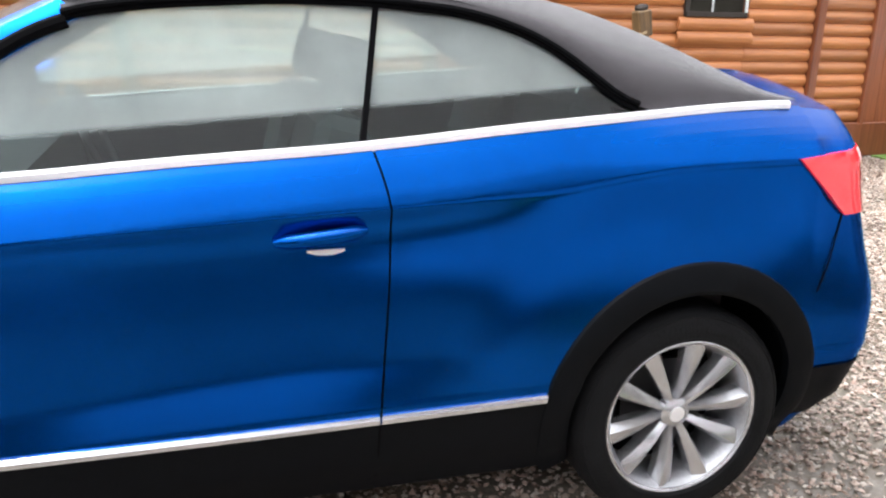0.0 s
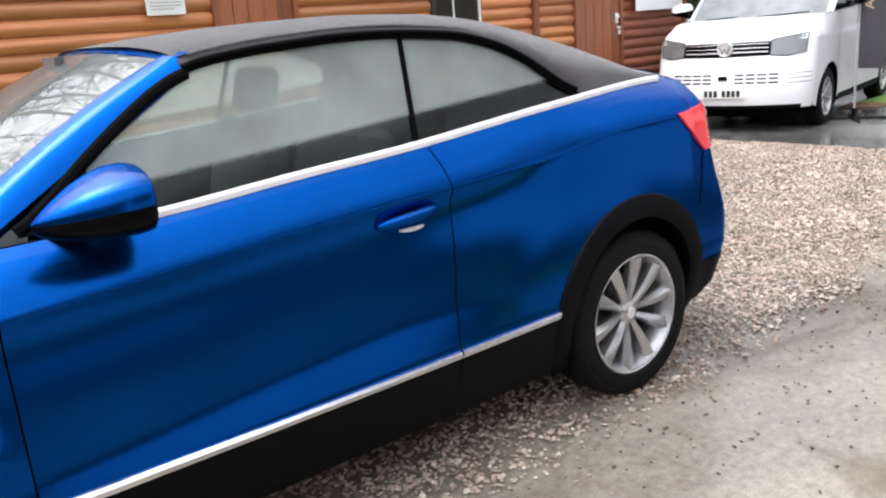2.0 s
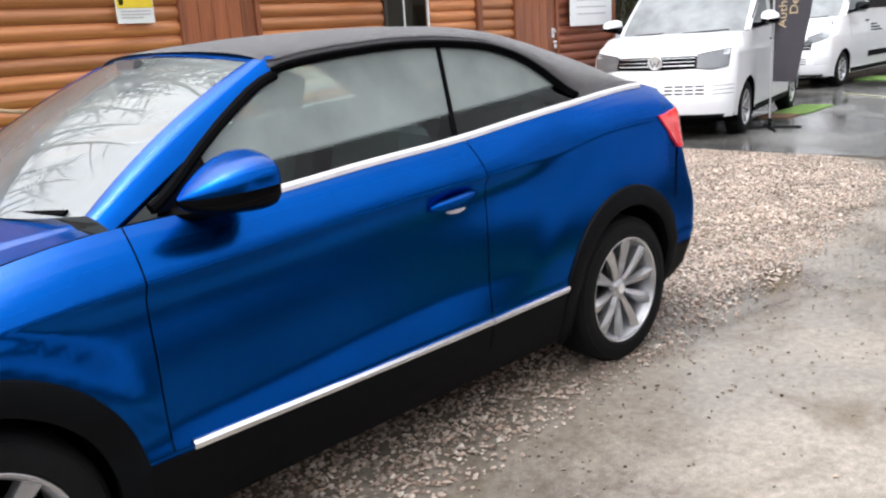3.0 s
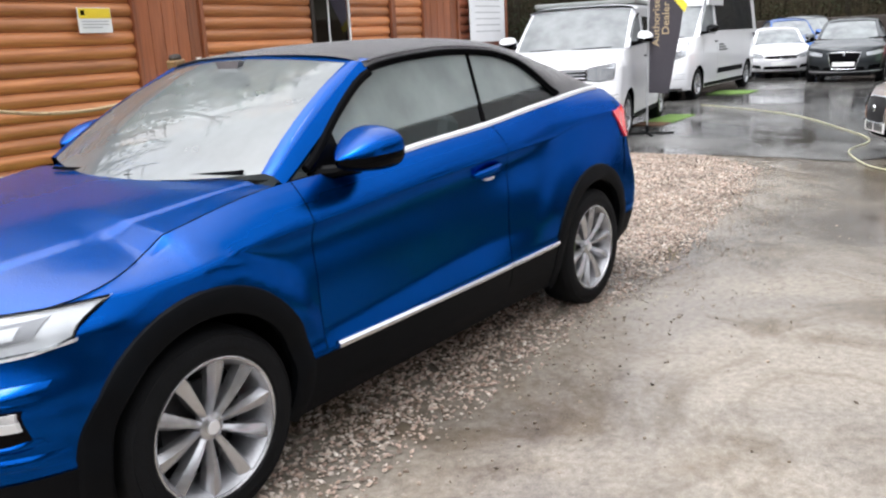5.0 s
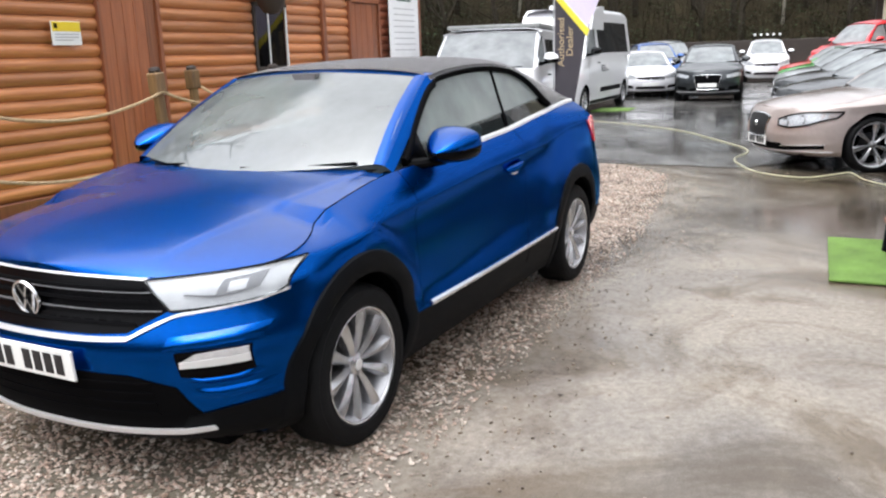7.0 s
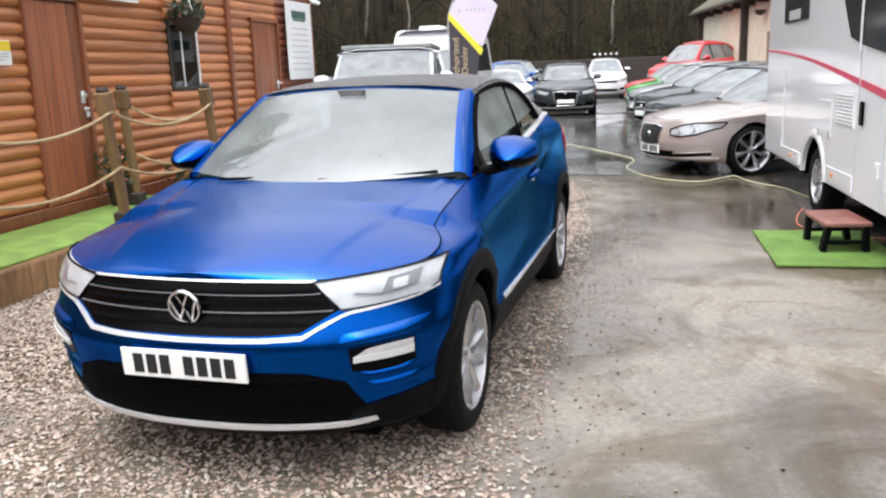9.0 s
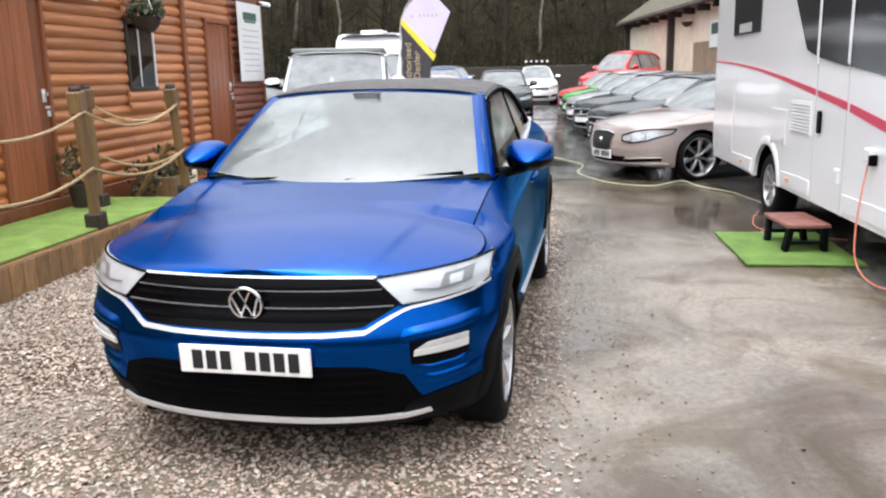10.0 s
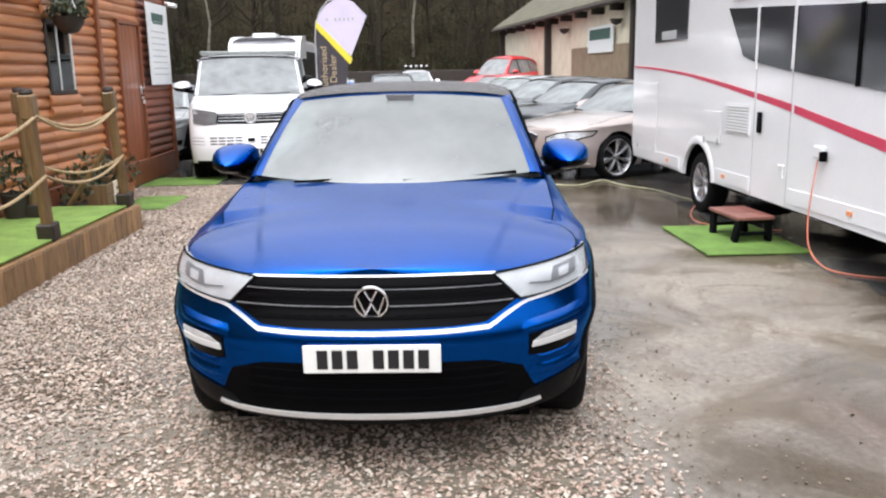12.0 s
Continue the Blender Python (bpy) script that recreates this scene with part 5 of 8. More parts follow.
rng = np.random.default_rng(11)
N_STONES = 215000
gx, gy_ = rng.uniform(-5.6, 7.4, N_STONES), rng.uniform(1.4, 6.8, N_STONES)
edge = np.interp(gx, [-4.5, -1.5, 3, 5, 6.4, 7.3], [1.66, 1.63, 1.62, 1.78, 1.98, 2.7])
gok = in_poly(gx, gy_, GRAVEL) & (rng.random(N_STONES) < np.clip((gy_ - edge) / 0.34 + 0.16, 0, 1))
hid = (gx > -0.6) & (gx < 1.8) & (gy_ > 2.7) & (gy_ < 3.3)
gok &= ~hid
gx, gy_ = gx[gok], gy_[gok]
gs = 0.0065 + 0.0085 * rng.random(len(gx)) ** 1.6
scatter("gravel", np.stack([gx, gy_, 0.004 + gs * rng.uniform(0.05, 0.9, len(gx))], -1), gs, PEBBLE, "pale pink-brown gravel, wet in places", "gravel", seed=2, base_v=OCT_V, base_f=OCT_F)
sx = rng.uniform(-5, 7, 900)
sy = np.interp(sx, [-4.5, -1.5, 3, 5, 6.4, 7.3], [1.66, 1.63, 1.62, 1.78, 1.98, 2.7]) - rng.exponential(0.30, 900)
sok = sy > -0.4
ss = rng.uniform(0.0035, 0.0095, 900)
scatter("stray_stones", np.stack([sx, sy, 0.002 + ss * 0.4], -1)[sok], ss[sok], GRIT, "loose stones strayed from the gravel edge", "gravel", seed=3)


# ---- timber cabin ----
def log_board(length, height=0.125, depth=0.04, n=6):
    """A half-round cladding board along x, its back at y = 0."""
    rows = []
    prof = [(0.0, 0.0)] + [(-depth * math.sin(math.pi * t) ** 0.75, height * t) for t in np.linspace(0.04, 0.96, n)] + [(0.0, height)]
    for x in (-length / 2, length / 2):
        rows.append([(x, y, z + 0.003) for y, z in prof])
    g = Geo().grid(rows)
    k = len(prof)
    g.f += [tuple(range(k)), tuple(range(2 * k - 1, k - 1, -1))]
    me = bpy.data.meshes.new("board")
    me.from_pydata(g.v, [], g.f)
    me.polygons.foreach_set("use_smooth", [True] * len(me.polygons))
    me.set_sharp_from_angle(angle=radians(50))
    return me


def cabin_front():
    W, Z0, P = 6.88, 0.37, 0.1265
    wall = tagged(build("wall_cabin", Geo().box(2.3, W + 0.12, 1.46, 14.5, 0.16, 2.92, 0.01), TRIM_WOOD), "orange varnished half-log boards on a timber cabin", "wall", kind="structure")
    spans = [(-4.9, -1.7), (-1.7, 2.29), (3.15, 4.80), (5.55, 6.37), (6.48, 7.14), (8.12, 9.53)]
    for a, b in spans:
        # the last span takes darker red-brown boards
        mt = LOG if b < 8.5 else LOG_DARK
        me = log_board(b - a - 0.006)
        me.materials.append(mt)
        for r in range(20):
            o = new("board", me)
            o.parent = wall
            o.matrix_local = pose((a + b) / 2, W + 0.042, Z0 + r * P)
    for a, b, rows in ((4.80, 5.55, range(0, 8)), (4.80, 5.55, range(15, 20)), (7.14, 8.12, range(16, 20)), (2.29, 3.15, range(16, 20))):
        me = log_board(b - a - 0.006)
        me.materials.append(LOG)
        for r in rows:
            o = new("board", me)
            o.parent = wall
            o.matrix_local = pose((a + b) / 2, W + 0.042, Z0 + r * P)
    me = log_board(0.86)
    me.materials.append(LOG)
    for z in (1.16, 1.29, 2.30, 2.43):
        o = new("board", me)
        o.parent = wall
        o.matrix_local = pose(5.17, W + 0.002, z)
    part("skirt_board", Geo().box(2.3, W + 0.0, 0.19, 14.4, 0.05, 0.36, 0.008), TRIM_WOOD, wall)
    part("corner_trim", Geo().box(6.425, W + 0.0, 1.7, 0.095, 0.07, 2.66, 0.008), TRIM_WOOD, wall)
    part("corner_trim", Geo().box(9.56, W + 0.01, 1.6, 0.07, 0.09, 3.1, 0.008), TRIM_WOOD, wall)
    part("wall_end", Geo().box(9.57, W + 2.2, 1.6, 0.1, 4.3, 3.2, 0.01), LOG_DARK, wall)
    roof = tagged(build("cabin_roof", Geo().prism([(W - 0.04, 2.90), (W + 0.03, 2.925), (W + 4.7, 2.86), (W + 4.7, 2.93), (W - 0.04, 2.985)], -5.2, 9.6, 'X'), DARK_TIMBER), "flat dark felt cabin roof with a timber fascia", "roof", kind="structure")
    for x0, x1, z0, z1, latch in ((2.33, 3.09, 0.38, 2.36, 1), (7.19, 8.06, 0.34, 2.36, 1)):
        d = tagged(build("door_1" if x0 < 5 else "door_2", Geo().box((x0 + x1) / 2, W + 0.03, (z0 + z1) / 2, x1 - x0, 0.03, z1 - z0, 0.004), DOOR_WOOD), "red-brown boarded timber door, closed", "door", kind="structure")
        n = 5
        for i in range(n):
            w = (x1 - x0) / n
            part("plank", Geo().box(x0 + w * (i + 0.5), W + 0.012, (z0 + z1) / 2, w - 0.005, 0.022, z1 - z0 - 0.004, 0.004), DOOR_WOOD, d)
        for x in (x0 - 0.025, x1 + 0.028):
            part("door_frame", Geo().box(x, W + 0.005, (z0 + z1) / 2 + 0.02, 0.05, 0.07, z1 - z0 + 0.06, 0.006), TRIM_WOOD, d)
        part("door_head", Geo().box((x0 + x1) / 2, W + 0.005, z1 + 0.04, x1 - x0 + 0.1, 0.07, 0.06, 0.006), TRIM_WOOD, d)
        part("lock_plate", Geo().box(x1 - 0.07, W - 0.008, 1.42, 0.06, 0.012, 0.13, 0.004), SATIN, d)
        part("door_knob", Geo().tube([(x1 - 0.07, W - 0.01, 1.44), (x1 - 0.07, W - 0.05, 1.44)], [0.012, 0.024], 12), CHROME, d)
        part("hasp", Geo().box(x1 - 0.03, W - 0.012, 1.30, 0.09, 0.014, 0.03, 0.004), SATIN, d)
        part("padlock", Geo().box(x1 - 0.05, W - 0.03, 1.24, 0.045, 0.022, 0.06, 0.008), SATIN, d)
    win = tagged(build("window_1", Geo().box(5.17, W + 0.012, 1.845, 0.62, 0.006, 0.80, 0.002), glass_mat("dark_window_pane", (0.08, 0.085, 0.09), 0.02, (0.10, 0.11, 0.11), None, 0.03)), "small dark cabin window with white glazing bar", "window", kind="structure")
    for x, w, mt in ((4.835, 0.05, DARK_TIMBER), (5.515, 0.03, WHITE_BOARD), (5.12, 0.018, WHITE_BOARD)):
        part("window_frame", Geo().box(x, W + 0.004, 1.845, w, 0.022, 0.82, 0.004), mt, win)
    for z in (1.445, 2.25):
        part("window_frame", Geo().box(5.17, W + 0.002, z, 0.70, 0.05, 0.05, 0.005), DARK_TIMBER, win)
    part("window_backing", Geo().box(5.17, W + 0.026, 1.845, 0.62, 0.006, 0.78, 0.001), SEAM, win)
    return wall


wall_cabin = cabin_front()


def wall_sign(name, x0, x1, z0, z1, y, label, bands):
    s = tagged(build(name, Geo().box((x0 + x1) / 2, y, (z0 + z1) / 2, x1 - x0, 0.012, z1 - z0, 0.003), WHITE_BOARD), label, "sign")
    for a, b, c, d, mt in bands:
        part("print", Geo().box(lerp(x0, x1, (a + b) / 2), y - 0.008, lerp(z1, z0, (c + d) / 2), (b - a) * (x1 - x0), 0.003, (d - c) * (z1 - z0), 0.0005), mt, s)
    return s


wall_sign("wall_sign", 1.68, 2.02, 1.745, 1.965, 6.835, "small white and yellow printed notice on the log wall", [(0.02, 0.98, 0.02, 0.42, YELLOW), (0.08, 0.2, 0.1, 0.3, INK), (0.1, 0.9, 0.52, 0.56, GREY_INK), (0.1, 0.9, 0.64, 0.68, GREY_INK), (0.1, 0.7, 0.76, 0.80, GREY_INK)])
wall_sign("wall_sign", 8.31, 9.40, 1.49, 2.76, 6.80, "tall white board with dark green crest on the cabin wall", [(0.22, 0.78, 0.12, 0.22, SIGN_GREEN), (0.26, 0.74, 0.225, 0.25, SIGN_GREEN)] + [(0.15, 0.85, 0.34 + i * 0.075, 0.352 + i * 0.075, GREY_INK) for i in range(8)])
wall_sign("wall_sign", 3.22, 4.17, 2.43, 2.82, 6.83, "plain white board high on the cabin wall", [(0.06, 0.94, 0.05, 0.1, GREY_INK)])

cctv = thing("security_camera", pose(9.5, 6.78, 2.80), "small white security camera on cabin corner", "security camera")
part("camera_body", Geo().tube([(0, 0.0, 0), (-0.04, -0.14, -0.03)], 0.035, 12), WHITE_BOARD, cctv)
part("bracket", Geo().tube([(0, 0.06, 0.03), (0, -0.03, 0.02)], 0.015, 8), WHITE_BOARD, cctv)


def leaf_ball(name, centre, radius, count, size, material, parent, seed, squash=0.7):
    rng = np.random.default_rng(seed)
    d = rng.normal(size=(count, 3))
    d /= np.linalg.norm(d, axis=1)[:, None]
    p = np.array(centre) + d * (rng.random((count, 1)) ** 0.4) * radius * np.array([1, 1, squash])
    quad = np.array([(-1, 0, 0), (0, -0.45, 0.12), (1, 0, 0), (0, 0.45, 0.12)])
    v = []
    for i in range(count):
        r = Euler(rng.uniform(0, 6.28, 3)).to_matrix()
        sz = size * rng.uniform(0.6, 1.4)
        v += [tuple(p[i] + sz * np.array(r @ Vector(q))) for q in quad]
    return part(name, Geo().add(v, [(4 * i, 4 * i + 1, 4 * i + 2, 4 * i + 3) for i in range(count)]), material, parent, smooth=False, fix=False)


basket = thing("hanging_basket", pose(4.82, 6.60, 2.25), "black hanging basket with trailing green leaves", "plant basket")
part("bowl", Geo().lathe([(0.0, -0.15), (0.09, -0.13), (0.16, -0.04), (0.18, 0.04), (0.165, 0.04), (0.14, -0.02)], 20, axis='Z'), DARK_TIMBER, basket, fix=False)
leaf_ball("leaves", (0, 0, 0.12), 0.24, 260, 0.05, LEAF, basket, 4)
for a in range(3):
    part("chain", Geo().tube([(0.17 * math.cos(a * 2.1), 0.17 * math.sin(a * 2.1), 0.04), (0, 0.02, 0.5)], 0.005, 5), SATIN, basket)
part("bracket_arm", Geo().tube([(0, 0.24, 0.42), (0, 0.22, 0.52), (0, 0.02, 0.50)], 0.012, 6), DARK_TIMBER, basket)


# ---- raised walkway with rope rail ----
def walkway():
    x0, x1, y0, y1, h = -1.6, 3.85, 5.66, 6.82, 0.25
    deck = tagged(build("walkway_deck", Geo().box((x0 + x1) / 2, (y0 + y1) / 2 + 0.02, h / 2 - 0.01, x1 - x0 - 0.06, y1 - y0 - 0.06, h - 0.02, 0.01), DECK_WOOD), "low timber walkway with wet boarded edge", "decking", kind="structure")
    n = 34
    for i in range(n):
        w = (x1 - x0) / n
        part("edge_board", Geo().box(x0 + w * (i + 0.5), y0 + 0.012, h / 2, w - 0.006, 0.024, h + (0.006 if i % 3 else 0), 0.004), DECK_WOOD, deck)
    for i in range(7):
        w = (y1 - y0) / 7
        part("edge_board", Geo().box(x1 - 0.012, y0 + 0.03 + w * (i + 0.45), h / 2, 0.024, w - 0.006, h, 0.004), DECK_WOOD, deck)
    part("edge_cap", Geo().box((x0 + x1) / 2, y0 + 0.03, h + 0.006, x1 - x0, 0.05, 0.02, 0.005), DECK_WOOD, deck)
    tagged(build("turf_strip", Geo().box((x0 + x1) / 2, (y0 + y1) / 2 + 0.05, h + 0.004, x1 - x0 - 0.1, y1 - y0 - 0.16, 0.022, 0.008), TURF), "bright green artificial turf on the walkway", "turf")


walkway()


def rope_post(x, y, z, top, label, lean=0):
    p = thing("rope_post", pose(x, y, z, 0, lean, 0), label, "post", "posts of the rope rail")
    part("shaft", Geo().tube([(0, 0, 0), (0.006, 0, 0.4), (0, 0.004, 0.8), (0, 0, top - z)], [0.052, 0.05, 0.05, 0.048], 14), POST_WOOD, p)
    part("foot_block", Geo().box(0, 0, 0.07, 0.15, 0.15, 0.15, 0.012), DARK_TIMBER, p)
    part("head_block", Geo().box(0, 0, top - z - 0.12, 0.12, 0.12, 0.20, 0.012), POST_WOOD, p)
    part("cap", Geo().lathe([(0.0, top - z + 0.03), (0.045, top - z + 0.022), (0.055, top - z), (0.05, top - z - 0.02)], 14, axis='Z'), DARK_TIMBER, p, fix=False)
    return p


def rope(a, b, sag):
    pts = [(lerp(a[0], b[0], t), lerp(a[1], b[1], t), lerp(a[2], b[2], t) - 4 * sag * t * (1 - t)) for t in np.linspace(0, 1, 22)]
    return tagged(build("rope", Geo().tube(pts, 0.014, 8), ROPE), "sagging natural-fibre rope between posts", "rope", "ropes of the rail")


POSTS = [(-0.05, 5.82), (2.0, 5.84), (3.86, 5.82)]
BACK = [(3.15, 6.46)]
TILT = [-7.0, -5.5, -9.3]
for (x, y), a in zip(POSTS, TILT):
    rope_post(x, y, 0.25, 1.50, "round weathered timber post with square foot on the walkway", a)
rope_post(BACK[0][0], BACK[0][1], 0.25, 1.50, "round weathered timber post by the cabin door", -3)


def on_post(i, z):
    """Where a rope is tied to a leaning post of the rail."""
    return (POSTS[i][0] + math.tan(radians(TILT[i])) * (z - 0.25), POSTS[i][1] - 0.05, z)


for i in (0, 1):
    rope(on_post(i, 1.30), on_post(i + 1, 1.30), 0.17)
    rope(on_post(i, 0.80), on_post(i + 1, 0.80), 0.15)
rope((BACK[0][0], 6.41, 1.30), on_post(2, 1.29), 0.16)
rope((BACK[0][0], 6.41, 0.80), on_post(2, 0.80), 0.14)


def brace_post():
    b = thing("brace", pose(3.80, 5.95, 0.25), "short slanted timber brace behind a post", "brace")
    part("strut", Geo().tube([(0, 0, 0.62), (0.12, 0.5, 0.0)], 0.03, 8), POST_WOOD, b)


brace_post()


def planter(x, y, z):
    p = thing("planter_box", pose(x, y, z, 0, 0, 8), "weathered wooden planter with pale name board and shrubs", "planter")
    for s in (-1, 1):
        for i in range(3):
            part("slat", Geo().box(0, s * 0.17, 0.12 + i * 0.12, 0.9, 0.022, 0.11, 0.004), POST_WOOD, p)
    for s in (-1, 1):
        part("end_board", Geo().box(s * 0.44, 0, 0.24, 0.022, 0.34, 0.36, 0.004), POST_WOOD, p)
        part("leg", Geo().box(s * 0.40, -0.13, 0.04, 0.06, 0.06, 0.09, 0.004), POST_WOOD, p)
        part("leg", Geo().box(s * 0.40, 0.13, 0.04, 0.06, 0.06, 0.09, 0.004), POST_WOOD, p)
    part("soil", Geo().box(0, 0, 0.36, 0.86, 0.32, 0.03, 0.01), LITTER, p)
    part("name_board", Geo().box(0.1, -0.195, 0.30, 0.55, 0.02, 0.24, 0.004), CREAM, p)
    for i in range(2):
        part("print", Geo().box(0.1, -0.207, 0.34 - i * 0.08, 0.40, 0.004, 0.03, 0.001), DARK_TIMBER, p)
    leaf_ball("shrub", (0, 0, 0.52), 0.30, 150, 0.045, LEAF, p, 9, 0.9)
    return p


planter(4.75, 6.42, 0.0)


def pot(x, y, z, r, h, seed, lab, mt):
    p = thing("plant_pot", pose(x, y, z), lab, "plant pot", "pots by the cabin")
    part("pot_body", Geo().lathe([(0.0, 0.0), (r * 0.75, 0.0), (r, h), (r * 1.05, h), (r * 1.05, h - 0.02), (r * 0.9, h - 0.03), (0, h - 0.03)], 20, axis='Z'), mt, p, fix=False)
    leaf_ball("foliage", (0, 0, h + 0.18), 0.24, 120, 0.04, LEAF, p, seed, 1.0)


pot(4.15, 6.50, 0.0, 0.15, 0.26, 12, "dark plant pot with small shrub", DARK_TIMBER)
pot(5.55, 6.45, 0.0, 0.17, 0.30, 13, "terracotta plant pot with leggy plant", mat("terracotta", (0.36, 0.14, 0.07), 0.8, 0, 0.3, 9))
pot(3.10, 6.62, 0.272, 0.14, 0.24, 14, "dark plant pot with shrub on the walkway", DARK_TIMBER)

# darker copy of the turf, shade by the motorhome put into its colour
MAT_TURF = mat("shaded_turf", (0.15, 0.27, 0.05), 0.8, 0, 0.45, 4, 0.6, 220)
MATS = [((5.05, 5.78), (6.15, 6.40)), ((7.32, 5.70), (8.25, 6.80)), ((10.9, 4.45), (12.2, 4.95)), ((17.2, 4.75), (18.3, 5.7)), ((1.78, -0.72), (3.12, 0.20))]
for (xa, ya), (xb, yb) in MATS:
    m = build("turf_mat", Geo().box((xa + xb) / 2, (ya + yb) / 2, 0.017, xb - xa, yb - ya, 0.018, 0.006), MAT_TURF)
    tagged(m, "flat green artificial turf mat on wet ground", "mat", "turf mats")

tagged(build("door_mat", Geo().box(10.62, 4.72, 0.016, 0.5, 0.5, 0.016, 0.005), mat("brown_coir", (0.16, 0.085, 0.045), 0.9, 0, 0.4, 20, 0.6, 200)), "brown coir door mat beside a turf mat", "mat")


# ---- step stool and cables ----
def step_stool():
    s = thing("step_stool", pose(2.50, -0.36, 0.026, 0, 0, 4), "low folding step with worn red-brown top", "step stool")
    part("top", Geo().box(0, 0, 0.225, 0.62, 0.36, 0.035, 0.012), mat("worn_red_board", (0.27, 0.125, 0.10), 0.5, 0, 0.5, 6, 0.2, 40, dark=(0.12, 0.026, 0.02)), s)
    for x in (-1, 1):
        for y in (-1, 1):
            part("leg", Geo().box(0, 0, 0, 0.085, 0.045, 0.23, 0.008, pose(x * 0.25, y * 0.15, 0.11, y * 6, -x * -12, 0)), TRIM, s)
        part("cross_bar", Geo().box(x * 0.27, 0, 0.08, 0.03, 0.28, 0.03, 0.005), TRIM, s)


step_stool()
HOSE = mat("yellow_green_hose", (0.62, 0.60, 0.40), 0.5, 0, 0.2, 20)
ORANGE = mat("orange_cable", (0.75, 0.22, 0.14), 0.5, 0, 0.15, 20)


def smooth_path(pts, n=8):
    out = []
    q = [pts[0]] + list(pts) + [pts[-1]]
    for i in range(1, len(q) - 2):
        p0, p1, p2, p3 = (np.array(q[i + k], float) for k in (-1, 0, 1, 2))
        for t in np.linspace(0, 1, n, endpoint=False):
            out.append(tuple(0.5 * (2 * p1 + (p2 - p0) * t + (2 * p0 - 5 * p1 + 4 * p2 - p3) * t * t + (3 * p1 - p0 - 3 * p2 + p3) * t ** 3)))
    return out + [tuple(pts[-1])]


tagged(build("ground_hose", Geo().tube(smooth_path([(14.3, 4.97, .016), (13.35, 3.83, .016), (12.2, 2.74, .016), (10.45, 1.83, .016), (9.1, 1.26, .016), (8.1, 1.35, .016), (7.5, 1.25, .016), (6.75, 0.95, .016), (6.4, 0.45, .016), (6.75, 0.1, .016), (6.9, -0.07, .016), (6.35, -0.2, .016), (5.8, -0.5, .016), (5.2, -0.62, .016), (4.6, -0.75, .016)]), 0.0075, 6), HOSE), "yellow-green cable snaking over wet ground", "cable")
tagged(build("power_cable", Geo().tube(smooth_path([(1.42, -0.52, 0.86), (1.42, -0.49, 0.60), (1.41, -0.47, 0.36), (1.33, -0.46, 0.16), (1.20, -0.50, 0.05), (1.05, -0.60, 0.016), (0.85, -0.85, 0.016)]), 0.006, 6), ORANGE), "orange power cable hanging from a socket to the ground", "cable")
tagged(build("power_cable", Geo().tube(smooth_path([(3.72, -0.34, 0.13), (3.60, -0.26, 0.06), (3.35, -0.26, 0.016), (3.0, -0.5, 0.016), (2.8, -0.9, 0.016)]), 0.0048, 6), ORANGE), "orange power cable looped beside a motorhome wheel", "cable")


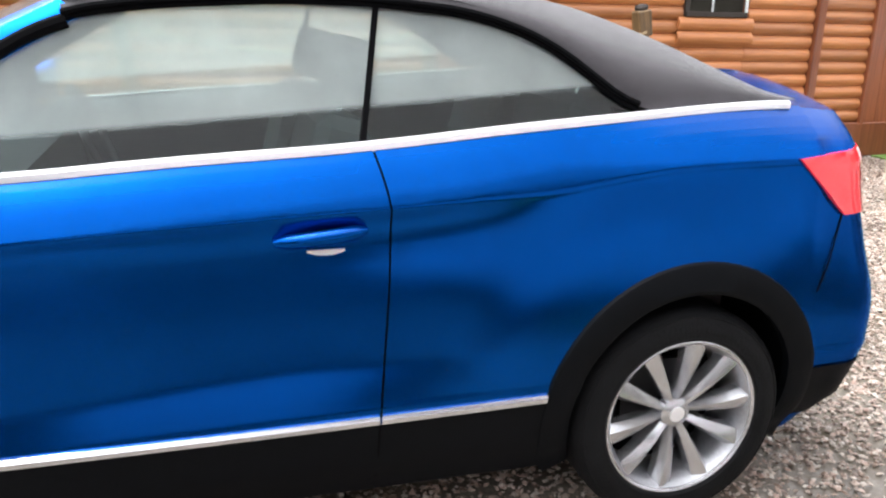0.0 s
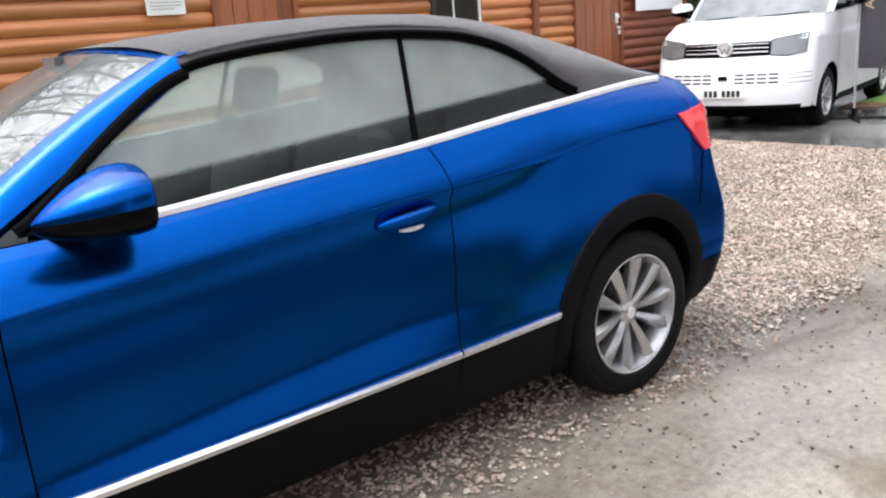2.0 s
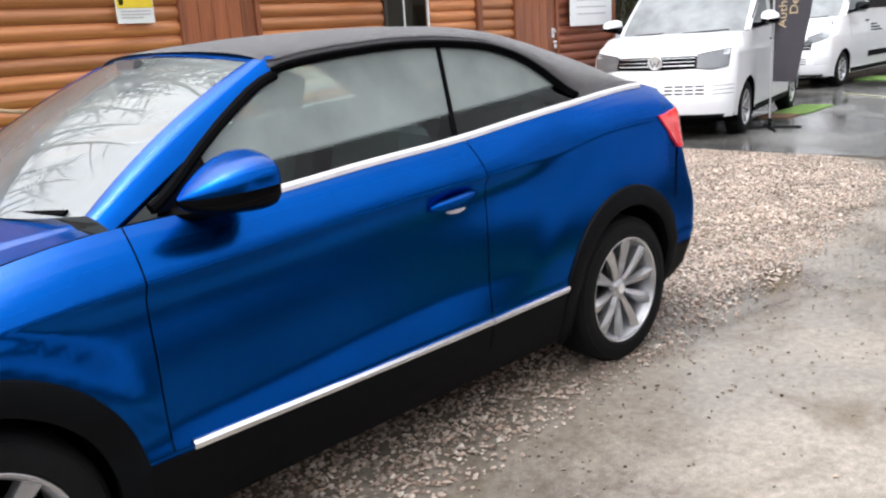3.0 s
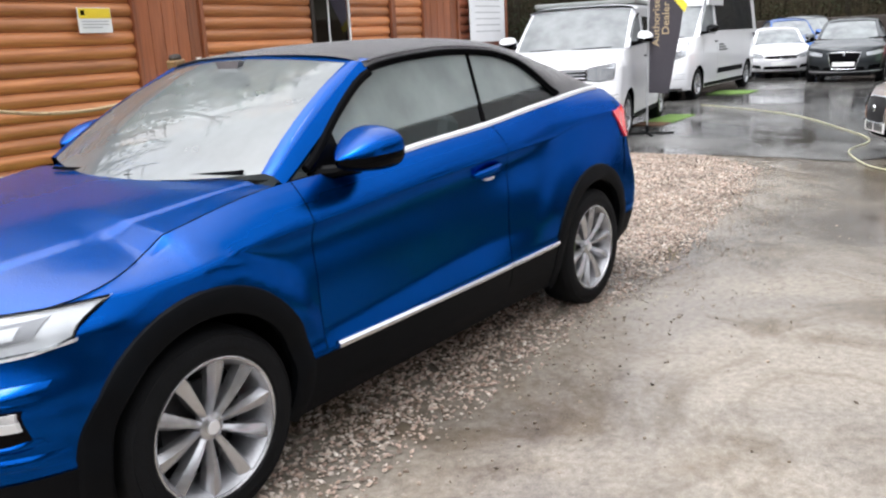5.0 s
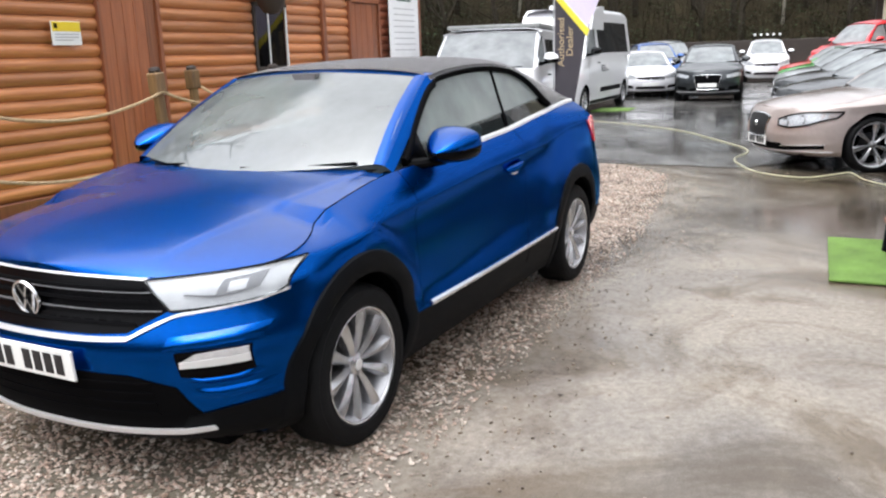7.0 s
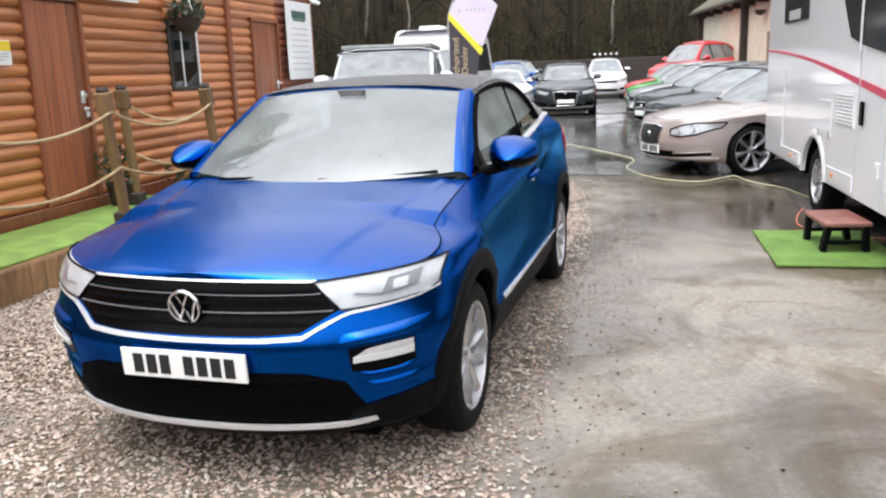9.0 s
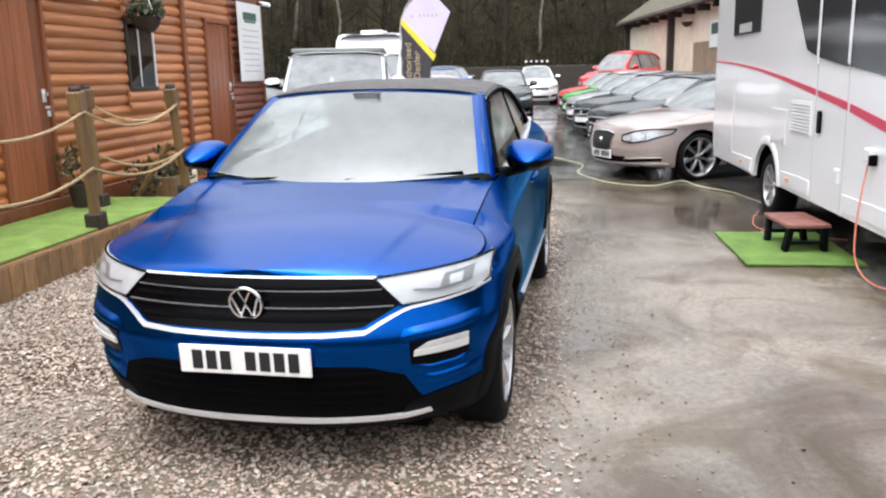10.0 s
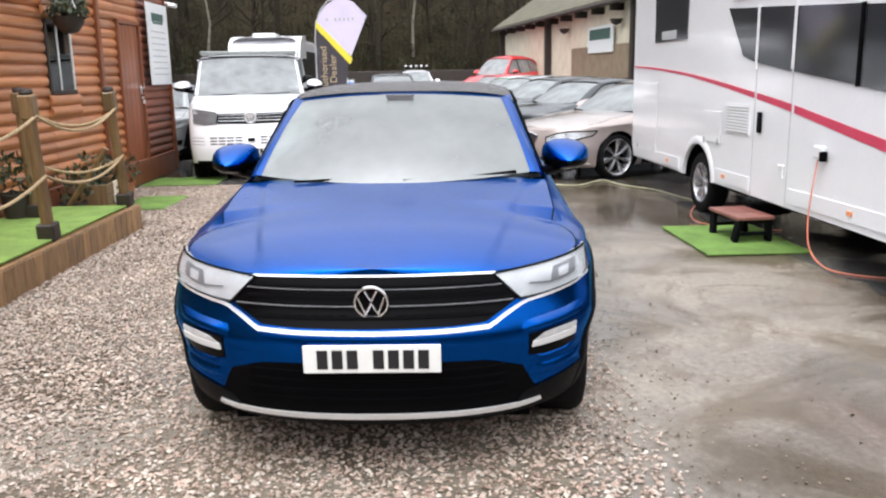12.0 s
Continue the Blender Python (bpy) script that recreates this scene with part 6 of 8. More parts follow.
# ---- motorhome ----
def motorhome():
    r = thing("motorhome", pose(0, -0.6075, 0, 0, 0, 2.06), "white coach-built motorhome with red stripe and dark windows", "motorhome")
    STRIPE = mat("red_stripe", (0.62, 0.05, 0.11), 0.4, 0, 0.1, 5)
    body = [(-0.35, 0.40), (0.30, 0.36), (3.55, 0.40), (4.62, 0.40), (6.42, 0.42), (6.52, 0.60), (6.52, 2.72), (6.35, 2.88), (0.6, 2.90), (-0.15, 2.75), (-0.60, 1.9), (-0.9, 1.15), (-0.85, 0.55)]
    g = Geo().prism([p for p in body], -2.18, -0.42)
    part("body_shell", g, WHITE_PAINT, r, angle=30)
    # side wall with a wheel arch
    wx, wz, ra = 4.06, 0.35, 0.44
    outl = [(-0.85, 0.55), (-0.35, 0.40), (0.30, 0.37), (wx - ra, 0.40)] + [(wx + ra * math.cos(a), wz + ra * math.sin(a)) for a in np.linspace(math.pi * 0.965, math.pi * 0.035, 18)] + [(wx + ra, 0.40), (6.42, 0.42), (6.52, 0.60), (6.52, 2.70), (6.35, 2.84), (0.6, 2.86), (-0.15, 2.72), (-0.60, 1.9), (-0.9, 1.15)]
    part("side_panel", Geo().prism(outl, -0.42, 0.0), WHITE_PAINT, r, angle=30)
    part("wheel_well", Geo().prism([(wx + (ra + 0.02) * math.cos(a), wz + (ra + 0.02) * math.sin(a)) for a in np.linspace(0, math.pi, 18)], -0.425, -0.405), SEAM, r)
    part("wheel_liner", Geo().grid([[(wx + (ra - 0.006) * math.cos(a), y, wz + (ra - 0.006) * math.sin(a)) for y in (-0.405, -0.012)] for a in np.linspace(0.02, math.pi - 0.02, 20)]), SEAM, r, fix=False)
    rows = []
    for a in np.linspace(0.10, math.pi - 0.10, 26):
        rows.append([(wx + q * math.cos(a), o, wz + q * math.sin(a)) for q, o in ((ra - 0.015, -0.03), (ra - 0.015, 0.010), (ra + 0.01, 0.016), (ra + 0.055, 0.010), (ra + 0.07, 0.0))])
    part("arch_moulding", Geo().grid(rows), WHITE_PAINT, r, fix=False)
    w = wheel(r, wx, -0.15, 1, 0.34, 0.215, 8, far=True)
    # skirt mouldings
    for a, b in ((4.62, 6.40), (-0.8, 1.93), (2.72, 3.52)):
        part("skirt_rail", Geo().slab([[(x, 0.012, z) for x in np.linspace(a, b, 8)] for z in (0.43, 0.50, 0.56)], lambda p: (p[0], p[1] - 0.02, p[2])), WHITE_PAINT, r)
    # stripe
    zs = tab((-0.9, .82), (.5, 1.02), (1.3, 1.14), (2.0, 1.25), (2.7, 1.335), (3.6, 1.44), (4.5, 1.53), (5.5, 1.595), (6.5, 1.635))
    ws = tab((-0.9, .10), (.5, .085), (2.0, .065), (3.0, .05), (4.5, .032), (6.5, .02))
    for a, b in ((-0.85, 1.93), (1.98, 2.66), (2.71, 6.50)):
        part("stripe", Geo().slab([[(x, 0.004, zs(x) + d * ws(x)) for x in np.linspace(a, b, 24)] for d in (-0.5, 0.5)], lambda p: (p[0], p[1] - 0.006, p[2])), STRIPE, r, "red stripe")
    # windows
    def window(outline, name="window"):
        o = part(name, Geo().prism(outline, -0.01, 0.014), ACRYLIC, r, "dark tinted window")
        part("window_back", Geo().prism(outline, -0.016, -0.011), SEAM, o)
        return o
    w1 = window([(4.52, 1.92), (5.62, 1.92), (5.64, 2.50), (4.50, 2.50)])
    part("inner_frame", Geo().box(5.1, 0.016, 1.99, 0.5, 0.008, 0.10, 0.003), GREY_INK, w1)
    window([(2.98, 1.70), (2.72, 1.64), (2.72, 2.13), (3.37, 2.17)])
    window([(2.66, 1.63), (2.02, 1.55), (2.02, 2.09), (2.66, 2.13)])
    window([(1.96, 1.55), (1.02, 1.45), (1.02, 2.03), (1.96, 2.085)])
    window([(0.96, 1.44), (-0.30, 1.30), (-0.45, 1.70), (-0.35, 1.93), (0.96, 2.02)])
    rv = part("roof_vent", Geo().box(2.98, 0.006, 2.33, 0.60, 0.014, 0.20, 0.005), WHITE_PAINT, r, "white louvred upper vent")
    for i in range(5):
        part("louvre_gap", Geo().box(2.98, 0.013, 2.27 + i * 0.03, 0.52, 0.004, 0.011, 0.001), GREY_INK, rv)
    for x in (2.69, 1.99):
        part("door_gap", Geo().box(x, 0.001, 1.15, 0.008, 0.004, 1.55, 0.001), GREY_INK, r)
    part("pillar_bar", Geo().box(0.99, 0.016, 1.735, 0.05, 0.012, 0.60, 0.004), SEAM, r)
    for x in (2.69, 1.99):
        part("window_bar", Geo().box(x, 0.012, 1.86, 0.035, 0.016, 0.58, 0.004), WHITE_PAINT, r)
    hd = part("door_handle", Geo().box(2.55, 0.014, 1.09, 0.075, 0.02, 0.19, 0.02), GLOSS_BLACK, r)
    # vent, hatch, lockers
    v = part("fridge_vent", Geo().box(3.05, 0.004, 1.10, 0.56, 0.010, 0.30, 0.004), WHITE_PAINT, r, "white louvred vent")
    for i in range(9):
        part("louvre", Geo().box(3.05, 0.009, 0.98 + i * 0.03, 0.50, 0.012, 0.014, 0.003), WHITE_BOARD, v)
        part("louvre_gap", Geo().box(3.05, 0.0095, 0.965 + i * 0.03, 0.50, 0.003, 0.009, 0.001), GREY_INK, v)
    for a, b, c, d, nm in ((3.45, 3.92, 0.82, 1.15, "service_hatch"), (5.48, 6.28, 0.56, 1.42, "locker_door")):
        h = part(nm, Geo().box((a + b) / 2, 0.005, (c + d) / 2, b - a, 0.012, d - c, 0.01), WHITE_PAINT, r)
        for x in (a + 0.05, b - 0.05):
            part("hinge", Geo().box(x, 0.014, c + 0.02, 0.03, 0.012, 0.07, 0.003), GREY_INK, h)
        for x in (a - 0.006, b + 0.006):
            part("shut_line", Geo().box(x, 0.002, (c + d) / 2, 0.006, 0.004, d - c, 0.001), GREY_INK, h)
    s = part("socket_cover", Geo().box(1.42, 0.03, 0.92, 0.13, 0.05, 0.10, 0.012), WHITE_PAINT, r)
    part("socket_hole", Geo().box(1.36, 0.03, 0.89, 0.05, 0.052, 0.08, 0.008), SEAM, s)
    part("latch", Geo().box(2.08, 0.012, 0.73, 0.09, 0.02, 0.035, 0.005), WHITE_BOARD, r)
    part("latch", Geo().box(2.05, 0.012, 0.68, 0.02, 0.02, 0.10, 0.004), WHITE_BOARD, r)
    for x, z in ((3.30, 0.50), (0.95, 0.50), (5.0, 0.50)):
        part("side_marker", Geo().box(x, 0.018, z, 0.07, 0.012, 0.035, 0.008), AMBER, r, "amber side marker")
    part("chassis", Geo().box(2.7, -1.25, 0.30, 6.6, 1.5, 0.22, 0.02), SEAM, r)
    for y in (-1.95,):
        wheel(r, wx, y, -1, 0.34, 0.215, 8, far=True)
        wheel(r, 0.2, y, -1, 0.34, 0.215, 8, far=True)
    wheel(r, 0.2, -0.22, 1, 0.34, 0.215, 8, far=True)


motorhome()


# ---- other vehicles ----
def road_car(m, label, paint, length=4.6, width=1.85, height=1.5, wheelbase=2.75, nose=0.88, style="saloon", grille="slats", roof_paint=None, plate_bars=False, category="car", group="parked cars", lamps=None, glass=None, badge=True):
    """A parked car of ordinary proportions, built on the same skin curves as the convertible."""
    root = thing("parked_car", m, label, category, group)
    tail = length - wheelbase - nose
    ky, kz = width / 1.81, height / 1.53

    def back(x):
        return x * 0.83 / nose if x < 0 else (x * 2.63 / wheelbase if x < wheelbase else 2.63 + (x - wheelbase) * 0.80 / tail)

    def fwd(x):
        return x * nose / 0.83 if x < 0 else (x * wheelbase / 2.63 if x < 2.63 else wheelbase + (x - 2.63) * tail / 0.80)
    top0 = tab((-.80, .80), (-.66, .82), (-.46, .86), (-.25, .905), (0, .945), (.3, .99), (.5, 1.01), (1.28, 1.03), (2.19, 1.06), (2.8, 1.09), (3.0, 1.09), (3.35, 1.02))
    f0 = tab((.18, -.64), (.25, -.765), (.35, -.80), (.48, -.83), (.6, -.825), (.7, -.80), (.8, -.765), (.88, -.70), (.95, -.62))
    r0 = tab((.2, 3.25), (.3, 3.38), (.5, 3.43), (.65, 3.42), (.8, 3.37), (1.15, 3.30))
    w0 = tab((-.46, .74), (0, .775), (.45, .78), (1.8, .795), (2.9, .745), (3.4, .66))
    sh = Shape(front=lambda z: f0(z / kz) * nose / 0.83, rear=lambda z: fwd(r0(z / kz)), top=lambda x: top0(back(x)) * kz, top_width=lambda x: w0(back(x)) * ky,
               crease=lambda x: tab((-.8, .74), (-.3, .83), (.36, .87), (1.8, .93), (3.4, .95))(back(x)) * kz, crease_width=0.882 * ky,
               flank=tab((0, .80), (.21, .815), (.3, .862), (.45, .88), (.66, .868), (.9, .866), (1.0, .882)),
               wheels=(0.0, wheelbase), radius=0.335 * (1.06 if height > 1.58 else 1.0), arch=0.385 * (1.06 if height > 1.58 else 1.0), depth=0.58 * nose / 0.83, depth_rear=0.4)
    car_body(root, sh, paint, fwd(0.44), fwd(2.62), lambda x: tab((-.75, .83), (-.6, .875), (-.4, .925), (-.2, .96), (0, .985), (.25, 1.01), (.5, 1.02))(back(x)) * kz, lambda x: sh.top(x) + 0.02, [(fwd(0.55), fwd(1.45)), (fwd(1.47), fwd(2.25))], flare_trim=style == "suv", sill=0.40)
    if style == "suv":
        rz = tab((1.0, 1.43), (1.2, 1.49), (1.6, 1.53), (2.3, 1.52), (2.8, 1.48), (3.0, 1.40), (3.15, 1.25), (3.25, 1.08))
        lz = tab((.6, 1.04), (.8, 1.19), (1.08, 1.37), (1.4, 1.415), (2.3, 1.41), (2.75, 1.37), (2.85, 1.20), (2.95, 1.10), (3.25, 1.08))
        xe = 3.2
    else:
        rz = tab((1.0, 1.43), (1.2, 1.49), (1.6, 1.53), (2.0, 1.52), (2.35, 1.45), (2.6, 1.34), (2.8, 1.22), (2.95, 1.11))
        lz = tab((.6, 1.04), (.8, 1.18), (1.08, 1.37), (1.4, 1.42), (1.9, 1.41), (2.3, 1.32), (2.5, 1.20), (2.62, 1.11), (2.95, 1.10))
        xe = 2.93
    gl = glass or FAR_GLASS
    ws, gy = cabin(root, sh, paint, roof_paint or paint, lambda x: rz(back(x)) * kz, lambda x: max(lz(back(x)) * kz, sh.top(x) + 0.005), fwd(1.09), fwd(xe),
                   ((fwd(.30), 1.005 * kz, .70 * ky, fwd(.46), 1.04 * kz), (fwd(1.0), 1.43 * kz, .575 * ky, fwd(1.065), 1.40 * kz)), soft=False)
    top = lambda x: max(lz(back(x)) * kz, sh.top(x))
    side_glass(root, sh, gy, fwd(.66), fwd(1.44), lambda x: sh.top(x) - 0.01, top, gl, seal=True)
    side_glass(root, sh, gy, fwd(1.48), fwd(2.26), lambda x: sh.top(x) - 0.01, top, gl, seal=True)
    if style == "suv":
        side_glass(root, sh, gy, fwd(2.30), fwd(2.82), lambda x: sh.top(x) - 0.01, top, gl)
    for side in (-1, 1):
        part("window_post", Geo().slab([[(x, side * (gy(x, z) + 0.003), z) for x in (fwd(1.43), fwd(1.49))] for z in np.linspace(sh.top(fwd(1.46)), top(fwd(1.46)), 5)], lambda p: (p[0], p[1] - side * 0.02, p[2])), SEAM, root)
        s = side
        lo, hi = lamps or ([(-.50, .62), (-.66, .635), (-.80, .665), (-.86, .70)], [(-.47, .70), (-.62, .735), (-.78, .765), (-.872, .775)])
        lo = [(y * ky, z * kz) for y, z in lo]
        hi = [(y * ky, z * kz) for y, z in hi]
        lamp_unit(root, sh, lo, hi, side, n=10)
        door_mirror(root, fwd(.80), .95 * ky, 1.08 * kz, side, paint)
        part("sill_panel", strip_on_side(sh, np.linspace(fwd(.44), fwd(2.19), 14), lambda x: 0.205, lambda x: 0.30, 0.004, side, 0.03, 2), TRIM, root)
        part("door_handle", Geo().tube([sh.side(x, .86 * kz, o, side) for x, o in ((fwd(1.28), 0.004), (fwd(1.31), 0.03), (fwd(1.38), 0.03), (fwd(1.41), 0.004))], 0.013, 6), paint, root)
        part("door_handle", Geo().tube([sh.side(x, .87 * kz, o, side) for x, o in ((fwd(2.06), 0.004), (fwd(2.09), 0.03), (fwd(2.16), 0.03), (fwd(2.19), 0.004))], 0.013, 6), paint, root)
        if grille == "round":
            # a slim side intake with a bright blade, and a dark outline round the lamp
            part("fog_intake", Geo().slab(front_patch(sh, [(s * .40 * ky, .275 * kz), (s * .80 * ky, .31 * kz)], [(s * .42 * ky, .325 * kz), (s * .81 * ky, .355 * kz)], 0.003, 10, 3), inward(0.02)), SEAM, root)
            part("intake_blade", Geo().slab(front_patch(sh, [(s * .42 * ky, .327 * kz), (s * .81 * ky, .357 * kz)], [(s * .42 * ky, .339 * kz), (s * .81 * ky, .367 * kz)], 0.012, 10, 2), inward(0.02)), CHROME, root)
            el, eh = [(s * abs(y), z) for y, z in lo], [(s * abs(y), z) for y, z in hi]
            edge = front_patch(sh, el, eh, 0.006, 12, 5)
            loop = edge[0] + [q[-1] for q in edge[1:]] + edge[-1][-2::-1] + [q[0] for q in edge[-2:0:-1]]
            part("lamp_outline", Geo().tube(loop + [loop[0]], 0.010, 6), SEAM, root)
            for t in (0.30, 0.62):
                a, b = edge[2][int(t * 12)], edge[3][int(t * 12)]
                mid = [(a[k] + b[k]) / 2 for k in range(3)]
                part("lamp_ring", Geo().tube([(mid[0] - 0.010, mid[1] + 0.048 * math.cos(v), mid[2] + 0.048 * math.sin(v)) for v in np.linspace(0, 2 * math.pi, 17)], 0.007, 5), LAMP_GREY, root)
        else:
            part("fog_intake", Geo().slab(front_patch(sh, [(s * .52 * ky, .30 * kz), (s * .78 * ky, .33 * kz)], [(s * .56 * ky, .40 * kz), (s * .80 * ky, .43 * kz)], 0.003, 8, 3), inward(0.02)), SEAM, root)
        part("tail_lamp", Geo().slab([[sh.side(x, z, 0.008, side) for x in np.linspace(fwd(3.08), fwd(3.3), 8)] for z in (.78 * kz, .86 * kz, .94 * kz)], lambda p: (p[0], p[1] - s * 0.03, p[2])), TAIL_RED, root)
        for x in (0, wheelbase):
            wheel(root, x, side * (width / 2 - 0.125), side, sh.radius, 0.265 if grille == "round" else 0.235, 7, far=True)
    if grille == "tall":
        lo, hi = [(-.27, .33), (0, .325), (.27, .33)], [(-.36, .70), (0, .715), (.36, .70)]
    elif grille == "round":
        lo, hi = [(-.23, .455), (-.12, .435), (.12, .435), (.23, .455)], [(-.27, .70), (-.14, .735), (.14, .735), (.27, .70)]
    else:
        lo, hi = [(-.42, .58), (0, .56), (.42, .58)], [(-.46, .68), (0, .69), (.46, .68)]
    lo = [(y * ky, z * kz) for y, z in lo]
    hi = [(y * ky, z * kz) for y, z in hi]
    grl = part("grille", Geo().slab(front_patch(sh, lo, hi, 0.004, 16, 5), inward(0.03)), DARK_ALLOY if grille == "round" else SEAM, root, "grille in a bright frame")
    edge = front_patch(sh, lo, hi, 0.010, 16, 5)
    rim = edge[0] + [r[-1] for r in edge[1:]] + edge[-1][-2::-1] + [r[0] for r in edge[-2:0:-1]]
    part("grille_frame", Geo().tube(rim + [rim[0]], 0.011, 6), CHROME, grl)
    for i in range(1, 5):
        row = [tuple(lerp(edge[0][j][k], edge[-1][j][k], i / 5) for k in range(3)) for j in range(17)]
        part("grille_bar", Geo().tube(row, 0.006, 5), DARK_ALLOY, grl)
    if badge:
        x, y, z = sh.nose(0, (.66 if grille == "tall" else .60) * kz)
        part("badge", Geo().lathe([(0.0, 0.012), (0.035, 0.010), (0.04, 0.0)], 16, Matrix.Translation((x - 0.015, 0, z)) @ Matrix.Rotation(radians(90), 4, 'Z')), CHROME, root, fix=False)
    part("lower_intake", Geo().slab(front_patch(sh, [(-.48 * ky, .28 * kz), (0, .275 * kz), (.48 * ky, .28 * kz)], [(-.44 * ky, .37 * kz), (0, .37 * kz), (.44 * ky, .37 * kz)], 0.003, 12, 3), inward(0.02)), SEAM, root)
    part("bumper_trim", Geo().slab(front_patch(sh, [(-.82 * ky, .262 * kz), (0, .245 * kz), (.82 * ky, .262 * kz)], [(-.82 * ky, .28 * kz), (0, .262 * kz), (.82 * ky, .28 * kz)], 0.012, 20, 2), inward(0.02)), SATIN, root)
    pz = (.385 if grille == "round" else .44) * kz
    x, y, z = sh.nose(0, pz)
    plate(root, x - 0.014, 0, pz, bars=plate_bars)
    part("cowl", Geo().grid([[(fwd(lerp(.36, .44, s * s)) + d, .70 * ky * s, (lerp(1.0, 1.01, s * s)) * kz + h) for s in np.linspace(-1, 1, 13)] for d, h in ((-.10, -.012), (0.05, 0.006))]), GLOSS_BLACK, root, fix=False)
    part("dashboard", Geo().prism([(fwd(.45), .7 * kz), (fwd(.55), .97 * kz), (fwd(.9), .98 * kz), (fwd(.95), .7 * kz)], -.66 * ky, .66 * ky), CABIN_DARK, root)
    part("price_card", Geo().box(fwd(.72), -.25 * ky, 1.14 * kz, 0.006, .42, .22, 0.002, None), WHITE_BOARD, root, "white price card behind the windscreen")
    for y in (-.36, .36):
        seat(root, fwd(1.40), y * ky, .38 * kz)
    return root


def faces(x, y, heading):
    """The pose of a vehicle whose front axle stands at x, y and whose nose points at heading degrees from +x."""
    return pose(x, y, 0, 0, 0, heading + 180)


road_car(faces(7.848, 0.11, 117), "champagne metallic saloon parked on wet tarmac", CHAMPAGNE, 5.05, 1.88, 1.46, 2.91, 1.05, "saloon", "round", plate_bars=True,
         lamps=([(-.43, .60), (-.56, .575), (-.72, .61), (-.855, .70)], [(-.41, .675), (-.54, .735), (-.70, .77), (-.868, .772)]))
road_car(faces(11.9, 0.15, 122), "dark grey saloon parked beside other cars", BLACK_PAINT, 4.7, 1.82, 1.45, 2.8, 0.86, "saloon", "slats", plate_bars=True)
road_car(faces(15.2, 0.35, 122), "black hatchback parked in a row", BLACK_PAINT, 4.4, 1.8, 1.48, 2.65, 0.86, "suv", "slats")
road_car(faces(18.3, 0.5, 122), "pale silver hatchback parked in a row", SILVER_PAINT, 4.2, 1.78, 1.5, 2.6, 0.84, "suv", "slats")
road_car(faces(21.4, 0.6, 122), "lime green hatchback parked in a row", GREEN_PAINT, 4.0, 1.75, 1.5, 2.5, 0.8, "suv", "slats", roof_paint=WHITE_PAINT)
road_car(faces(24.6, 0.7, 124), "red hatchback parked in a row", RED_PAINT, 4.0, 1.75, 1.55, 2.5, 0.8, "suv", "slats")
road_car(faces(29.0, -0.2, 140), "tall red people carrier parked in a row", RED_PAINT, 4.4, 1.85, 2.3, 2.7, 0.8, "suv", "slats")
road_car(faces(21.6, 3.31, 184), "black estate car with tall chrome-framed grille", BLACK_PAINT, 4.63, 1.9, 1.65, 2.81, 0.88, "suv", "tall")
suv = road_car(faces(34.0, 2.45, 184), "white off-road car with roof lamps", WHITE_PAINT, 4.6, 1.88, 1.8, 2.7, 0.85, "suv", "slats")
for i in range(5):
    part("roof_lamp", Geo().tube([(1.15, -0.5 + i * 0.25, 1.98), (1.02, -0.5 + i * 0.25, 1.98)], 0.052, 10), WHITE_BOARD, suv)
part("lamp_bar", Geo().tube([(1.15, -0.7, 1.89), (1.15, 0.7, 1.89)], 0.02, 6), TRIM, suv)
for dy in (-0.55, 0.55):
    part("lamp_bar_foot", Geo().tube([(1.15, dy, 1.70), (1.15, dy, 1.89)], 0.015, 6), TRIM, suv)
road_car(faces(24.0, 5.5, 196), "white estate car parked beside a camper van", WHITE_PAINT, 4.5, 1.8, 1.5, 2.65, 0.86, "saloon", "slats")
road_car(faces(27.4, 5.75, 200), "blue people carrier parked in a row", NAVY_PAINT, 4.2, 1.8, 1.78, 2.6, 0.84, "suv", "slats")
road_car(faces(30.7, 5.95, 202), "silver people carrier parked in a row", SILVER_PAINT, 4.2, 1.8, 1.85, 2.6, 0.84, "suv", "slats")
road_car(faces(34.0, 6.1, 204), "dark people carrier parked at the back of the yard", BLACK_PAINT, 4.2, 1.8, 1.9, 2.6, 0.84, "suv", "slats")


VAN_LAMP = mat("smoked_lamp_bowl", (0.20, 0.20, 0.205), 0.35, 0.4, 0.35, 18)


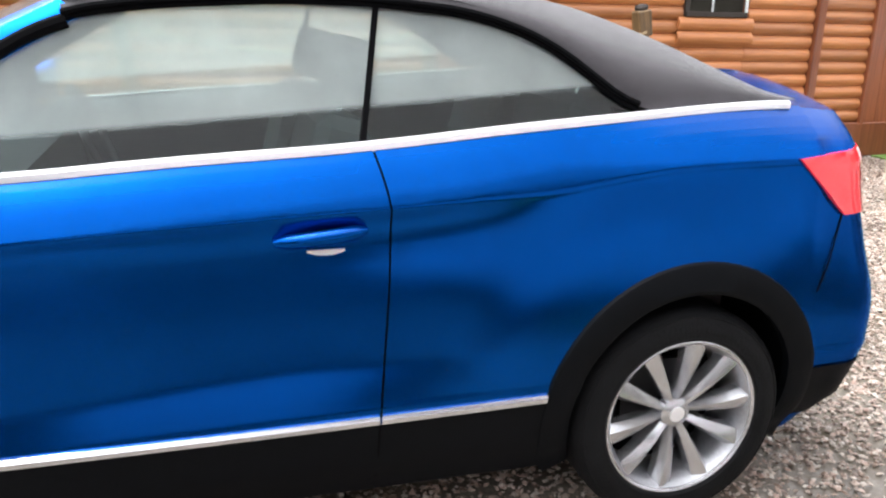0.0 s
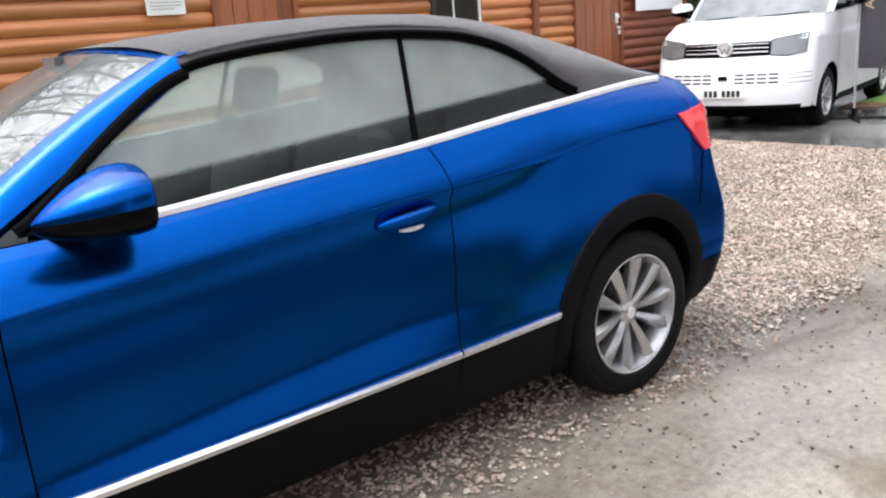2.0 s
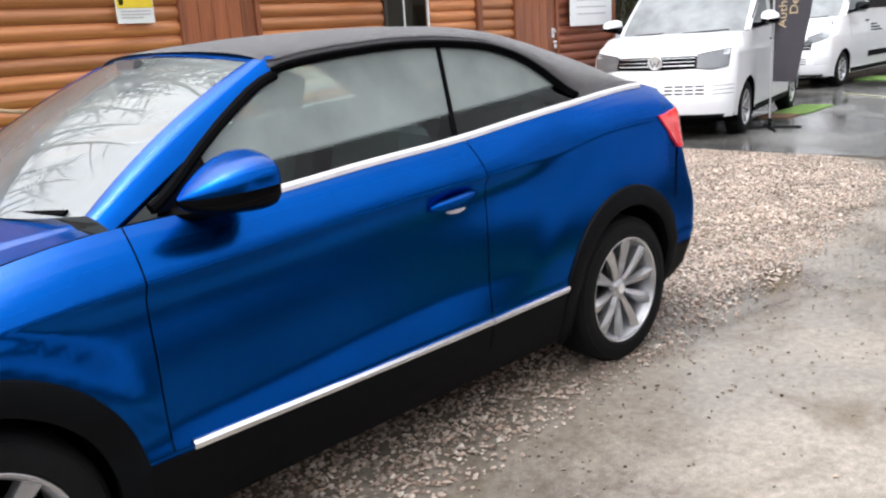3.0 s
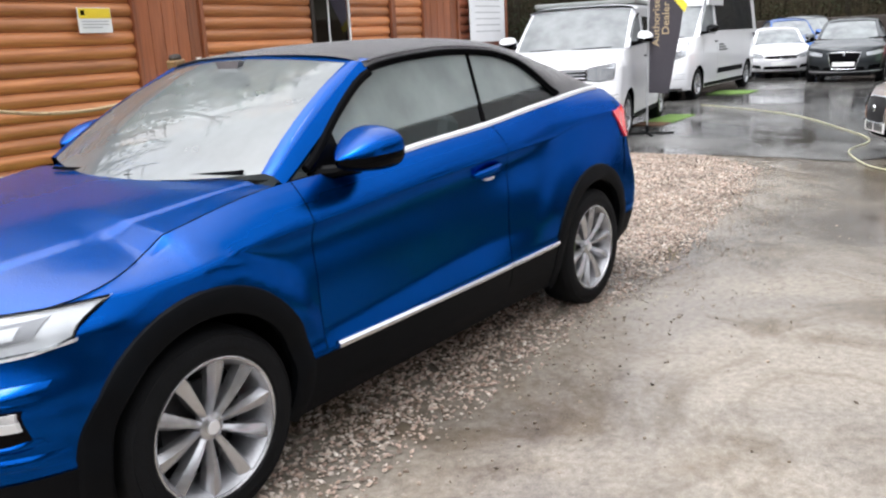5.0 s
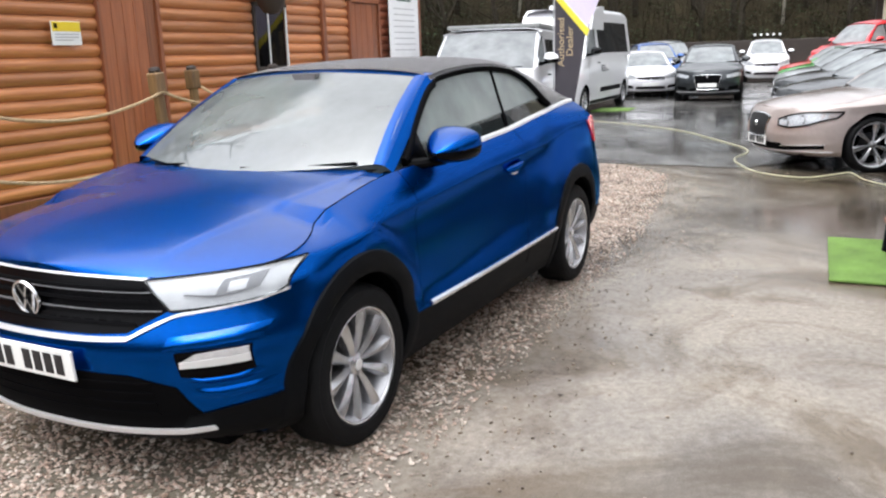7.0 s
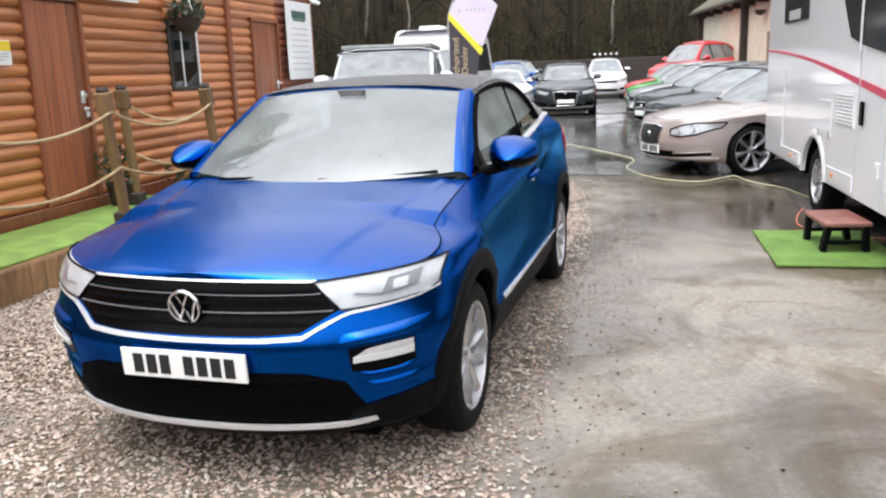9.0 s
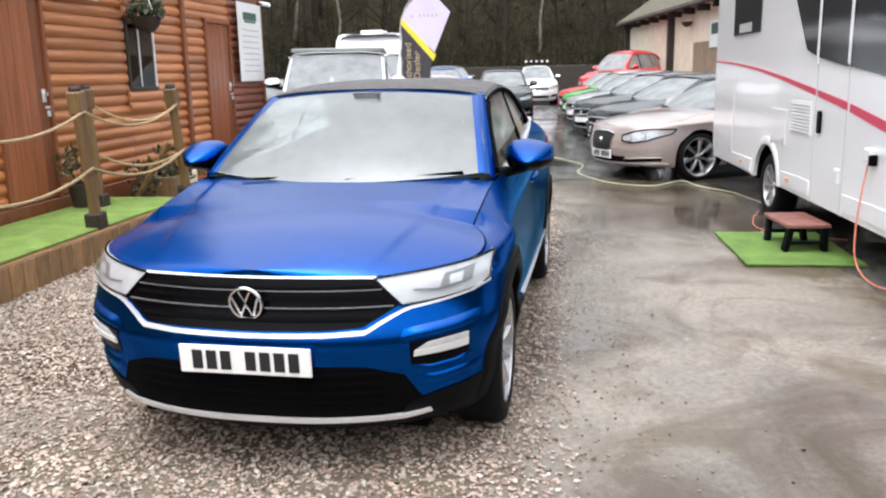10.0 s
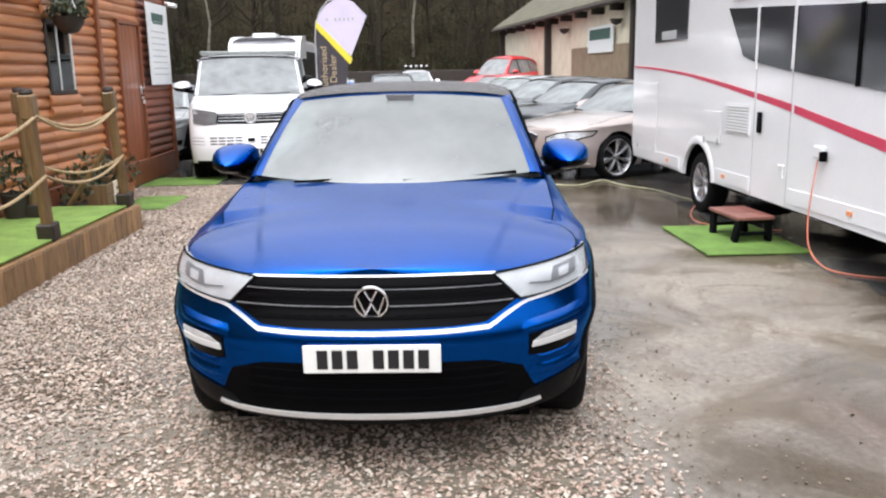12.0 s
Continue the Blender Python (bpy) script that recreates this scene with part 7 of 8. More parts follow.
def panel_van(m, label, length, width, height, wheelbase, nose, bonnet_z, belt_z, ws_base, ws_top, dark_side, awning, lamp_lo, lamp_hi, grille_z, plate_on=True, tall=False):
    root = thing("camper_van", m, label, "van", "camper vans")
    dz = 0.0 if tall else 0.09
    ky = width / 2 / 0.9
    tail = length - wheelbase - nose
    xr = wheelbase + tail
    hw = width / 2
    sh = Shape(front=tab((.2, -nose + .12), (.3, -nose + .02), (.5, -nose), (.7, -nose + .03), (.9, -nose + .08), (bonnet_z, -nose + .16), (bonnet_z + .2, -nose + .35)),
               rear=tab((.2, xr - .1), (.5, xr), (1.2, xr - .02)),
               top=tab((-nose, bonnet_z), (-nose + .2, bonnet_z + .01), (ws_base[0], belt_z), (1.0, belt_z + .03), (xr, belt_z + .03)),
               top_width=tab((-nose, hw * .86), (0, hw * .93), (1, hw * .955), (xr, hw * .955)),
               crease=lambda x: bonnet_z - 0.12, crease_width=hw, flank=tab((0, .83), (.3, .865), (.6, .882), (1.0, .882)),
               wheels=(0.0, wheelbase), radius=0.345, arch=0.40, flare=0.01, depth=0.42, depth_rear=0.12, power=2.6, bottom=0.24 + dz * .6, lean=0.14)
    car_body(root, sh, WHITE_PAINT, ws_base[0] + .05, xr + 5, lambda x: lerp(bonnet_z, ws_base[1] + .01, min(1, max(0, (x + nose) / (nose + ws_base[0])))) + .02, lambda x: belt_z, [(0.34, 1.36)], flare_trim=False, sill=0.42)
    edge = height - (.17 if not tall else .30)
    rz = tab((ws_top[0], height - .06), (ws_top[0] + .4, height), (xr - .5, height), (xr - .05, height - .05), (xr + .02, height - .25))
    lz = tab((ws_base[0] + .15, belt_z + .05), (ws_top[0], edge - .04), (ws_top[0] + .3, edge), (xr, edge))
    ws, gy = cabin(root, sh, WHITE_PAINT, WHITE_PAINT, rz, lz, ws_top[0] + .06, xr - .02, ((ws_base[0], ws_base[1], hw * (.86 if tall else .91), ws_base[0] + .18, ws_base[1] + .03), (ws_top[0], ws_top[1], hw * (.78 if tall else .855), ws_top[0] + .08, ws_top[1] - .03)), power=5.0, soft=False)
    for side in (-1, 1):
        # upper side wall behind the cab
        rows = [[(x, side * gy(x, z), z) for x in np.linspace(1.36, xr - .02, 20)] for z in np.linspace(belt_z, edge + .01, 6)]
        part("upper_side", Geo().slab(rows, lambda p: (p[0], p[1] - side * 0.03, p[2])), WHITE_PAINT, root)
        if dark_side:
            rows = [[(x, side * (gy(x, z) + 0.006), z) for x in np.linspace(1.50, xr - .35, 12)] for z in np.linspace(belt_z + .10, edge - .06, 4)]
            part("side_window", Geo().slab(rows, lambda p: (p[0], p[1] - side * 0.02, p[2])), DARK_GLASS, root, "dark tinted side window")
            part("side_stripe", strip_on_side(sh, np.linspace(1.4, wheelbase - .5, 14), lambda x: .50, lambda x: .62, 0.004, side, 0.01), TRIM, root)
            for i in range(3):
                part("side_mark", strip_on_side(sh, np.linspace(1.5, 2.2 - .15 * i, 6), lambda x: 1.02 + .06 * i, lambda x: 1.05 + .06 * i, 0.004, side, 0.01), TRIM, root)
        else:
            rows = [[(x, side * (gy(x, z) + 0.006), z) for x in np.linspace(1.50, wheelbase - .3, 12)] for z in np.linspace(belt_z + .06, edge - .06, 4)]
            part("side_window", Geo().slab(rows, lambda p: (p[0], p[1] - side * 0.02, p[2])), DARK_GLASS, root, "dark tinted side window")
        lo, hi = lamp_lo, lamp_hi
        lamp_unit(root, sh, lo, hi, side, n=10, bowl=VAN_LAMP)
        door_mirror(root, ws_base[0] + .42, hw + .13, belt_z + .14, side, WHITE_PAINT if not tall else GLOSS_BLACK, 1.08)
        part("sill_panel", strip_on_side(sh, np.linspace(.44, wheelbase - .42, 14), lambda x: 0.25, lambda x: 0.33, 0.004, side, 0.03, 2), TRIM, root)
        for x in (0, wheelbase):
            wheel(root, x, side * (hw - 0.13), side, 0.345, 0.225, 7, far=True)
        part("door_handle", Geo().tube([sh.side(x, belt_z - .14, o, side) for x, o in ((1.18, 0.004), (1.21, 0.03), (1.30, 0.03), (1.33, 0.004))], 0.014, 6), TRIM, root)
    side_glass(root, sh, gy, ws_base[0] + .35, 1.30, lambda x: sh.top(x) + .01, lambda x: max(lz(x) - .02, sh.top(x) + .02), FAR_GLASS)
    gw = (.60 if tall else .47) * ky
    gl = [(-gw, grille_z[0] - .02), (0, grille_z[0] - .03), (gw, grille_z[0] - .02)]
    gh = [(-gw, grille_z[1]), (0, grille_z[1]), (gw, grille_z[1])]
    part("grille", Geo().slab(front_patch(sh, gl, gh, 0.004, 20, 4), inward(0.03)), SEAM, root, "dark slatted grille")
    for i in range(3):
        z = lerp(grille_z[0], grille_z[1], (i + .5) / 3)
        part("grille_bar", Geo().slab(front_patch(sh, [(.02 - gw, z - .004), (gw - .02, z - .004)], [(.02 - gw, z + .005), (gw - .02, z + .005)], 0.010, 16, 2), inward(0.012)), SATIN if i == 0 else ALLOY, root)
    x, y, z = sh.nose(0, (grille_z[0] + grille_z[1]) / 2)
    badge = part("badge", Geo().lathe([(0.0, 0.012), (0.07, 0.012), (0.08, 0.016), (0.09, 0.012), (0.092, 0.0)], 24, Matrix.Translation((x - 0.02, 0, z)) @ Matrix.Rotation(radians(90), 4, 'Z')), SATIN, root, "round bright badge", fix=False)
    for r in range(3):
        for s in (-1, 1):
            for i in range(4):
                y0 = s * (.14 + .125 * i)
                part("intake_slot", Geo().slab(front_patch(sh, [(y0, dz + .49 + r * .045), (y0 + s * .10, dz + .49 + r * .045)], [(y0, dz + .508 + r * .045), (y0 + s * .10, dz + .508 + r * .045)], 0.003, 3, 1), inward(0.015)), SEAM, root)
    # grey strips painted as the shade in bumper-corner grooves, and the bars of the badge
    for r in range(3):
        for s in (-1, 1):
            z = dz + .485 + r * .05
            part("groove_shade_line", Geo().slab(front_patch(sh, [(s * .66 * ky, z), (s * .86 * ky, z + .006)], [(s * .66 * ky, z + .008), (s * .86 * ky, z + .014)], 0.002, 6, 1), inward(0.012)), LAMP_GREY, root)
    x, y, z = sh.nose(0, (grille_z[0] + grille_z[1]) / 2)
    for a, b in (((-.060, .030), (-.028, -.055)), ((-.028, -.055), (0, .002)), ((0, .002), (.028, -.055)), ((.028, -.055), (.060, .030))):
        part("badge_bar", Geo().tube([(x - .036, a[0], z + a[1]), (x - .036, b[0], z + b[1])], 0.007, 6), LAMP_GREY, badge)
    part("sensor_block", Geo().box(sh.nose(0, .56 + dz)[0] - .008, 0, .555 + dz, .03, .10, .05, .005), TRIM, root)
    part("bumper_lip", Geo().slab(front_patch(sh, [(-.85 * ky, .245 + dz * .5), (0, .245 + dz * .5), (.85 * ky, .245 + dz * .5)], [(-.86 * ky, .29 + dz * .5), (0, .285 + dz * .5), (.86 * ky, .29 + dz * .5)], 0.004, 20, 2), inward(0.03)), TRIM, root)
    if plate_on:
        plate(root, sh.nose(0, .47)[0] - .014, 0, .47)
    part("dashboard", Geo().prism([(ws_base[0] + .1, belt_z - .5), (ws_base[0] + .25, belt_z - .02), (ws_base[0] + .7, belt_z - .05), (ws_base[0] + .75, belt_z - .5)], -hw * .85, hw * .85), CABIN_DARK, root)
    part("cowl", Geo().grid([[(ws_base[0] + lerp(.02, .16, s * s) + d, hw * .84 * s, ws_base[1] + h) for s in np.linspace(-1, 1, 13)] for d, h in ((-.12, -.01), (.05, .012))]), GLOSS_BLACK, root, fix=False)
    for y in (-.42, .42):
        seat(root, 1.0, y, .72)
    for y0, y1 in ((-.65, -.05), (.05, .6)):
        part("wiper", Geo().tube([(ws_base[0] + .08, y0, ws_base[1] + .05), (ws_base[0] + .02, y1, ws_base[1] + .03)], 0.008, 5), SEAM, root)
    if tall:
        x0, z0 = ws_top
        part("forehead", Geo().prism([(x0 - .06, z0 - .05), (x0 - .04, z0 + .10), (x0 + .10, height - .18), (x0 + .34, height - .04), (x0 + .75, height + .014), (x0 + 1.1, height + .014), (x0 + 1.1, z0 - .05)], -hw * .90, hw * .90), WHITE_PAINT, root, angle=50)
        for x, w in ((1.9, .7), (3.4, .5)):
            part("roof_vent", Geo().box(x, .1, height + .03, w, .6, .12, .04), WHITE_PAINT, root, "white roof vent")
    if awning:
        part("pop_top", Geo().box((ws_top[0] + xr) / 2 + .05, 0, height + .005, xr - ws_top[0] - .3, hw * 1.70, .07, .025), POP_GREY, root, "dark pop-up roof, closed")
        part("pop_top_seal", Geo().box((ws_top[0] + xr) / 2 + .05, 0, height - .035, xr - ws_top[0] - .35, hw * 1.5, .03, .01), TRIM, root)
    return root


POP_GREY = mat("grey_fibreglass", (0.22, 0.23, 0.225), 0.5, 0, 0.2, 6)
VAN_YAW = 190
vx, vy = 7.74, 5.19
ax = Vector((math.cos(radians(VAN_YAW)), math.sin(radians(VAN_YAW)), 0))
panel_van(faces(vx - ax.x * .89, vy - ax.y * .89, VAN_YAW), "white camper van with grey pop-up roof parked on wet tarmac", 4.9, 1.92, 1.99, 3.0, 0.89, 1.18, 1.30, (.10, 1.275), (.95, 1.90), False, True,
          [(-.505, .895), (-.68, .875), (-.85, .905)], [(-.51, 1.06), (-.70, 1.09), (-.86, 1.115)], (.91, 1.045))
panel_van(faces(15.9, 6.52, 179), "white tall camper van with dark side windows", 5.99, 2.05, 2.62, 4.035, 0.95, 1.12, 1.38, (.0, 1.32), (.95, 2.10), True, False,
          [(-.58, .88), (-.74, .90), (-.92, .98)], [(-.60, 1.00), (-.76, 1.06), (-.93, 1.20)], (.78, .95), plate_on=False, tall=True)
road_car(faces(11.6, 8.0, 183), "silver hatchback parked behind the cabin corner", SILVER_PAINT, 4.2, 1.8, 1.5, 2.6, 0.84, "suv", "slats")


# ---- feather flag ----
def feather_flag():
    r = thing("feather_flag", pose(9.3, 4.30, 0, 0, 0, -14), "tall feather flag, dark below and pale lilac above with yellow band", "flag")
    FLAG_DARK = mat("dark_flag_cloth", (0.05, 0.045, 0.055), 0.8, 0, 0.15, 4)
    FLAG_PALE = mat("pale_lilac_flag_cloth", (0.66, 0.60, 0.78), 0.8, 0, 0.1, 4)
    FLAG_YELLOW = mat("yellow_flag_cloth", (0.78, 0.66, 0.06), 0.8, 0, 0.1, 4)
    TAN = mat("tan_flag_print", (0.46, 0.36, 0.22), 0.8)
    def sheet_part(name, outline, off, mt):
        return part(name, Geo().prism([(y, z) for y, z in outline], off - 0.003, off + 0.003, 'X'), mt, r)
    left = [(0.0, 2.45), (0.0, 2.47), (-0.05, 2.58), (-0.20, 2.74), (-0.36, 2.83)]
    sheet_part("pale_cloth", [(0.0, 2.46)] + left[1:] + [(-0.52, 2.84), (-0.68, 2.76), (-0.89, 2.54), (-0.60, 1.90)], 0, FLAG_PALE)
    sheet_part("dark_cloth", [(0.0, 0.62), (0.0, 2.46), (-0.56, 1.86), (-0.50, 1.45), (-0.34, 0.62)], 0, FLAG_DARK)
    sheet_part("yellow_band", [(0.0, 2.49), (0.0, 2.37), (-0.58, 1.76), (-0.625, 1.86)], -0.007, FLAG_YELLOW)
    part("pole", Geo().tube([(0, 0.025, 0.05), (0, 0.025, 2.2), (0, 0.0, 2.45), (0, -0.09, 2.66), (0, -0.22, 2.80), (0, -0.5, 2.88)], 0.013, 8), GREY_INK, r)
    for a in (45, 135):
        part("cross_foot", Geo().box(0, 0, 0.018, 0.8, 0.035, 0.02, 0.005, pose(0, 0.02, 0, 0, 0, a)), TRIM, r)
    part("foot_socket", Geo().tube([(0, 0.025, 0.02), (0, 0.025, 0.14)], 0.024, 10), TRIM, r)
    for i in range(7):
        if i != 1:
            part("print", Geo().box(-0.006, -0.20 - i * 0.075, 2.50, 0.003, 0.034, 0.05, 0.001), GREY_INK, r)
    for text, y, z in (("Authorised", -0.17, 1.30), ("Dealer", -0.33, 1.46)):
        cu = bpy.data.curves.new("flag_writing", 'FONT')
        cu.body, cu.size, cu.extrude = text, 0.17, 0.001
        tmp = bpy.data.objects.new("tmp", cu)
        me = bpy.data.meshes.new_from_object(tmp)
        bpy.data.objects.remove(tmp)
        me.materials.clear()
        me.materials.append(TAN)
        o = new("writing", me)
        o.parent = r
        # reads upwards on the side that faces -x
        o.matrix_local = Matrix(((0, 0, -1, -0.006), (0, 1, 0, y), (1, 0, 0, z), (0, 0, 0, 1)))


feather_flag()


# ---- barn ----
def barn():
    a, b = Vector((16.5, -4.26, 0)), Vector((37.5, -1.85, 0))
    d = (b - a).normalized()
    ang = math.degrees(math.atan2(d.y, d.x))
    L = (b - a).length
    m = pose(a.x, a.y, 0, 0, 0, ang)
    r = thing("barn", m, "long cream rendered barn with dark posts and mossy roof", "building")
    part("wall", Geo().prism([(-8, 0), (0, 0), (0, 3.75), (-4, 6.6), (-8, 3.75)], 0, L, 'X'), CREAM, r)
    part("roof_slope", Geo().prism([(0.45, 3.62), (-4.0, 6.65), (-4.0, 6.78), (0.45, 3.75)], -0.3, L + 0.3, 'X'), ROOF_MOSS, r)
    part("roof_slope", Geo().prism([(-8.45, 3.62), (-4.0, 6.65), (-4.0, 6.78), (-8.45, 3.75)], -0.3, L + 0.3, 'X'), ROOF_MOSS, r)
    part("gutter", Geo().tube([(-0.3, 0.48, 3.62), (L + 0.3, 0.48, 3.62)], 0.07, 8), DARK_TIMBER, r)
    for i in range(12):
        x = 0.8 + i * 1.75
        part("rafter_end", Geo().box(x, 0.2, 3.50, 0.14, 0.45, 0.22, 0.01), DARK_TIMBER, r)
    for x in (3.0, 12.3, 20.6):
        part("post", Geo().box(x, 0.12, 1.85, 0.26, 0.24, 3.7, 0.01), DARK_TIMBER, r)
    part("boarding", Geo().box(4.6, 0.06, 1.2, 9.2, 0.08, 2.4, 0.01), mat("grey_brown_boards", (0.30, 0.22, 0.15), 0.8, 0, 0.3, 3), r)
    w = part("barn_sign", Geo().box(6.0, 0.12, 2.6, 2.4, 0.06, 0.85, 0.01), WHITE_BOARD, r, "white board with dark green band")
    part("print", Geo().box(6.0, 0.155, 2.76, 2.0, 0.01, 0.34, 0.003), SIGN_GREEN, w)
    for x in (4.3, 9.7):
        bk = part("wall_basket", Geo().lathe([(0, -.16), (.14, -.10), (.21, .04), (0, .04)], 12, Matrix.Translation((x, 0.22, 3.1)), axis='Z'), DARK_TIMBER, r, fix=False)


barn()
tagged(build("back_fence", Geo().box(42.5, 6, 0.9, 0.12, 26, 1.8, 0.02), DARK_TIMBER), "dark boarded fence at the back of the yard", "fence", kind="structure")


# ---- woods ----
def bank():
    # the -y and -x stretches are unseen, added to darken low reflections
    line = [(-14, 16), (2, 15), (12, 15), (24, 17), (36, 18), (45, 12), (47, 0), (46, -12), (42, -24), (28, -24), (14, -18), (2, -15), (-10, -15), (-21, -11), (-25, 0), (-22, 11), (-14, 16)]
    rows = []
    nrm = []
    for i, (x, y) in enumerate(line):
        x0, y0 = line[max(0, i - 1)]
        x1, y1 = line[min(len(line) - 1, i + 1)]
        dx, dy = x1 - x0, y1 - y0
        l = math.hypot(dx, dy)
        nrm.append((-dy / l, dx / l) if (-dy * 1 + dx * 0) and True else (0, 1))
    for d, h in ((0, -0.05), (2, 0.9), (5, 2.6), (10, 5.5), (20, 10), (40, 15)):
        row = []
        for (x, y), (nx, ny) in zip(line, nrm):
            row.append((x + nx * d, y + ny * d, h))
        rows.append(row)
    fine = []
    for r in rows:
        q = smooth_path(r, 8)
        fine.append([(x, y, z + 0.35 * noise.noise((x * 0.4, y * 0.4, z)) * (1 if z > 0 else 0)) for x, y, z in q])
    tagged(build("wooded_bank", Geo().grid(fine), LITTER, fix=False), "brown leaf-littered bank rising behind the yard, with an added unseen stretch around it", "bank", kind="structure")
    return fine


BANK = bank()


def tree(seed, height, bark, leafy=False):
    rng = random.Random(seed)
    r = thing("tree", Matrix.Identity(4), "evergreen ivy-clad tree at the edge of the yard" if leafy else "bare winter tree with ivy on a leaf-littered bank" if bark is BARK else "slim pale birch, bare in winter", "tree", "trees of the wood")
    pts, rad = [], []
    x = y = 0.0
    for i in range(9):
        t = i / 8
        pts.append((x, y, height * t - 0.4))
        rad.append(lerp(0.20, 0.03, t ** 0.8) * height / 11 * (0.55 if bark is BIRCH else 1))
        x += rng.uniform(-0.22, 0.22)
        y += rng.uniform(-0.22, 0.22)
    part("trunk", Geo().tube(pts, rad, 8), bark, r)
    limbs, twigs = Geo(), Geo()
    for i in range(16):
        t = rng.uniform(0.16, 0.95)
        k = min(7, int(t * 8))
        base = Vector(pts[k]).lerp(Vector(pts[k + 1]), t * 8 - k)
        a = rng.uniform(0, 6.28)
        ln = (1.1 - t * 0.6) * rng.uniform(1.6, 3.2)
        d = Vector((math.cos(a), math.sin(a), rng.uniform(0.2, 0.9)))
        p = [tuple(base + d * ln * s + Vector((0, 0, 0.25 * ln * s * s)) + Vector((rng.uniform(-.1, .1), rng.uniform(-.1, .1), 0)) * s) for s in (0, 0.35, 0.7, 1.0)]
        limbs.tube(p, [0.05, 0.035, 0.022, 0.008], 5)
        for j in range(14):
            s = rng.uniform(0.2, 1.0)
            q = base + d * ln * s + Vector((0, 0, 0.25 * ln * s * s))
            e = q + Vector((rng.uniform(-1, 1), rng.uniform(-1, 1), rng.uniform(-0.2, 1.0))) * rng.uniform(0.3, 0.9)
            w = Vector((rng.uniform(-1, 1), rng.uniform(-1, 1), rng.uniform(-1, 1))) * 0.012
            mid = (q + e) / 2 + Vector((rng.uniform(-.1, .1), rng.uniform(-.1, .1), rng.uniform(-.1, .1)))
            twigs.add([tuple(q - w), tuple(q + w), tuple(mid + w * .7), tuple(mid - w * .7), tuple(e)], [(0, 1, 2, 3), (3, 2, 4)])
    if leafy:
        nr = np.random.default_rng(seed)
        n = 5200
        h = nr.uniform(0.25, 1.0, n)
        a, d = nr.uniform(0, 2 * math.pi, n), nr.uniform(0.1, 1.0, n) ** 0.6 * (0.5 + 2.4 * np.sin(math.pi * np.clip(1.05 - h, 0, 1)))
        keep = np.sin(a * 3 + h * 23) + nr.uniform(-1, 1, n) > -0.5
        c = np.stack([np.cos(a) * d, np.sin(a) * d, h * height + nr.normal(0, .3, n)], -1)[keep]
        q = np.array([(-1, 0, 0), (0, -0.5, 0.2), (1, 0, 0), (0, 0.5, 0.2)])
        v = []
        for p in c:
            m3 = np.array(Euler(nr.uniform(0, 6.28, 3)).to_matrix())
            v += [tuple(w) for w in p + (q * nr.uniform(0.07, 0.16)) @ m3.T]
        tagged(part("foliage", Geo().add(v, [(4 * i, 4 * i + 1, 4 * i + 2, 4 * i + 3) for i in range(len(c))]), IVY, r, smooth=False, fix=False), kind="stuff")
    tagged(part("branchwork", limbs, BARK, r, fix=False), kind="stuff")
    tagged(part("crown", twigs, TWIG, r, smooth=False, fix=False), kind="stuff")
    return r


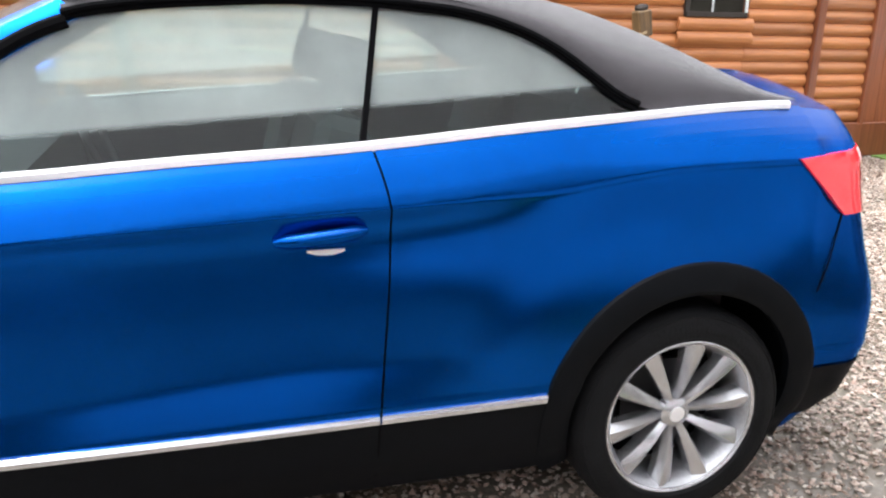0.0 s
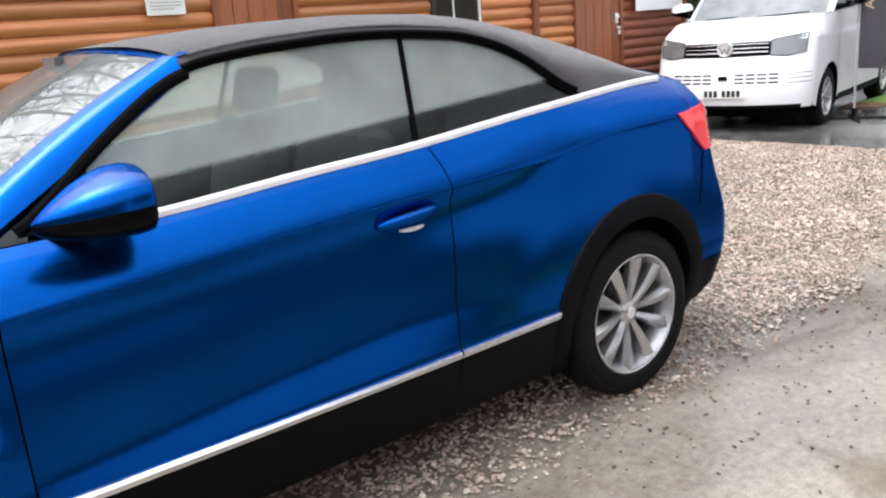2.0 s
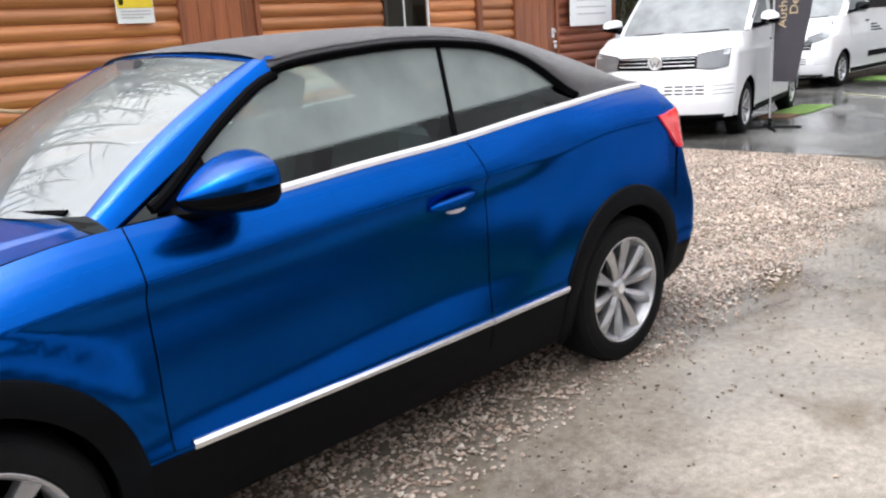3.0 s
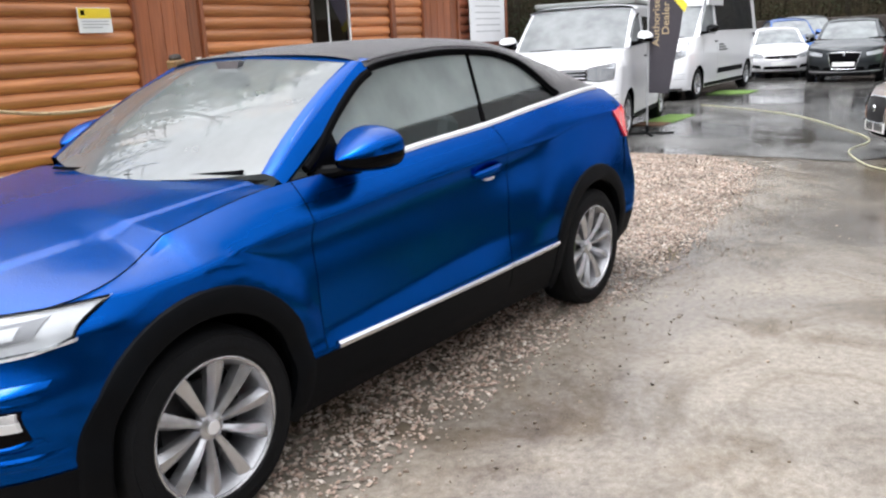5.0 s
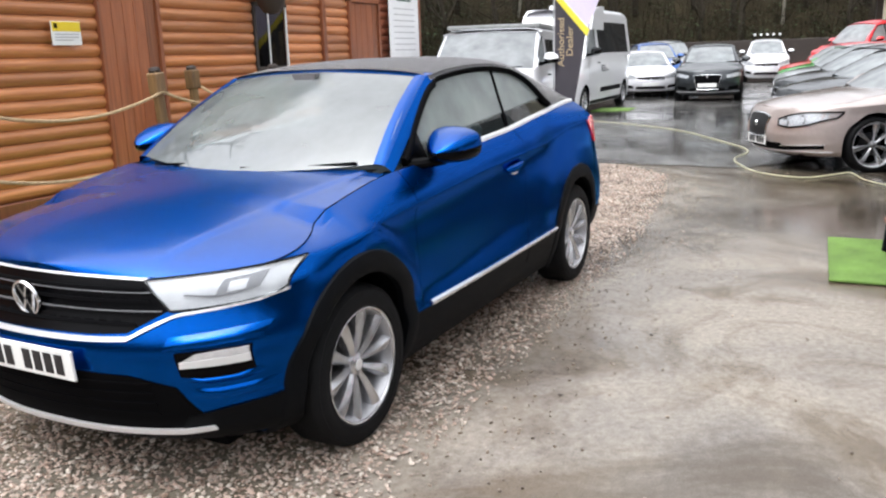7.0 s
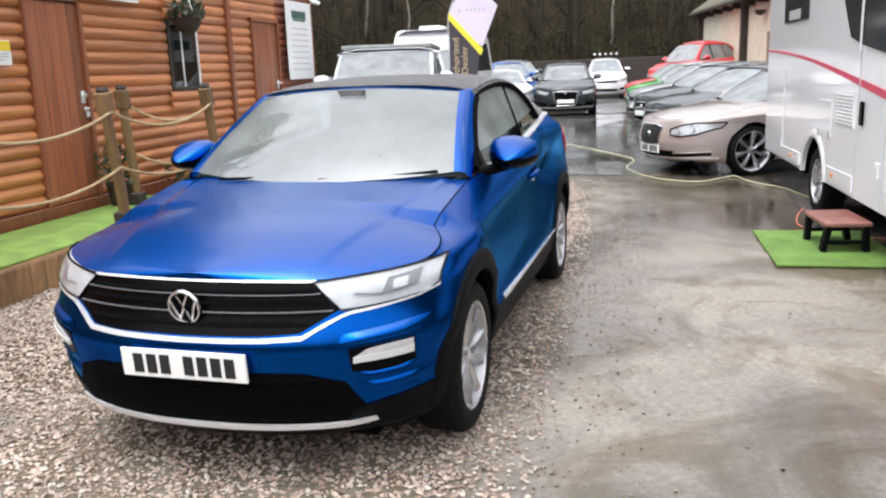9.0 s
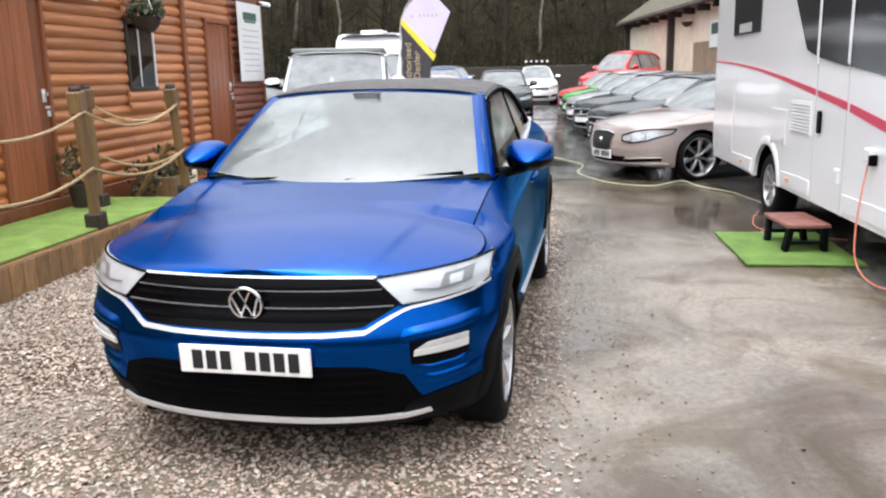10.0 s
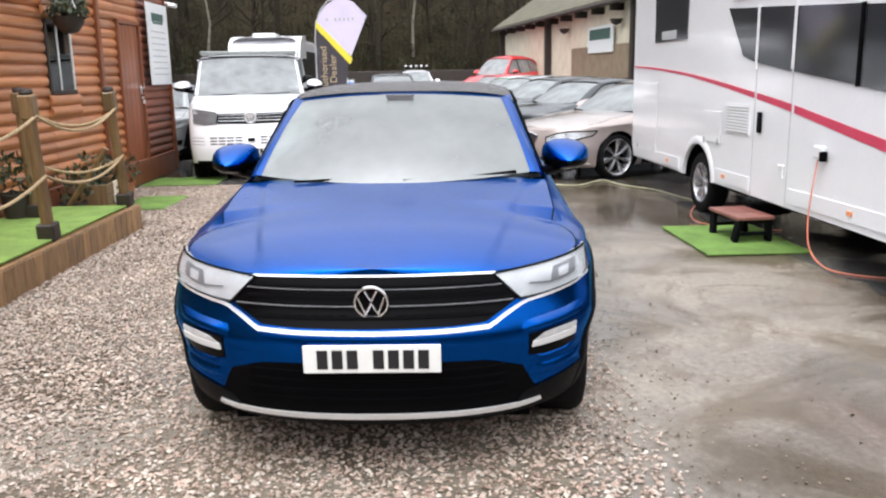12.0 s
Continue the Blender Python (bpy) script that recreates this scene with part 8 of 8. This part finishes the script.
def woods():
    rng = random.Random(21)
    kinds = [tree(1, 12, BARK), tree(2, 10, BARK), tree(3, 13, BARK), tree(4, 11, BIRCH), tree(5, 9, BARK)]
    first = [True] * len(kinds)
    cols = len(BANK[0])
    n = 0
    for row in (1, 2, 2, 3, 3, 4):
        j = rng.randint(0, 2)
        while j < cols - 1:
            # sparser trees on the added, unseen stretch of bank
            if j > 66 and (row == 2 or row == 4):
                break
            p = Vector(BANK[row][j]).lerp(Vector(BANK[row][min(cols - 1, j + 1)]), rng.random()).lerp(Vector(BANK[min(5, row + 1)][j]), rng.random() * 0.6)
            k = rng.choice([0, 1, 2, 0, 2, 4, 3])
            m = pose(p.x, p.y, p.z - 0.1, rng.uniform(-3, 3), rng.uniform(-3, 3), rng.uniform(0, 360))
            if first[k]:
                kinds[k].matrix_basis = m
                first[k] = False
            else:
                copy_thing(kinds[k], m)
            n += 1
            j += rng.randint(1, 3) if j < 66 else rng.randint(3, 5)
    for i in range(9):
        copy_thing(kinds[(0, 2, 1, 2)[i % 4]], pose(3.0 + i * 1.3 + rng.uniform(-.5, .5), 11.8 + rng.uniform(-.5, 1.6), -0.1, rng.uniform(-3, 3), rng.uniform(-3, 3), rng.uniform(0, 360)) @ Matrix.Scale(rng.uniform(1.05, 1.25) if i < 4 else rng.uniform(0.8, 1.0), 4))
    ivy_tree = tree(9, 12.5, BARK, True)
    ivy_tree.matrix_basis = pose(7.6, 11.8, -0.1)
    for x, y, s, a in ((4.2, 13.0, 1.0, 70), (5.2, 12.2, 1.05, 220), (6.6, 12.4, 1.0, 310), (8.6, 13.2, 0.95, 130), (10.6, 12.9, 0.9, 20)):
        copy_thing(ivy_tree, pose(x, y, -0.1, 0, 0, a) @ Matrix.Scale(s, 4))
    nr = np.random.default_rng(8)
    places, sizes = [], []
    for row in range(0, 5):
        for j in range(cols - 1):
            for _ in range(70):
                a, b = nr.random(2)
                p = np.array(BANK[row][j]) * (1 - a) * (1 - b) + np.array(BANK[row][j + 1]) * a * (1 - b) + np.array(BANK[row + 1][j]) * (1 - a) * b + np.array(BANK[row + 1][j + 1]) * a * b
                places.append(p + np.array([0, 0, nr.uniform(0.0, 2.4)]))
                sizes.append(nr.uniform(0.3, 1.1))
    places, sizes = np.array(places), np.array(sizes)
    blade_v = np.array([(-0.012, 0, -1), (0.012, 0, -1), (0.10, 0.02, 0.1), (0.085, 0, 0.1), (0.3, 0.1, 1.1), (-0.15, -0.1, 0.9)])
    blade_f = np.array([(0, 1, 2, 3), (3, 2, 4, 4), (0, 1, 5, 5)])[:, :3]
    scatter("undergrowth", places, sizes, TWIG, "tangled brown undergrowth and twigs on the bank", "undergrowth", 1.0, 0.2, 5, blade_v, blade_f)
    pick = nr.random(len(places)) < 0.35
    pl = np.repeat(places[pick], 9, axis=0) + nr.normal(0, 0.35, (int(pick.sum()) * 9, 3))
    leaf_v = np.array([(-1, 0, 0), (0, -0.5, 0.2), (1, 0, 0), (0, 0.5, 0.25)])
    leaf_f = np.array([(0, 1, 2, 3)])
    scatter("ivy_leaves", pl, nr.uniform(0.04, 0.13, len(pl)), IVY, "dark evergreen ivy and bramble leaves on the bank", "foliage", 1.0, 0.3, 6, leaf_v, leaf_f)


woods()
